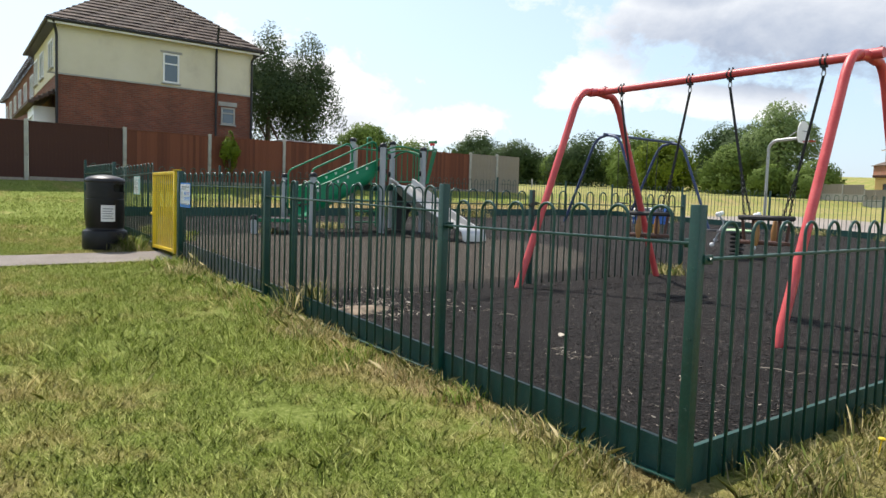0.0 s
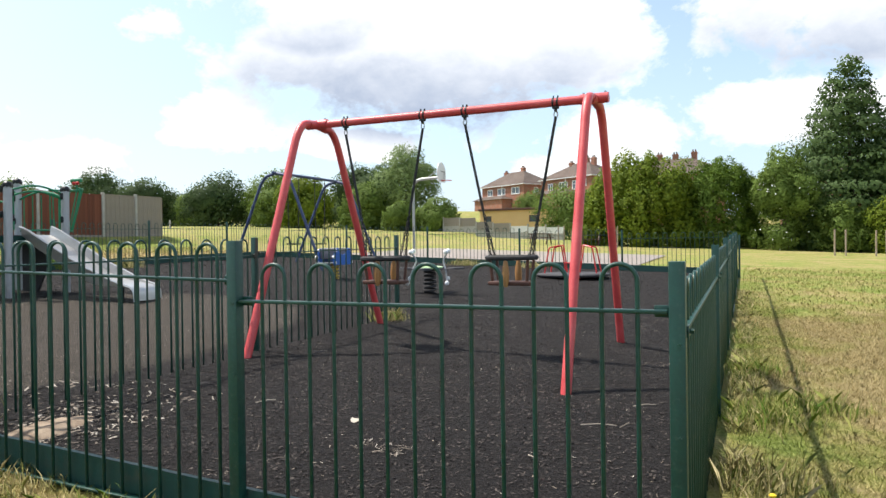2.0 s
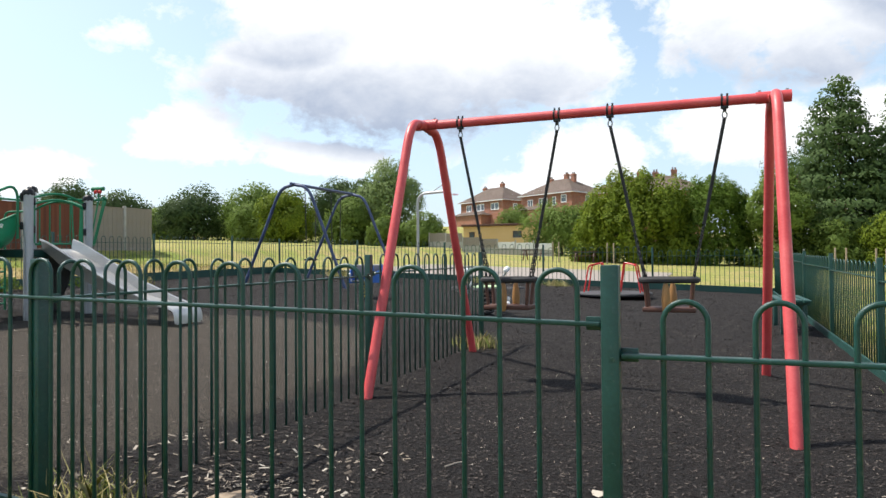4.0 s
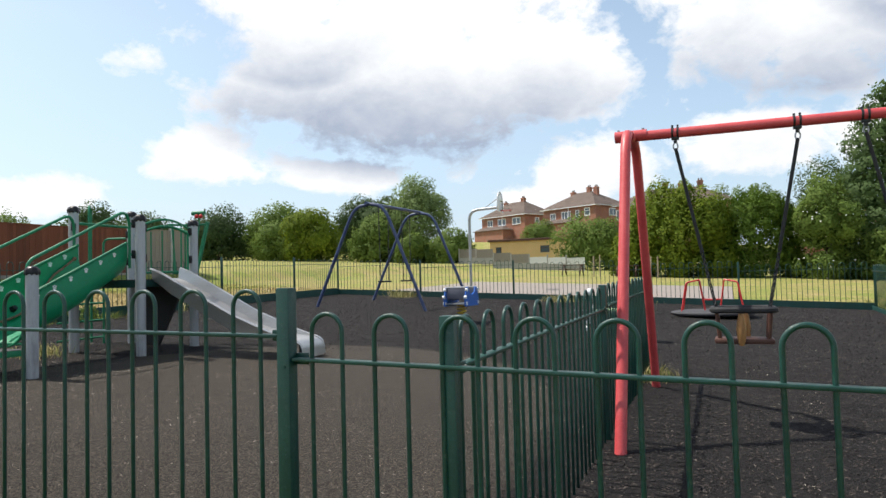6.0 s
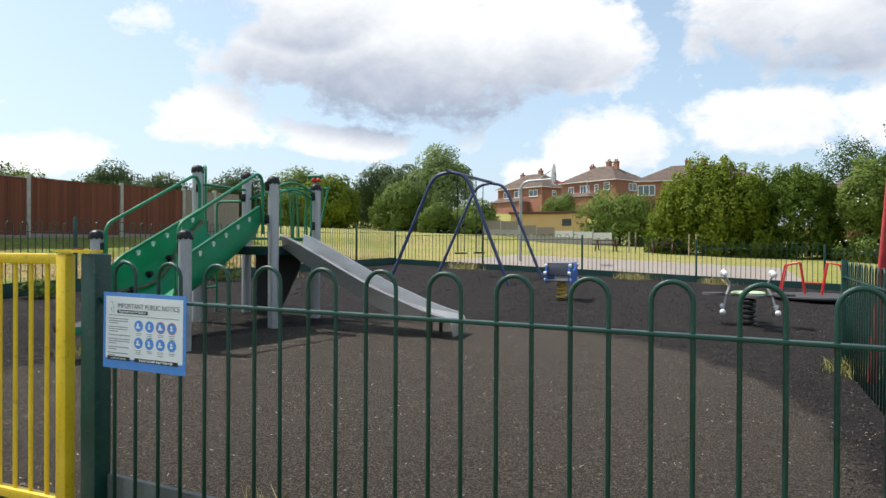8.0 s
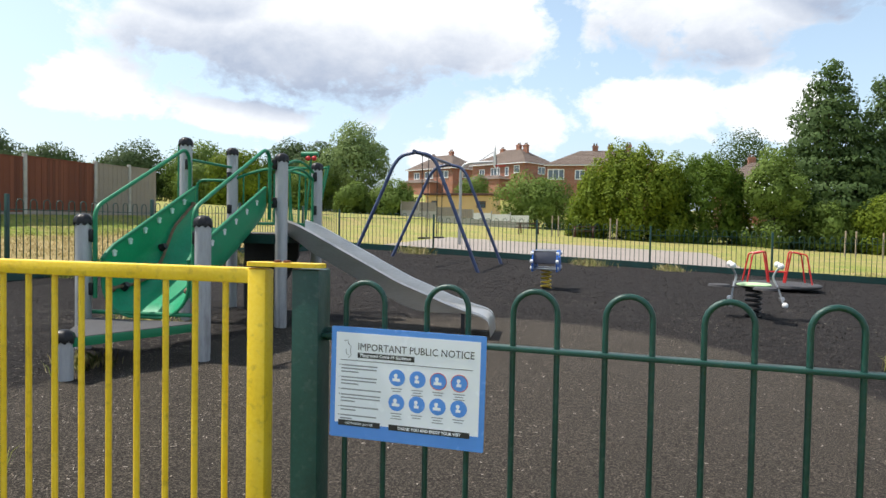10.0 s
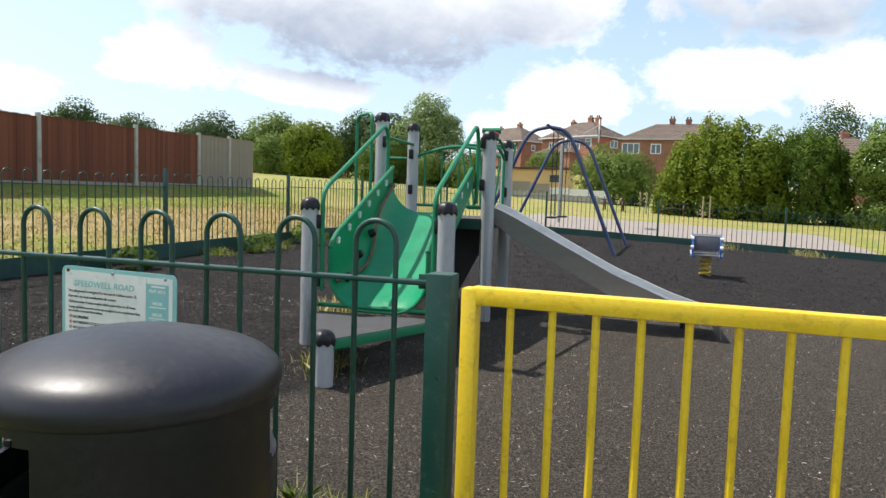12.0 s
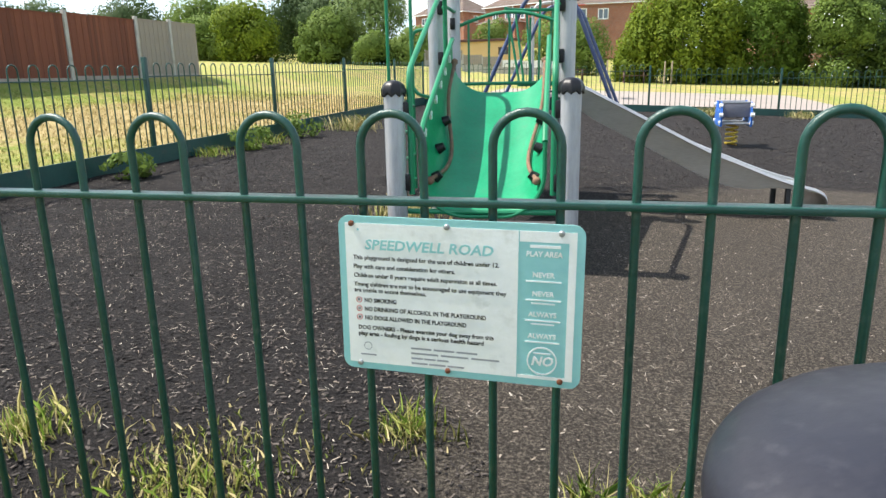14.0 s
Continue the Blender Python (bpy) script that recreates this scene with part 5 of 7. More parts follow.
bench = thing("bench", pose(4.30, 9.4, mulch_z(4.3, 9.4)), "dark green slatted backless bench beside the side fence", "bench")
for i in range(4):
    bm = bmesh.new()
    x = -0.165 + 0.11 * i
    box(bm, (x - 0.045, -0.75, 0.455), (x + 0.045, 0.75, 0.495), None, 0.006)
    part("slat", bm, "green_board", bench)
for y in (-0.6, 0.6):
    for x in (-0.14, 0.14):
        bm = bmesh.new()
        box(bm, (x - 0.03, y - 0.03, -0.08), (x + 0.03, y + 0.03, 0.42), None, 0.005)
        part("leg", bm, "green_board", bench)
    bm = bmesh.new()
    box(bm, (-0.2, y - 0.025, 0.41), (0.2, y + 0.025, 0.456), None, 0.005)
    part("bearer", bm, "green_board", bench)

# ---- basketball goal ----
goal = thing("basketball_goal", pose(-8.45, 24.75, G(-8.45, 24.75)), "grey steel basketball goal post with white fan backboard", "basketball goal")
gz = -G(-8.45, 24.75)
bm = bmesh.new()
tube(bm, rounded([(0, 0, -0.1), (0, 0, gz + 3.93), (1.30, 0, gz + 3.99)], 0.42, 8), 0.06, 12)
part("post", bm, "galv", goal)
bm = bmesh.new()
tube(bm, [(0.65, 0, gz + 3.97), (1.33, 0, gz + 4.40)], 0.018, 8)
part("stay", bm, "galv", goal)
bm = bmesh.new()
o = [(-0.45, 3.78), (0.45, 3.78), (0.58, 3.95), (0.60, 4.15), (0.54, 4.38), (0.36, 4.56), (0.0, 4.64), (-0.36, 4.56), (-0.54, 4.38), (-0.60, 4.15), (-0.58, 3.95)]
plate(bm, [(x, z + gz) for x, z in o], 0.03, Matrix.Translation((1.37, 0, 0)) @ Matrix.Rotation(radians(96), 4, "Z"))
bb = part("backboard", bm, "white_paint", goal, "white fan-shaped backboard", False)
bm = bmesh.new()
sq = [(-0.24, 3.86), (0.24, 3.86), (0.24, 4.24), (-0.24, 4.24), (-0.24, 3.86)]
tube(bm, [(1.39, y, z + gz) for y, z in sq], 0.016, 4)
part("target_square", bm, "ink", bb)
bm = bmesh.new()
tube(bm, [(1.62 + 0.22 * math.cos(a), 0.22 * math.sin(a), gz + 3.84) for a in np.linspace(0, 2 * math.pi, 21)], 0.012, 6, False)
tube(bm, [(1.38, 0, gz + 3.84), (1.42, 0, gz + 3.84)], 0.03, 6)
part("ring", bm, "red_bright", goal)


# ---- wooden boundary fence ----
FX = -20.6
WF = [(-9.4, "dark_fence"), (-6.4, "dark_fence"), (-3.35, "dark_fence"), (-0.3, "dark_fence"), (2.77, "wood_fence"), (5.83, "wood_fence"), (8.9, "wood_fence"), (12.3, "wood_fence"), (15.8, "wood_fence"), (18.8, "grey_fence"), (20.55, "grey_fence")]
ends = [y for y, _ in WF[1:]] + [22.1]
for (y0, mat), y1 in zip(WF, ends):
    zt = 3.26 + 0.016 * max(0.0, y0 - 5)
    zg = min(G(FX, y0), G(FX, y1)) - 0.03
    tone = {"dark_fence": "dark brown", "wood_fence": "reddish brown", "grey_fence": "weathered grey"}[mat]
    fp = thing("garden_fence", pose(FX, y0, 0), tone + " close-board timber fence between concrete posts", "fence", "timber fence bays")
    bm = bmesh.new()
    box(bm, (-0.05, -0.06, zg - 0.3), (0.06, 0.06, zt + 0.06), None, 0.01)
    part("concrete_post", bm, "concrete", fp)
    bm = bmesh.new()
    box(bm, (-0.03, 0.06, zg - 0.1), (0.02, y1 - y0 - 0.06, zg + 0.16), None, 0.006)
    part("gravel_board", bm, "grey_fence", fp)
    bm = bmesh.new()
    box(bm, (-0.03, 0.06, zt - 0.025), (0.03, y1 - y0 - 0.06, zt + 0.005))
    part("capping", bm, mat, fp, "", False)
    n = round((y1 - y0 - 0.14) / 0.115)
    w = (y1 - y0 - 0.14) / n
    random.seed(round(y0 * 10))
    bm = bmesh.new()
    box(bm, (-0.012, 0.002, zg + 0.16), (0.006, w + 0.006, zt - 0.02))
    first = part("board", bm, mat, fp, "", False)
    first.matrix_basis = Matrix.Translation((0, 0.07, 0))
    for i in range(1, n):
        share("board", first, fp, Matrix.Translation((0.008 * (i % 2) + random.uniform(-0.002, 0.002), 0.07 + w * i, random.uniform(-0.012, 0.004))))
bm = bmesh.new()
box(bm, (FX - 0.05, 22.04, 0.9), (FX + 0.06, 22.16, 3.58), None, 0.01)
tagged(part("concrete_post", bm, "concrete", fp))
bm = bmesh.new()
n = 60
for i in range(n):
    a = -7.6 * i / n
    box(bm, (FX + a - 0.12, 22.10 + 0.008 * (i % 2), 1.0), (FX + a, 22.12 + 0.008 * (i % 2), 3.5))
tagged(part("garden_fence", bm, "grey_fence", None, "", False), "weathered grey timber fence turning the garden corner", "fence", "timber fence bays")
# pale lean-to roof behind the fence
lean = thing("lean_to", pose(-23.2, 10.9, -0.34), "low garden lean-to with a pale sheet roof", "lean-to")
bm = bmesh.new()
for i in range(22):
    a = -1.9 + 3.8 * i / 22
    box(bm, (-1.3, a, 3.66 + 0.012 * (i % 2)), (1.9, a + 0.18, 3.69 + 0.012 * (i % 2)), Matrix.Rotation(radians(-3), 4, "Y"))
part("roof", bm, "concrete", lean, "", False)
bm = bmesh.new()
box(bm, (-1.2, -1.8, 1.6), (1.7, 1.8, 3.60))
part("wall", bm, "concrete", lean, "", False)


# ---- houses ----
def window(parent, m, w, h, lights=2, mat="upvc", f=0.07):
    """A casement window; local x along the wall, z up, y out of the wall."""
    win = new("window")
    win.parent = parent
    win.matrix_basis = m
    bm = bmesh.new()
    for lo, hi in (((0, 0), (w, f)), ((0, h - f), (w, h)), ((0, f), (f, h - f)), ((w - f, f), (w, h - f))):
        box(bm, (lo[0], -0.05, lo[1]), (hi[0], 0.05, hi[1]))
    for i in range(1, lights):
        x = w * i / lights
        box(bm, (x - f / 2, -0.05, f), (x + f / 2, 0.048, h - f))
    if lights == 1:
        box(bm, (f, -0.05, h * 0.62), (w - f, 0.048, h * 0.62 + 0.06))
    part("window_frame", bm, mat, win, "", False)
    bm = bmesh.new()
    box(bm, (f * 0.5, 0.004, f * 0.5), (w - f * 0.5, 0.016, h - f * 0.5))
    part("pane", bm, "glass", win, "", False)
    bm = bmesh.new()
    box(bm, (-0.05, -0.02, -0.05), (w + 0.05, 0.09, 0.0))
    part("sill", bm, "concrete", win, "", False)
    return win


def hip_roof(bm, x0, x1, y0, y1, ze, zr, over=0.35, course=0.0):
    x0, x1, y0, y1 = x0 - over, x1 + over, y0 - over, y1 + over
    w, d = x1 - x0, y1 - y0
    if w >= d:
        r0, r1 = Vector((x0 + d / 2, (y0 + y1) / 2, zr)), Vector((x1 - d / 2, (y0 + y1) / 2, zr))
    else:
        r0, r1 = Vector(((x0 + x1) / 2, y0 + w / 2, zr)), Vector(((x0 + x1) / 2, y1 - w / 2, zr))
    c = [Vector((x0, y0, ze)), Vector((x1, y0, ze)), Vector((x1, y1, ze)), Vector((x0, y1, ze))]
    if w >= d:
        sides = [(c[0], c[1], r1, r0), (c[1], c[2], r1, r1), (c[2], c[3], r0, r1), (c[3], c[0], r0, r0)]
    else:
        sides = [(c[0], c[1], r0, r0), (c[1], c[2], r1, r0), (c[2], c[3], r1, r1), (c[3], c[0], r0, r1)]
    for a, b, tb, ta in sides:
        if not course:
            vs = [a, b, tb] if (tb - ta).length < 1e-4 else [a, b, tb, ta]
            bm.faces.new([bm.verts.new(v) for v in vs])
            continue
        # overlapping courses of tiles, each a strip that stands proud of the one above
        slope = ((ta + tb) / 2 - (a + b) / 2)
        n = max(3, round(slope.length / course))
        nrm = (b - a).cross(slope).normalized()
        for i in range(n):
            s0, s1 = i / n, min(1, (i + 1.12) / n)
            p0, p1 = a.lerp(ta, s0), b.lerp(tb, s0)
            q0, q1 = a.lerp(ta, s1), b.lerp(tb, s1)
            m = max(1, round((p1 - p0).length / 0.33))
            for k in range(m):
                e0, e1 = k / m, (k + 1) / m
                off = nrm * (0.045 + 0.008 * ((k * 7 + i * 3) % 3))
                u = [p0.lerp(p1, e0) + off, p0.lerp(p1, e1) + off, q0.lerp(q1, e1) + nrm * 0.008, q0.lerp(q1, e0) + nrm * 0.008]
                bm.faces.new([bm.verts.new(v) for v in u])
                lo = [p0.lerp(p1, e0), p0.lerp(p1, e1)]
                bm.faces.new([bm.verts.new(v) for v in (lo[0], lo[1], u[1], u[0])])
    return r0, r1


def chimney(parent, x, y, z, h=1.3, w=0.75, mat="far_brick"):
    bm = bmesh.new()
    box(bm, (x - w / 2, y - 0.3, z - 1.0), (x + w / 2, y + 0.3, z + h))
    box(bm, (x - w / 2 - 0.06, y - 0.36, z + h - 0.25), (x + w / 2 + 0.06, y + 0.36, z + h - 0.1))
    ch = part("chimney", bm, mat, parent, "", False)
    for k in range(2):
        bm = bmesh.new()
        lathe(bm, [(0.12, 0), (0.10, 0.35), (0.08, 0.36)], 8, (x - 0.18 + 0.36 * k, y, z + h))
        part("chimney_pot", bm, "far_roof", ch)


# end-of-terrace house beside the field
hs = thing("house", pose(-24.0, 1.06, 1.7), "end-terrace house, cream render over red brick, brown tiled roof", "house", "terraced houses")
D, Wd = 8.2, 7.69
bm = bmesh.new()
box(bm, (-D, 0, -0.6), (0, Wd, 3.80))
part("brick_wall", bm, "brick", hs, "red brick lower storey", False)
bm = bmesh.new()
box(bm, (-D - 0.02, -0.03, 3.80), (0.03, Wd + 0.02, 5.85))
part("rendered_wall", bm, "render_cream", hs, "cream rendered upper storey", False)
bm = bmesh.new()
hip_roof(bm, -D, 0, 0, Wd, 5.80, 8.9, 0.38, 0.30)
part("roof", bm, "roof_tile", hs, "brown concrete tile hip roof", False)
bm = bmesh.new()
hip_roof(bm, -D, 0, 0, Wd, 5.74, 8.8, 0.34)
box(bm, (-D - 0.36, -0.36, 5.68), (0.36, Wd + 0.36, 5.74))
part("soffit", bm, "dark_metal", hs, "", False)
bm = bmesh.new()
for a, b in (((0.42, -0.4, 5.74), (0.42, Wd + 0.4, 5.74)), ((-D - 0.4, -0.42, 5.74), (0.42, -0.42, 5.74))):
    tube(bm, [a, b], 0.06, 8)
part("gutter", bm, "dark_metal", hs, "black plastic gutter")
for pts in ([(0.40, 6.05, 6.5), (0.12, 6.05, 5.6), (0.09, 6.05, -0.5)], [(0.35, Wd + 0.3, 5.7), (0.10, Wd - 0.05, 5.4), (0.09, Wd - 0.05, -0.5)], [(0.36, -0.2, 5.7), (0.05, -0.06, 5.3), (0.05, -0.06, -0.5)]):
    bm = bmesh.new()
    tube(bm, rounded(pts, 0.15, 4), 0.05, 8)
    part("downpipe", bm, "dark_metal", hs)
TO_X = Matrix(((0, 1, 0, 0), (-1, 0, 0, 0), (0, 0, 1, 0), (0, 0, 0, 1)))
window(hs, Matrix.Translation((0.03, 4.50, 3.92)) @ TO_X, 0.66, 1.22, 1)
window(hs, Matrix.Translation((0.0, 6.92, 2.42)) @ TO_X, 0.62, 0.74, 1, "concrete")
bm = bmesh.new()
box(bm, (0.0, 6.18, 3.22), (0.06, 7.0, 3.40))
part("lintel", bm, "concrete", hs, "", False)
bm = bmesh.new()
box(bm, (0.02, 3.74, 5.16), (0.07, 4.62, 5.24))
part("lintel", bm, "concrete", hs, "", False)
FLIP = Matrix.Rotation(radians(180), 4, "Z")
for x in (-1.1, -4.3, -6.6):
    window(hs, Matrix.Translation((x, -0.03, 4.15)) @ FLIP, 1.3, 1.15, 2)
    window(hs, Matrix.Translation((x, 0.0, 0.9)) @ FLIP, 1.3, 1.3, 2)
# white bay with a tiled lean-to roof, and a white fascia below the gutters
bm = bmesh.new()
box(bm, (-3.2, -0.75, -0.6), (-0.9, -0.004, 2.55), None, 0.02)
bay = part("bay", bm, "upvc", hs, "white painted ground floor bay")
window(bay, Matrix.Translation((-1.1, -0.75, 0.9)) @ FLIP, 1.9, 1.3, 3)
bm = bmesh.new()
for k in range(6):
    y0, z0 = -1.0 + 0.165 * k, 2.56 + 0.10 * k
    box(bm, (-7.6, y0, z0), (-0.1, y0 + 0.20, z0 + 0.11))
part("porch_roof", bm, "roof_tile", hs, "", False)
bm = bmesh.new()
box(bm, (0.31, -0.38, 5.60), (0.345, Wd + 0.38, 5.70))
part("fascia", bm, "upvc", hs, "", False)
bm = bmesh.new()
box(bm, (0.03, -0.30, 3.74), (0.055, Wd + 0.02, 3.80))
part("drip_course", bm, "concrete", hs, "", False)
chimney(hs, -4.0, 3.8, 8.6, 1.1, 0.9, "brick")

ht = thing("house", pose(-33.5, 1.3, 1.8), "red brick terraced house with a brown tiled roof", "house", "terraced houses")
bm = bmesh.new()
box(bm, (-22, 0, -0.6), (0, Wd, 5.7))
part("brick_wall", bm, "brick", ht, "", False)
bm = bmesh.new()
hip_roof(bm, -22, 0, 0, Wd, 5.66, 8.7, 0.38, 0.45)
part("roof", bm, "roof_tile", ht, "", False)
for x in (-2, -5.5, -9, -12.5, -16, -19.5):
    window(ht, Matrix.Translation((x, 0, 4.0)) @ FLIP, 1.5, 1.2, 2)
    window(ht, Matrix.Translation((x, 0, 0.9)) @ FLIP, 1.5, 1.3, 2)
bm = bmesh.new()
box(bm, (-21.6, -1.6, 2.5), (-0.5, 0.0, 2.62))
part("porch_roof", bm, "roof_tile", ht, "", False)


def far_house(x0, x1, y, zb, ze, zr, depth, wins, chims, label, front=(), yaw=0, ends=()):
    """A hipped house with its front along y; yaw turns it about its right front corner."""
    turn = Matrix.Translation((x1, y, 0)) @ Matrix.Rotation(radians(yaw), 4, "Z") @ Matrix.Translation((-x1, -y, 0))
    h = thing("house", turn, label, "house", "houses beyond the field")
    bm = bmesh.new()
    box(bm, (x0, y, zb), (x1, y + depth, ze))
    part("wall", bm, "far_brick", h, "", False)
    bm = bmesh.new()
    hip_roof(bm, x0, x1, y, y + depth, ze - 0.02, zr, 0.45, 0.5)
    part("roof", bm, "far_roof", h, "brown tiled hip roof", False)
    bm = bmesh.new()
    box(bm, (x0 - 0.45, y - 0.47, ze - 0.14), (x1 + 0.45, y - 0.35, ze - 0.02))
    part("gutter", bm, "upvc", h, "", False)
    for x, z, w, hh, n in wins:
        window(h, Matrix.Translation((x + w, y, z)) @ FLIP, w, hh, n, "upvc", 0.12)
    for off, z, w, hh, n in ends:
        window(h, Matrix.Translation((x1, y + off + w, z)) @ TO_X, w, hh, n, "upvc", 0.12)
    if yaw:
        bm = bmesh.new()
        box(bm, (x1 + 0.35, y - 0.34, ze - 0.14), (x1 + 0.47, y + depth + 0.45, ze - 0.02))
        part("gutter", bm, "upvc", h, "", False)
        bm = bmesh.new()
        box(bm, (x0 + (x1 - x0) * 0.5 - 0.06, y - 0.1, zb), (x0 + (x1 - x0) * 0.5 + 0.06, y - 0.004, ze - 0.14))
        part("downpipe", bm, "upvc", h, "", False)
        # lean-to wing over the ground floor
        bm = bmesh.new()
        box(bm, (x0 + 0.5, y - 2.4, zb), (x1 - 3.4, y - 0.01, ze - 2.75))
        part("wing_wall", bm, "far_brick", h, "", False)
        bm = bmesh.new()
        hip_roof(bm, x0 + 0.5, x1 - 3.4, y - 2.4, y - 0.01, ze - 2.75, ze - 2.0, 0.3, 0.5)
        part("wing_roof", bm, "far_roof", h, "", False)
    for a, b, dpt in front:
        bm = bmesh.new()
        box(bm, (a, y - dpt, zb), (b, y + 0.5, ze))
        part("bay_wall", bm, "far_brick", h, "", False)
        bm = bmesh.new()
        hip_roof(bm, a, b, y - dpt, y + depth * 0.6, ze, zr - 0.4, 0.4, 0.5)
        part("bay_roof", bm, "far_roof", h, "", False)
        window(h, Matrix.Translation((b - 0.9, y - dpt, ze - 2.0)) @ FLIP, 1.6, 1.3, 2, "upvc", 0.12)
        window(h, Matrix.Translation((b, y - dpt * 0.25, ze - 1.9)) @ TO_X, 1.3, 1.2, 2, "upvc", 0.12)
    for x, dz2 in chims:
        chimney(h, x, y + depth / 2, zr - 0.3 + dz2, 0.85, 0.8)
    return h


far_house(-44.3, -32.3, 118.7, 6.0, 12.3, 15.2, 8, [(-42.6, 10.5, 1.5, 1.25, 2), (-39.6, 10.5, 2.2, 1.3, 2), (-35.6, 10.5, 2.2, 1.3, 2)], [(-41.5, -0.4), (-36.6, 0.1)], "red brick semi-detached house with brown hip roof", (), -30, [(2.6, 10.6, 1.1, 1.1, 1)])
far_house(-29.2, -17.7, 108.6, 5.5, 12.2, 15.0, 8.5, [(-27.6, 10.2, 1.2, 1.25, 2), (-25.0, 10.1, 2.0, 1.45, 3), (-21.9, 10.1, 0.8, 1.5, 1), (-20.0, 10.5, 1.2, 1.3, 1)], [(-26.0, -0.3), (-22.4, 0.2), (-20.9, 0.1)], "red brick semi-detached house with white windows", (), -30, [(3.4, 10.5, 2.0, 1.25, 2)])
far_house(-13.0, 2.5, 98.0, 3.5, 10.7, 13.2, 9, [(-12.9, 8.6, 2.4, 1.5, 3), (-9.0, 8.6, 1.4, 1.4, 2)], [(-6.4, 0.2), (-4.2, 0.1), (-1.6, 0.3)], "red brick house with three chimneys above the hedge")
hg_ = far_house(9.0, 17.5, 84.0, 1.8, 7.7, 10.0, 8, [(13.0, 6.0, 1.2, 1.1, 2)], [(12.8, 0.0)], "brick house with a dark roof behind the conifers", [(13.0, 17.0, 1.5)])

# yellow outbuilding and garden fence beyond the field
ob_ = thing("outbuilding", pose(-21.3, 78.0, 2.1), "low yellow flat-roofed outbuilding behind a garden fence", "outbuilding")
bm = bmesh.new()
box(bm, (-4.2, 0, -0.2), (4.2, 5, 3.15))
part("wall", bm, "yellow_wall", ob_, "", False)
bm = bmesh.new()
box(bm, (-4.4, -0.25, 3.15), (4.4, 5.2, 3.42), None, 0.03)
part("roof", bm, "brown_paint", ob_, "", False)
for x, w in ((-3.4, 0.7), (2.2, 1.1)):
    window(ob_, Matrix.Translation((x + w, 0, 1.7)) @ FLIP, w, 0.8, 1, "brown_paint")
for i in range(7):
    x = -22.6 + 1.75 * i
    gf_ = thing("garden_fence", pose(x, 60.0, G(x, 60.0)), "low garden fence of grey boards over pale concrete", "fence", "field edge fence bays")
    bm = bmesh.new()
    box(bm, (0, 0, -0.1), (1.70, 0.05, 0.55))
    part("concrete_panel", bm, "concrete", gf_, "", False)
    bm = bmesh.new()
    box(bm, (0.02, -0.01, 0.55), (0.195, 0.03, 1.38 if i < 4 else 1.15))
    first = part("board", bm, "grey_fence" if i < 4 else "white_paint", gf_, "", False)
    for k in range(1, 9):
        share("board", first, gf_, Matrix.Translation((k * 0.187, 0.004 * (k % 2), 0)))
    bm = bmesh.new()
    box(bm, (-0.06, -0.05, -0.2), (0.05, 0.08, 1.45))
    part("concrete_post", bm, "concrete", gf_, "", False)


# ---- trees and hedges ----
def leaf_quads(centres, normals, size, rng, squash=0.6):
    n = len(centres)
    a = rng.normal(size=(n, 3))
    a -= normals * (a * normals).sum(1, keepdims=True)
    a /= np.linalg.norm(a, axis=1, keepdims=True) + 1e-9
    b = np.cross(normals, a)
    s = size * rng.uniform(0.55, 1.35, (n, 1))
    p = [centres + a * s, centres + b * s * squash, centres - a * s, centres - b * s * squash]
    v = np.stack(p, 1).reshape(-1, 3)
    return v, np.arange(n * 4).reshape(n, 4)


def crown_points(lobes, n, rng, fill=0.45):
    """Points on and in a set of ellipsoid lobes (x, y, z, rx, ry, rz), with ragged shells."""
    w = np.array([l[3] * l[5] for l in lobes])
    pick = rng.choice(len(lobes), n, p=w / w.sum())
    L = np.array(lobes)[pick]
    d = rng.normal(size=(n, 3))
    d /= np.linalg.norm(d, axis=1, keepdims=True)
    # clumps: pull directions towards a few twigs on every lobe
    t = rng.normal(size=(len(lobes), 26, 3))
    t /= np.linalg.norm(t, axis=2, keepdims=True)
    tw = t[pick, rng.integers(0, 26, n)]
    d = d * 0.42 + tw
    d /= np.linalg.norm(d, axis=1, keepdims=True)
    r = 1 - np.abs(rng.normal(size=(n, 1))) * fill * 0.5 + rng.uniform(-0.05, 0.12, (n, 1)) * (rng.random((n, 1)) < 0.25)
    c = L[:, :3] + d * L[:, 3:6] * np.clip(r, 0.15, 1.15)
    nr = d + rng.normal(size=(n, 3)) * 0.38
    nr /= np.linalg.norm(nr, axis=1, keepdims=True)
    out = d * 0.8 + nr * 0.45 + (L[:, :3] - np.mean(L[:, :3], axis=0)) / (np.abs(L[:, :3]).max() + 1e-6) * 0.4
    return c, nr, out / np.linalg.norm(out, axis=1, keepdims=True)


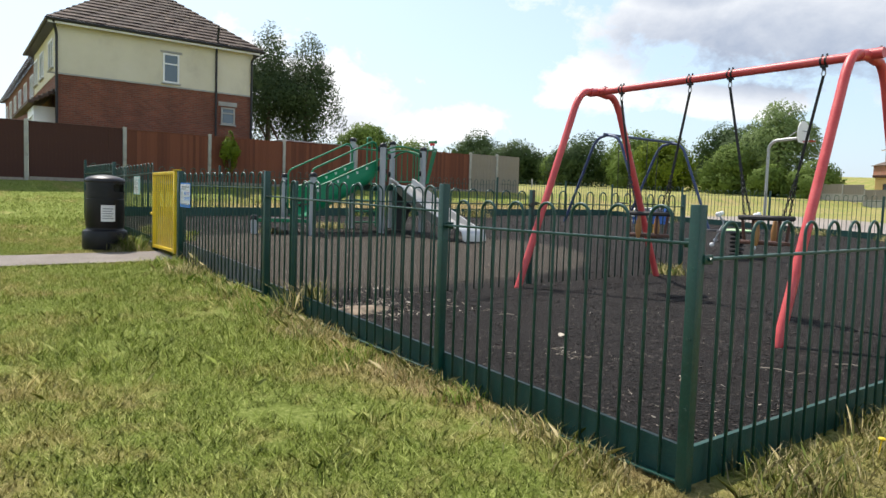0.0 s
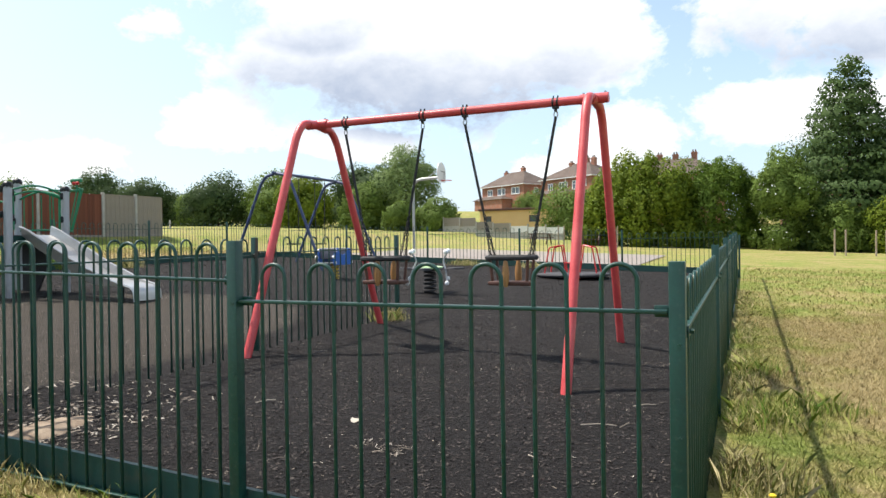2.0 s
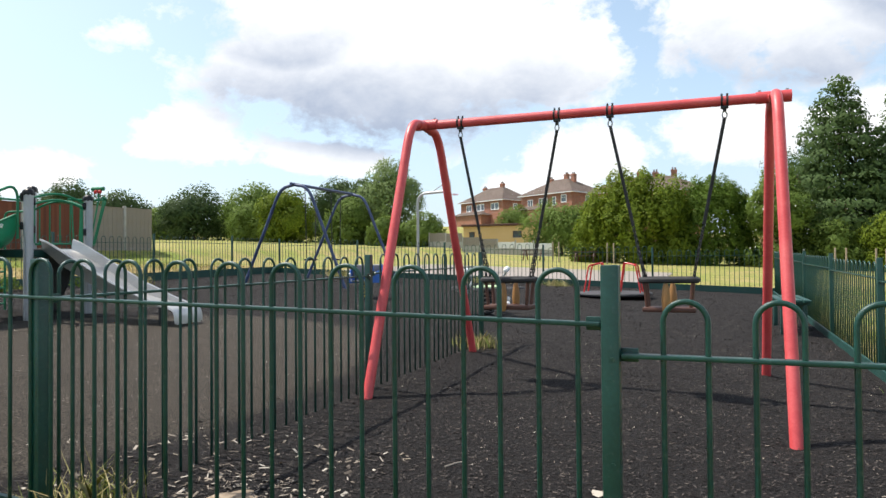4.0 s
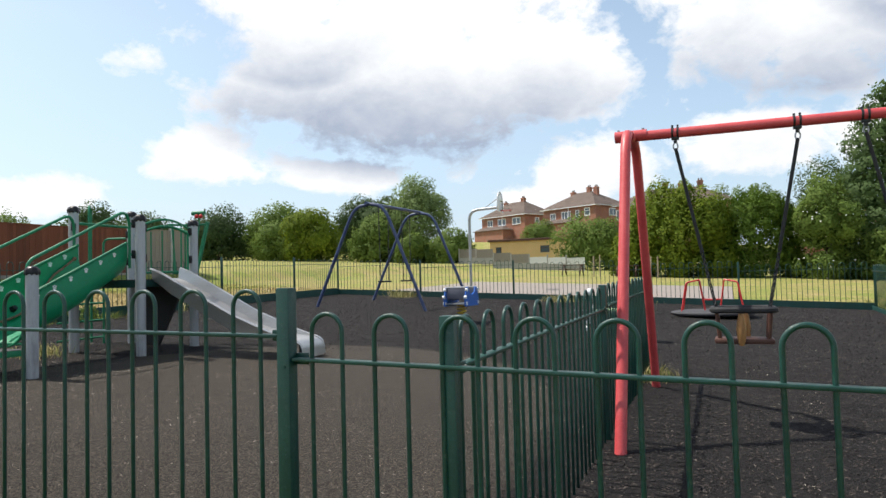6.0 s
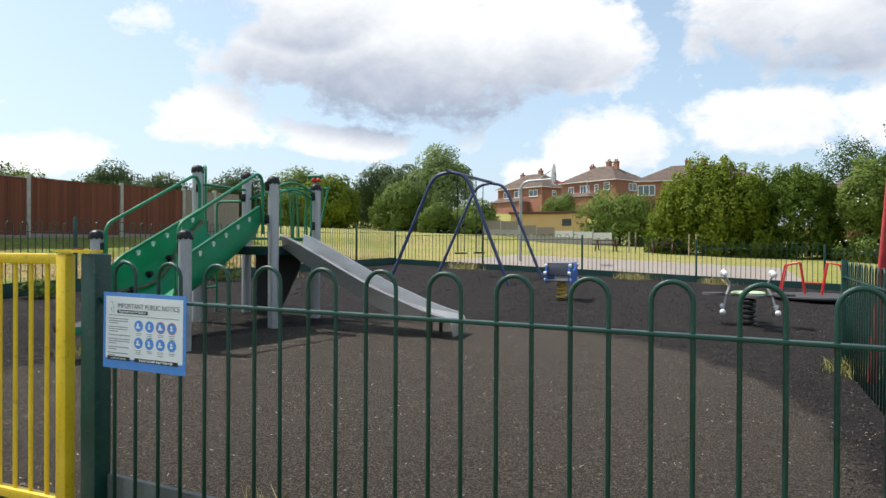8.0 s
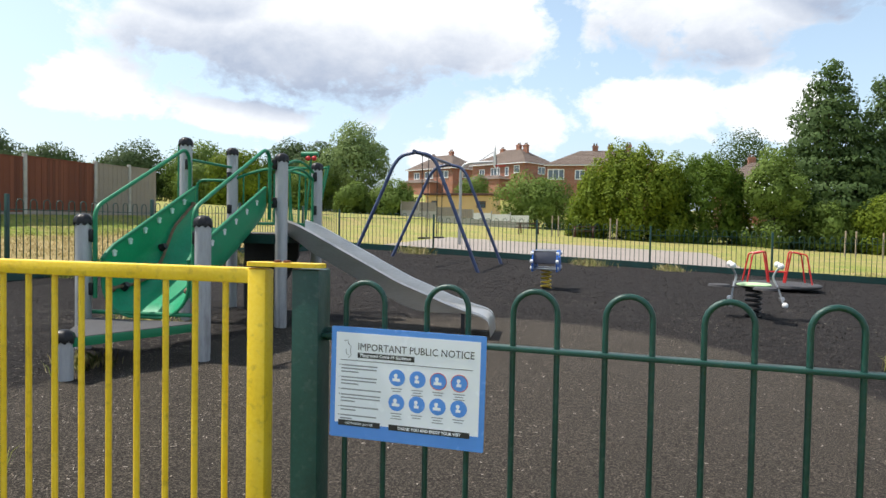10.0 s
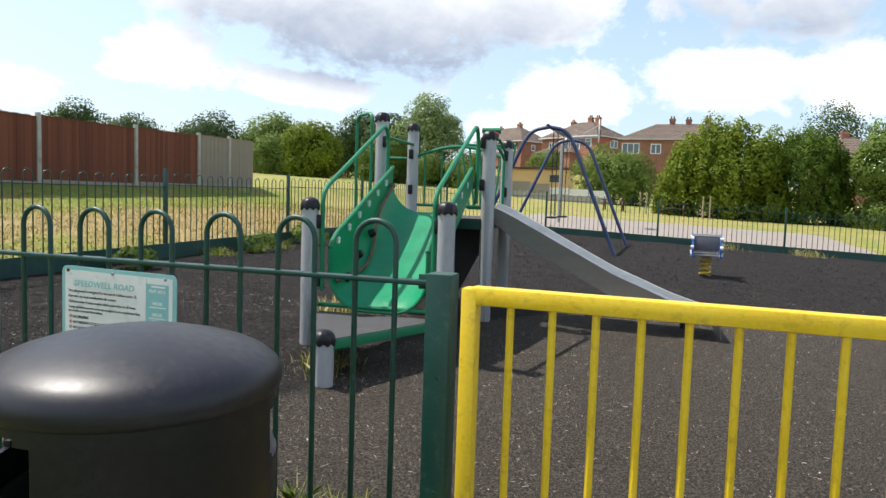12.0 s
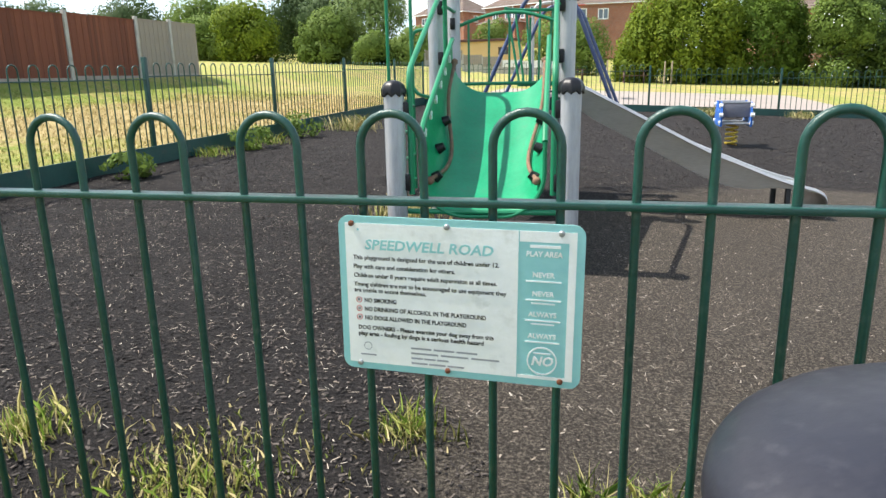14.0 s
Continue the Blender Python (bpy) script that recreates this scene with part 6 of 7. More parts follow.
def tree(name, x, y, top, width, mat, label, category, lobes=9, leaves=5200, size=0.22, clear=0.12, seed=1, shape="round", base=None, flowers=0):
    rng = np.random.default_rng(seed)
    zb = G(x, y) - 0.05 if base is None else base
    h = top - zb
    th = thing(name, pose(x, y, zb), label, category, "trees round the field" if category == "tree" else "hedges and shrubs")
    # trunk and limbs
    bm = bmesh.new()
    tube(bm, [(0, 0, -0.2), (0.03 * h * rng.normal() * 0.3, 0, h * 0.3), (0, 0.02 * h * rng.normal() * 0.3, h * 0.75)], 0.022 * h + 0.03, 8, True, 0.006 * h)
    part("trunk", bm, "bark", th)
    L = []
    if shape == "round":
        width *= 0.86
        for i in range(lobes):
            a = 2 * math.pi * i / lobes * 2.4 + rng.random()
            q = math.sqrt((i + 0.5) / lobes)
            zc = h * (clear + (1 - clear) * (0.72 - 0.42 * q + 0.22 * rng.random()))
            r = width * (0.24 + 0.08 * rng.random())
            L.append((0.62 * width / 2 * q * math.cos(a) * 1.1, 0.62 * width / 2 * q * math.sin(a), zc, r, r, r * (0.85 + 0.3 * rng.random())))
        if clear < 0.1:
            for i in range(7):
                a = 2 * math.pi * i / 7 + rng.random()
                r = width * (0.17 + 0.06 * rng.random())
                L.append((0.30 * width * math.cos(a), 0.30 * width * math.sin(a), min(r * 0.8, h * 0.2), r, r, r))
        L.append((0, 0, h * 0.80, width * 0.24, width * 0.24, h * 0.20))
        L.append((0, 0, h * (0.45 + clear * 0.4), width * 0.40, width * 0.40, h * (0.42 - clear * 0.3)))
    elif shape == "hedge":
        # a mound covered with upswept sprays, over a dense core
        for i in range(lobes * 28):
            a, q = 2 * math.pi * rng.random(), rng.random() ** 1.25
            ux, uz = math.cos(a), q
            ring = math.sqrt(1 - q ** 3.2)
            uy = math.sin(a)
            r = (0.055 + 0.04 * rng.random()) * width
            bulge = 0.86 + 0.16 * noise.noise((ux * 2.3 + seed, uy * 2.3, q * 2.6))
            L.append((ux * ring * (width / 2 - r * 0.8) * bulge, uy * ring * width * 0.34 * bulge, (0.03 + 0.87 * uz * (0.92 + 0.22 * noise.noise((ux * 3 + seed, uy * 2, 4)))) * h, r, r, r * (1.15 + 0.9 * rng.random())))
        L.append((0, 0, h * 0.42, width * 0.40, width * 0.27, h * 0.42))
    else:  # conifer: tiers of drooping boughs
        for i in range(lobes):
            s = (i + 0.5) / lobes
            zc = h * (0.06 + 0.90 * s)
            ring = width / 2 * (1 - s) ** 0.45 * (0.7 + 0.5 * rng.random())
            nb = max(2, round(7 * (1 - s)) + 1)
            for k in range(nb):
                a = 2 * math.pi * (k + rng.random() * 0.6) / nb
                L.append((ring * 0.58 * math.cos(a), ring * 0.58 * math.sin(a), zc - ring * 0.12, ring * 0.48 + 0.16, ring * 0.48 + 0.16, h / lobes * 0.75 + 0.12))
        L.append((0, 0, h * 0.5, width * 0.2, width * 0.2, h * 0.46))
    if shape != "hedge":
        for i in range(5):
            l = L[int(rng.integers(0, len(L)))]
            bm = bmesh.new()
            z0_ = h * (0.2 + 0.3 * rng.random())
            tube(bm, [(0, 0, z0_), (l[0] * 0.5, l[1] * 0.5, (z0_ + l[2]) / 2 + 0.2), (l[0], l[1], l[2])], 0.010 * h + 0.01, 6, True, 0.01)
            part("limb", bm, "bark", th)
    leaves, size = int(leaves * 2.8), size * 0.58
    c, nr, out = crown_points(L, leaves, rng)
    c[:, 2] = np.maximum(c[:, 2] * h / np.quantile(c[:, 2], 0.998), 0.05)
    v, f = leaf_quads(c, nr, size, rng)
    soup("crown", v, f, mat, "", "", parent=th, normals=np.repeat(out, 4, axis=0))
    if flowers:
        c, nr, out = crown_points(L, flowers, rng, 0.1)
        c[:, 2] = np.maximum(c[:, 2], 0.1)
        v, f = leaf_quads(c, nr, size * 0.5, rng, 0.9)
        soup("blossom", v, f, "sign_white", "", "", parent=th)
    return th


LB, LC = "broad leafy tree with rounded crown at the field edge", "dense green shrub at the field edge"
tree("tree", -65, 75, 12.0, 13, "leaf_dark", "dark broad oak tree at the far field edge", "tree", 10, 6000, 0.30, 0.08, 1)
tree("tree", -56, 78, 11.9, 13, "leaf_mid", LB, "tree", 10, 6000, 0.30, 0.06, 2)
tree("tree", -45, 68, 9.8, 9, "leaf_lime", "bright green young tree at the field edge", "tree", 9, 5200, 0.26, 0.04, 3)
tree("tree", -50, 70, 8.6, 9, "leaf_mid", LB, "tree", 8, 4600, 0.26, 0.04, 31)
tree("tree", -45, 81, 12.6, 10, "leaf_dark", "dark tall tree behind the shrubs", "tree", 9, 5600, 0.28, 0.05, 4)
tree("tree", -38.5, 76, 11.6, 9, "leaf_dark", "dark tall tree behind the shrubs", "tree", 9, 5600, 0.28, 0.05, 5)
tree("tree", -30, 66, 12.3, 9, "leaf_willow", "tall pale green willow with feathery crown", "tree", 11, 7500, 0.22, 0.05, 6)
tree("tree", -34, 64, 8.2, 7, "leaf_mid", LB, "tree", 8, 4600, 0.24, 0.03, 7)
tree("shrub", -24.4, 62, 5.9, 6.8, "leaf_mid", LC, "shrub", 8, 6000, 0.22, 0.02, 8)
tree("shrub", -27.5, 60, 5.6, 5, "leaf_mid", LC, "shrub", 7, 3600, 0.20, 0.02, 81)
tree("tree", -21.3, 86, 8.4, 6.4, "leaf_mid", "small round tree behind the yellow outbuilding", "tree", 7, 2600, 0.2, 0.25, 9)
tree("shrub", -10.3, 64.0, 6.9, 9.0, "leaf_mid", LC, "shrub", 8, 5600, 0.2, 0.02, 10)
tree("hedge", -1.6, 46.5, 7.0, 9.4, "leaf_lime", "large yellow-green conifer hedge at the field edge", "hedge", 6, 21000, 0.17, 0.02, 11, "hedge")
tree("hedge", 3.0, 48.0, 6.7, 7.6, "leaf_hedge", "large clipped dark green hedge at the field edge", "hedge", 6, 17000, 0.14, 0.02, 12, "hedge")
tree("shrub", 7.3, 46.0, 6.9, 5.2, "leaf_mid", "dark shrub dotted with white blossom", "shrub", 8, 7000, 0.16, 0.02, 13, "round", None, 260)
tree("conifer", 11.4, 50.5, 12.9, 11.0, "leaf_conifer", "tall dark conifer with drooping boughs", "tree", 15, 15000, 0.21, 0.02, 14, "conifer")
tree("conifer", 15.3, 52.0, 12.0, 9.0, "leaf_conifer", "tall dark conifer with drooping boughs", "tree", 15, 13000, 0.21, 0.02, 15, "conifer")
tree("conifer", 20.5, 52.0, 12.0, 8.5, "leaf_conifer", "tall dark conifer with drooping boughs", "tree", 13, 9000, 0.21, 0.02, 16, "conifer")
tree("shrub", 10.2, 45.5, 3.4, 4.4, "leaf_mid", LC, "shrub", 7, 3600, 0.15, 0.02, 17)
tree("shrub", 13.4, 44.8, 3.8, 4.8, "leaf_lime", "bright green low shrub below the conifers", "shrub", 7, 4200, 0.15, 0.02, 18)
tree("shrub", 16.6, 46.0, 6.9, 5.2, "leaf_gold", "golden yellow conifer shrub", "shrub", 8, 6500, 0.16, 0.02, 19)
tree("shrub", 20.5, 45.5, 4.2, 5, "leaf_mid", LC, "shrub", 7, 4000, 0.16, 0.02, 20)
tree("tree", 13.5, 97, 15.4, 11, "leaf_dark", "airy dark tree beyond the houses", "tree", 12, 1500, 0.26, 0.35, 21)
tree("tree", -79, 66, 12.6, 12, "leaf_dark", LB, "tree", 9, 5200, 0.3, 0.05, 22)
tree("tree", -70, 66, 10.6, 10, "leaf_dark", LB, "tree", 9, 4200, 0.3, 0.05, 23)
tree("tree", -86, 58, 11.0, 11, "leaf_mid", LB, "tree", 9, 4200, 0.3, 0.05, 24)
tree("tree", -64, 38, 10.0, 8, "leaf_mid", LB, "tree", 8, 3600, 0.26, 0.05, 25)
tree("tree", -52, 30, 8.2, 6, "leaf_mid", LB, "tree", 8, 3200, 0.24, 0.05, 26)
tree("tree", -32.5, 12.9, 10.8, 5.4, "leaf_poplar", "tall dark poplar-like tree behind the garden fence", "tree", 20, 9500, 0.12, 0.04, 27)
tree("tree", -33.0, 15.6, 10.9, 5.0, "leaf_poplar", "tall dark poplar-like tree behind the garden fence", "tree", 18, 8000, 0.12, 0.04, 28)
tree("shrub", -20.35, 6.55, 3.5, 0.9, "leaf_lime", "green climber growing up the timber fence", "shrub", 7, 1600, 0.07, 0.3, 29)
random.seed(9)
for i in range(8):
    x = -100 + 7.0 * i
    tree("tree", x, 96 + random.uniform(-4, 4), 10.5 + random.uniform(-1.2, 1.6) + (0 if x < -30 else -1.5), 10, "leaf_dark" if i % 2 else "leaf_mid", "dense trees closing off the far field", "tree", 8, 2400, 0.42, 0.02, 40 + i)

# sapling stakes and a park bench by the far hedge
for x, y in ((9.2, 38.2), (9.7, 38.2), (11.1, 38.6), (11.55, 38.6), (-6.6, 43.0), (-6.2, 43.0), (-2.9, 42.0), (-2.5, 42.0)):
    bm = bmesh.new()
    tube(bm, [(x, y, G(x, y) - 0.1), (x + 0.01, y, G(x, y) + 1.35)], 0.045, 8)
    tagged(part("tree_stake", bm, "stake"), "short weathered wooden tree stake in the grass", "stake", "tree stakes")
for x, y in ((-8.4, 45.0), (-4.6, 44.0)):
    pb = thing("picnic_bench", pose(x, y, G(x, y)), "dark timber picnic bench on the grass", "bench", "picnic benches")
    for lo, hi in (((-0.8, -0.3, 0.70), (0.8, 0.3, 0.75)), ((-0.8, -0.75, 0.42), (0.8, -0.5, 0.47)), ((-0.8, 0.5, 0.42), (0.8, 0.75, 0.47))):
        bm = bmesh.new()
        box(bm, lo, hi)
        part("plank", bm, "brown_paint", pb, "", False)
    for s in (-0.6, 0.6):
        bm = bmesh.new()
        tube(bm, [(s, -0.7, 0), (s, -0.2, 0.72)], 0.05, 6)
        tube(bm, [(s, 0.7, 0), (s, 0.2, 0.72)], 0.05, 6)
        part("leg", bm, "brown_paint", pb)


# ---- grass, weeds and rubber shreds ----
def blades(name, pts, height, width, mat, label, category, seed, lean=0.5, kind="stuff", parent=None, slim=False):
    rng = np.random.default_rng(seed)
    n = len(pts)
    a = rng.uniform(0, 2 * math.pi, n)
    h = height * rng.uniform(0.5, 1.4, n)
    w = width * rng.uniform(0.6, 1.4, n)
    dr = rng.uniform(0, 2 * math.pi, n)
    ln = h * lean * rng.uniform(0.2, 1.6, n)
    base = np.array(pts)
    d = np.stack([np.cos(a) * w, np.sin(a) * w, np.zeros(n)], 1)
    tip = base + np.stack([np.cos(dr) * ln, np.sin(dr) * ln, h], 1)
    # blades in a sward shade together, each leaning a little its own way
    up = np.stack([np.cos(dr) * 0.45, np.sin(dr) * 0.45, np.ones(n)], 1)
    up /= np.linalg.norm(up, axis=1, keepdims=True)
    if slim:
        v = np.stack([base - d, base + d, tip], 1).reshape(-1, 3)
        return soup(name, v, np.arange(n * 3).reshape(n, 3), mat, label, category, kind, parent, np.repeat(up, 3, axis=0))
    mid = base + np.stack([np.cos(dr) * ln * 0.3, np.sin(dr) * ln * 0.3, h * 0.6], 1)
    v = np.stack([base - d, base + d, mid + d * 0.75, tip, mid - d * 0.75], 1).reshape(-1, 3)
    return soup(name, v, np.arange(n * 5).reshape(n, 5), mat, label, category, kind, parent, np.repeat(up, 5, axis=0))


def scatter(n, x0, x1, y0, y1, seed, keep=None, zf=G):
    rng = np.random.default_rng(seed)
    p = np.stack([rng.uniform(x0, x1, n), rng.uniform(y0, y1, n)], 1)
    return [(x, y, zf(x, y)) for x, y in p if keep is None or keep(x, y)]


def on_lawn(x, y):
    return not (-4.14 + 0.10 * noise.noise((y * 2.3, 1, 5)) < x < -3.14 + 0.10 * noise.noise((y * 2.3, 4, 5))) and not ((x + 4.8) ** 2 + (y + 0.64) ** 2 < 0.12)


def patchy(x, y):
    return noise.noise((x * 1.1, y * 1.1, 7)) + 0.6 * noise.noise((x * 6, y * 6, 2)) > -0.40


def thinning(x, y):
    """The blades thin out away from the walk, so that no edge shows."""
    e = min((x + 8.5) / 3.0, (9.6 - x) / 3.0, (y + 5.6) / 2.6, (12.5 - y) / 4.0)
    return (noise.noise((x * 57, y * 57, 3)) * 0.5 + 0.5 + 0.25 * noise.noise((x * 1.3, y * 1.3, 8))) < e


near = scatter(520000, -8.5, 9.6, -5.6, -0.03, 1, lambda x, y: on_lawn(x, y) and patchy(x, y) and thinning(x, y))
near += scatter(165000, 4.86, 9.6, -0.03, 12.5, 2, lambda x, y: patchy(x, y) and thinning(x, y))
blades("grass_blades", near, 0.034, 0.0032, "turf_blade", "short mown grass blades with dry straw", "grass", 3, 1.1, slim=True)


def far_thin(x, y):
    """Rough grass that fades out towards all its edges."""
    e = min((x + 20.4) / 1.2, (y + 12) / 6.0, (24 - y) / 6.0)
    return noise.noise((x * 41, y * 41, 3)) * 0.5 + 0.5 < e and patchy(x, y)


far_pts = scatter(95000, -20.4, LEFT - 0.08, -12, 24, 4, far_thin) + scatter(30000, LEFT - 0.08, -5.5, -9, -0.05, 5, lambda x, y: noise.noise((x * 41, y * 41, 3)) * 0.5 + 0.5 < min((-5.5 - x) / 3, (y + 9) / 4)) + scatter(30000, 4.9, 16, 8, 26, 6, lambda x, y: noise.noise((x * 41, y * 41, 3)) * 0.5 + 0.5 < min((y - 8) / 4, (16 - x) / 4, (26 - y) / 6))
blades("rough_grass", far_pts, 0.045, 0.007, "turf_blade", "short rough grass outside the playground", "grass", 7, 0.8)
edge = []
rng_e = np.random.default_rng(8)
for k in range(9000):
    x = rng_e.uniform(-9.5, 4.7)
    if -4.45 < x < -2.9:
        continue
    edge.append((x, -0.03 - abs(rng_e.normal()) * 0.13, 0))
for k in range(6500):
    edge.append((RIGHT + 0.06 + abs(rng_e.normal()) * 0.15, rng_e.uniform(-0.1, 13), 0))
edge = [(x, y, G(x, y)) for x, y, _ in edge if noise.noise((x * 1.6, y * 1.6, 4)) > -0.12]
blades("edge_grass", edge, 0.075, 0.0026, "straw", "longer dry grass and weeds along the fence foot", "grass", 9, 0.9)

lawn_tufts = []
rng_t = np.random.default_rng(31)
for k in range(900):
    x, y = rng_t.uniform(-7.5, 8.8), rng_t.uniform(-4.8, -0.15)
    if not on_lawn(x, y) or noise.noise((x * 0.8, y * 0.8, 12)) < -0.05:
        continue
    for q in rng_t.normal(size=(int(rng_t.integers(18, 60)), 2)) * rng_t.uniform(0.03, 0.10):
        lawn_tufts.append((x + q[0], y + q[1], G(x, y)))
blades("grass_tufts", lawn_tufts, 0.065, 0.0032, "turf_blade", "uneven longer tufts in the mown grass", "grass", 32, 0.9)

SHRED = lambda x, y: mulch_z(x, y) + 0.006
rng_c = np.random.default_rng(11)


def shreds(name, n, x0, x1, y0, y1, length, width, mat, label, seed, keep=None):
    rng = np.random.default_rng(seed)
    p = np.stack([rng.uniform(x0, x1, n), rng.uniform(y0, y1, n)], 1)
    if keep is not None:
        p = np.array([q for q in p if keep(q[0], q[1])])
    c = np.array([(x, y, SHRED(x, y) + 0.016 * noise.noise((x * 2.1, y * 2.1, 3)) + 0.0064 * noise.noise((x * 9, y * 9, 5))) for x, y in p])
    m = len(c)
    a = rng.uniform(0, 2 * math.pi, m)
    tl = rng.normal(size=m) * 0.22
    d = np.stack([np.cos(a) * np.cos(tl), np.sin(a) * np.cos(tl), np.sin(tl)], 1) * (length * rng.uniform(0.4, 1.5, m))[:, None]
    s = np.stack([-np.sin(a), np.cos(a), rng.normal(size=m) * 0.24], 1) * (width * rng.uniform(0.5, 1.5, m))[:, None]
    v = np.stack([c - d - s, c + d - s, c + d + s, c - d + s], 1).reshape(-1, 3)
    return soup(name, v, np.arange(m * 4).reshape(m, 4), mat, label, "rubber mulch")


def unworn(x, y):
    return ((x + 2.9) / 3.2) ** 2 + ((y - 2.4) / 4.5) ** 2 > 0.9 + 0.25 * noise.noise((x * 2, y * 2, 1))


shreds("rubber_shreds", 150000, LEFT + 0.1, RIGHT - 0.1, 0.06, 7.5, 0.0085, 0.0034, "chip", "loose black rubber shreds", 12, unworn)
shreds("rubber_shreds", 60000, LEFT + 0.1, RIGHT - 0.1, 7.5, 17.6, 0.012, 0.005, "chip", "loose black rubber shreds", 13)
shreds("wood_bits", 13000, LEFT + 0.1, RIGHT - 0.1, 0.06, 10, 0.010, 0.0018, "wood_chip", "pale wood chips and litter in the mulch", 14, lambda x, y: noise.noise((x * 1.3, y * 1.3, 9)) > 0.08)
shreds("wood_bits", 12000, -10.0, -4.4, 0.06, 4.5, 0.011, 0.0011, "wood_chip", "pale straw in the mulch", 15, lambda x, y: noise.noise((x * 1.7, y * 1.7, 5)) + 0.4 * noise.noise((x * 7, y * 7, 6)) > -0.10)
shreds("wood_bits", 3600, -6, 0.2, 0.06, 6.5, 0.007, 0.0024, "wood_chip", "pale crumbs on the trodden mulch", 17, lambda x, y: not unworn(x, y))
shreds("wood_bits", 260, 0.1, 1.6, 0.2, 1.6, 0.02, 0.006, "wood_chip", "pale straw in the mulch", 16)


def tuft(x, y, r, n, h, mat, seed, inside=True, label="tuft of grass and weeds growing through the mulch"):
    rng = np.random.default_rng(seed)
    p = rng.normal(size=(n, 2)) * r * 0.5 + (x, y)
    zf = mulch_z if inside else G
    return blades("weed_tuft", [(a, b, zf(a, b)) for a, b in p], h, 0.0035, mat, label, "weeds", seed, 0.7)


for i, (x, y, r, n, h, mat) in enumerate(((-6.4, 0.42, 0.22, 380, 0.050, "blade"), (-6.4, 0.40, 0.46, 900, 0.035, "straw"), (-5.0, 0.7, 0.08, 60, 0.09, "blade"), (-7.1, 0.56, 0.18, 160, 0.06, "straw"), (-5.84, 0.92, 0.10, 120, 0.08, "blade"), (-7.12, 0.55, 0.12, 120, 0.08, "blade"), (-5.85, 0.9, 0.16, 140, 0.05, "straw"), (-5.2, 0.62, 0.07, 90, 0.11, "blade"), (0.62, 5.6, 0.22, 420, 0.12, "straw"),
                                          (-10.35, 6.8, 0.25, 160, 0.11, "blade"), (-10.35, 8.3, 0.3, 200, 0.12, "blade"), (-9.9, 10.6, 0.4, 460, 0.22, "straw"), (-8.0, 17.3, 0.5, 420, 0.2, "straw"), (-3.0, 17.3, 0.5, 420, 0.18, "straw"),
                                          (-0.9, 17.3, 0.4, 320, 0.15, "straw"), (0.75, 0.12, 0.2, 240, 0.2, "straw"), (-2.3, 0.15, 0.2, 160, 0.16, "straw"), (-6.9, 4.2, 0.3, 380, 0.12, "straw"), (-6.1, 2.5, 0.2, 220, 0.09, "straw"))):
    tuft(x, y, r, n, h, mat, 100 + i)
for i, (x, y, s) in enumerate(((-10.25, 7.6, 0.32), (-10.25, 9.2, 0.36), (-10.2, 5.0, 0.26))):
    rng = np.random.default_rng(200 + i)
    z = mulch_z(x, y)
    c, nr, _ = crown_points([(0, 0, s * 0.5, s, s, s * 0.6)], 420, rng)
    v, f = leaf_quads(c + np.array([x, y, z]), nr, 0.035, rng)
    soup("weed_bush", v, f, "leaf_mid", "low leafy weed growing beside the edging board", "weeds")
# longer green tufts against the outside of the fence
for i, (x, y, r, n, h, mat) in enumerate(((0.35, -0.22, 0.30, 500, 0.10, "blade"), (-0.35, -0.18, 0.28, 420, 0.11, "blade"), (1.5, -0.20, 0.28, 420, 0.08, "straw"), (2.3, -0.25, 0.25, 360, 0.08, "blade"), (3.35, -0.16, 0.14, 160, 0.09, "blade"), (-4.42, -0.30, 0.16, 320, 0.20, "blade"), (-4.36, -0.42, 0.22, 260, 0.12, "straw"), (-2.75, -0.16, 0.30, 420, 0.10, "blade"), (-1.9, -0.16, 0.34, 420, 0.11, "straw"), (-1.2, -0.2, 0.3, 360, 0.10, "blade"),
                                          (5.0, 1.6, 0.30, 420, 0.11, "straw"), (5.05, 2.9, 0.30, 380, 0.12, "blade"), (5.4, 3.4, 0.25, 320, 0.10, "blade"), (5.0, 0.5, 0.25, 320, 0.10, "straw"), (5.0, 4.6, 0.30, 320, 0.12, "blade"))):
    tuft(x, y, r, n, h, mat, 300 + i, False, "longer tuft of green grass against the fence foot")
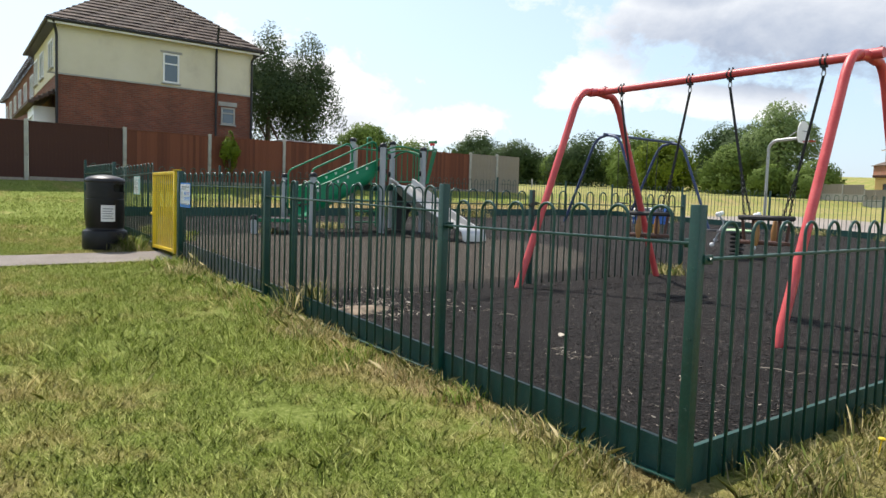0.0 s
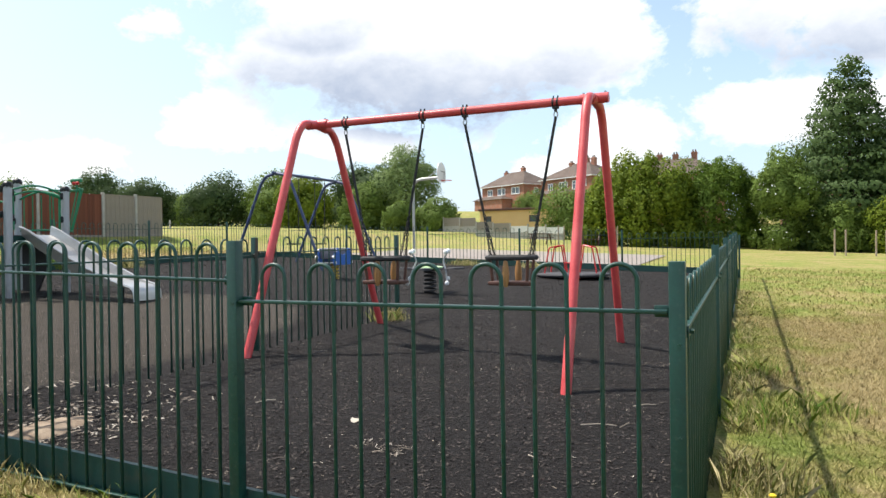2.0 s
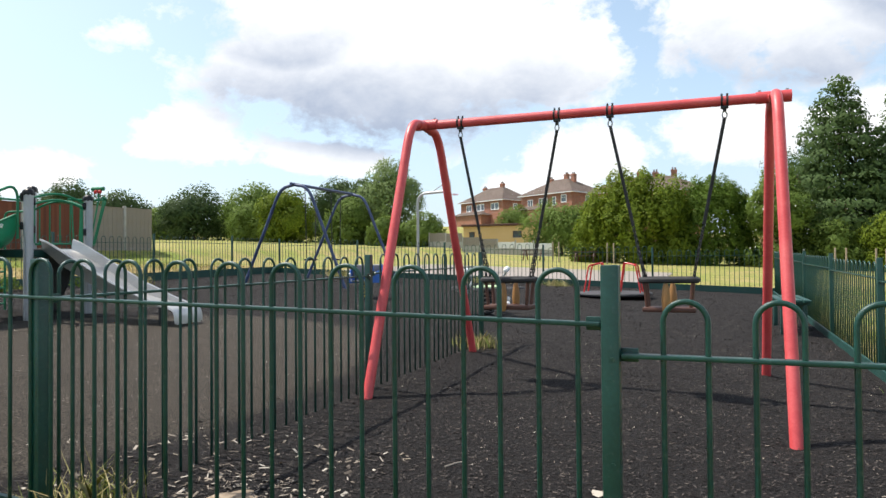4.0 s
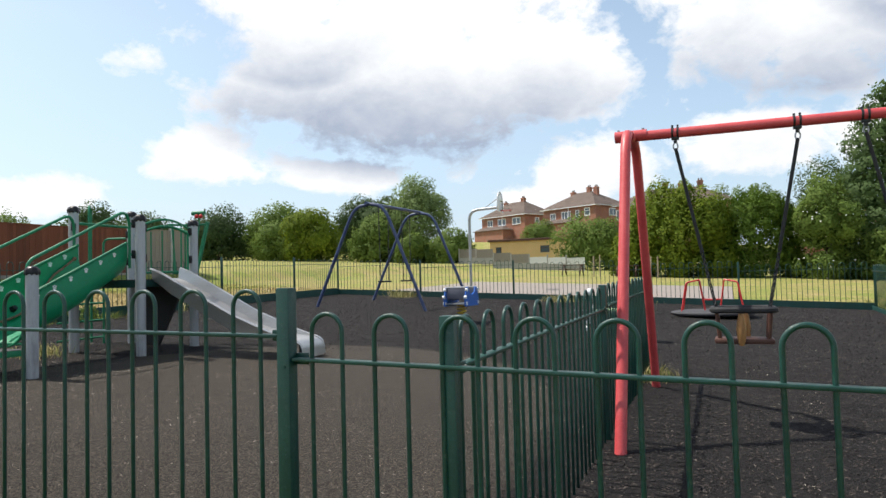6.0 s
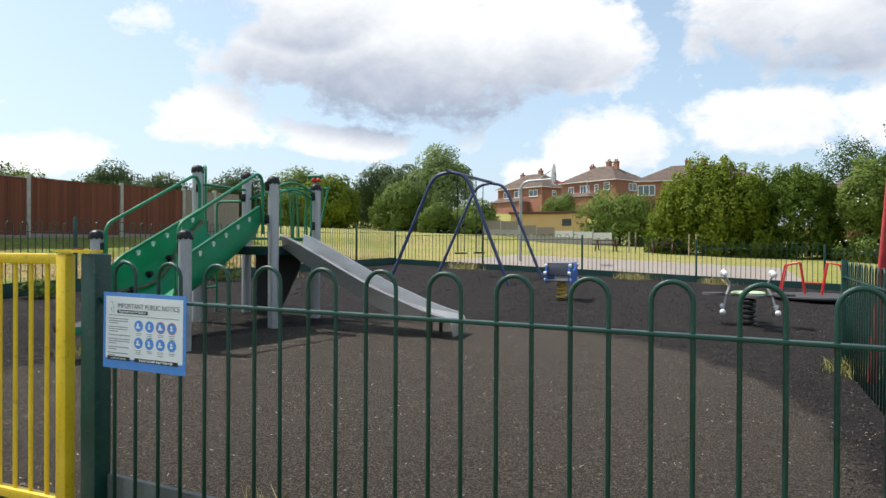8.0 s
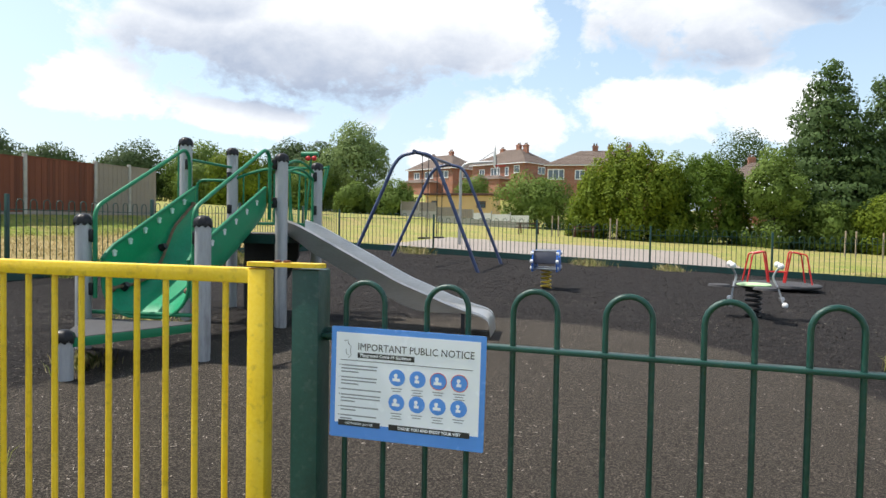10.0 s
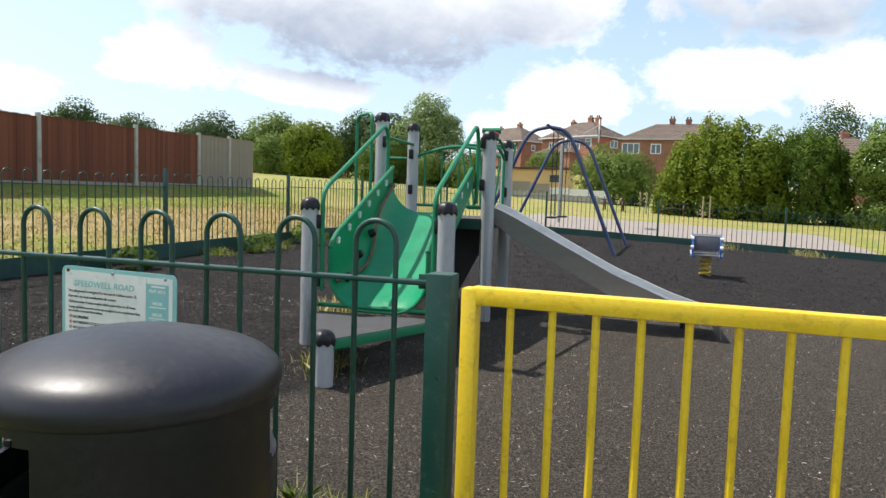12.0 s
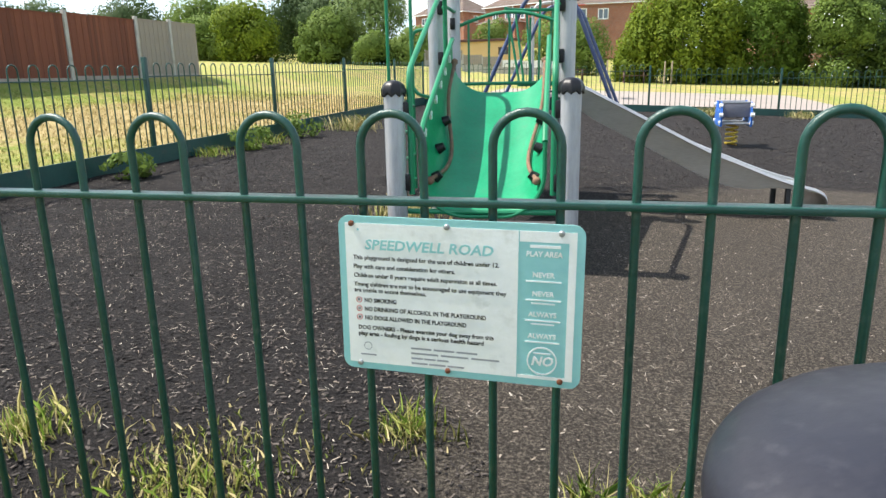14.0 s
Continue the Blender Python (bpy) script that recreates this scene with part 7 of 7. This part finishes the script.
# sandy patch, twigs and a dry leaf lying on the mulch
rng = np.random.default_rng(77)
bm = bmesh.new()
rim = [bm.verts.new((1.10 + (0.15 + 0.05 * rng.random()) * math.cos(a), 0.46 + (0.34 + 0.08 * rng.random()) * math.sin(a), mulch_z(1.1, 0.46) - 0.012)) for a in np.linspace(0, 2 * math.pi, 19)[:-1]]
mid = [bm.verts.new((1.10 + (v.co.x - 1.10) * 0.55, 0.46 + (v.co.y - 0.46) * 0.55, mulch_z(1.1, 0.46) + 0.022 + 0.010 * rng.random())) for v in rim]
for i in range(18):
    bm.faces.new((rim[i], rim[(i + 1) % 18], mid[(i + 1) % 18], mid[i]))
bm.faces.new(mid)
tagged(part("sand_patch", bm, "sand"), "small heap of pale sandy soil on the mulch", "soil")
shreds("wood_bits", 420, 0.75, 1.5, 0.05, 0.95, 0.014, 0.004, "wood_chip", "pale straw and bark round the sandy patch", 78)
shreds("wood_bits", 60, 2.92, 3.22, 0.95, 1.13, 0.022, 0.002, "wood_chip", "pale dry grass on the mulch", 79)
for x, y, a, l in ((4.10, 1.98, 0.2, 0.22), (4.25, 2.05, 1.2, 0.12), (4.30, 2.6, 0.5, 0.16), (3.9, 1.2, 2.2, 0.12), (1.9, 1.5, 0.9, 0.14)):
    bm = bmesh.new()
    z = mulch_z(x, y) + 0.018
    dx_, dy_ = math.cos(a) * l / 2, math.sin(a) * l / 2
    tube(bm, [(x - dx_, y - dy_, z), (x + 0.012, y, z + 0.012), (x + dx_, y + dy_, z + 0.004)], 0.004, 6)
    tagged(part("twig", bm, "wood_chip"), "thin pale twig lying on the black mulch", "twig", "twigs on the mulch")
bm = bmesh.new()
z = mulch_z(2.69, 1.4) + 0.02
leaf_v = [bm.verts.new((2.69 + 0.042 * math.cos(a) * (1 + 0.25 * math.cos(3 * a)), 1.40 + 0.032 * math.sin(a), z + 0.012 * math.cos(2 * a))) for a in np.linspace(0, 2 * math.pi, 13)[:-1]]
bm.faces.new(leaf_v)
thicken(bm, 0.002)
tagged(part("dry_leaf", bm, "wood_chip"), "curled pale dry leaf on the mulch", "leaf")
# dandelion
bm = bmesh.new()
tube(bm, [(5.05, 1.2, G(5.05, 1.2)), (5.06, 1.2, G(5.05, 1.2) + 0.09)], 0.003, 5)
bmesh.ops.create_uvsphere(bm, u_segments=8, v_segments=5, radius=0.018, matrix=Matrix.Translation((5.06, 1.2, G(5.05, 1.2) + 0.095)) @ Matrix.Diagonal((1, 1, 0.5, 1)))
tagged(part("dandelion", bm, "yellow_paint"), "single yellow dandelion flower by the fence", "flower")
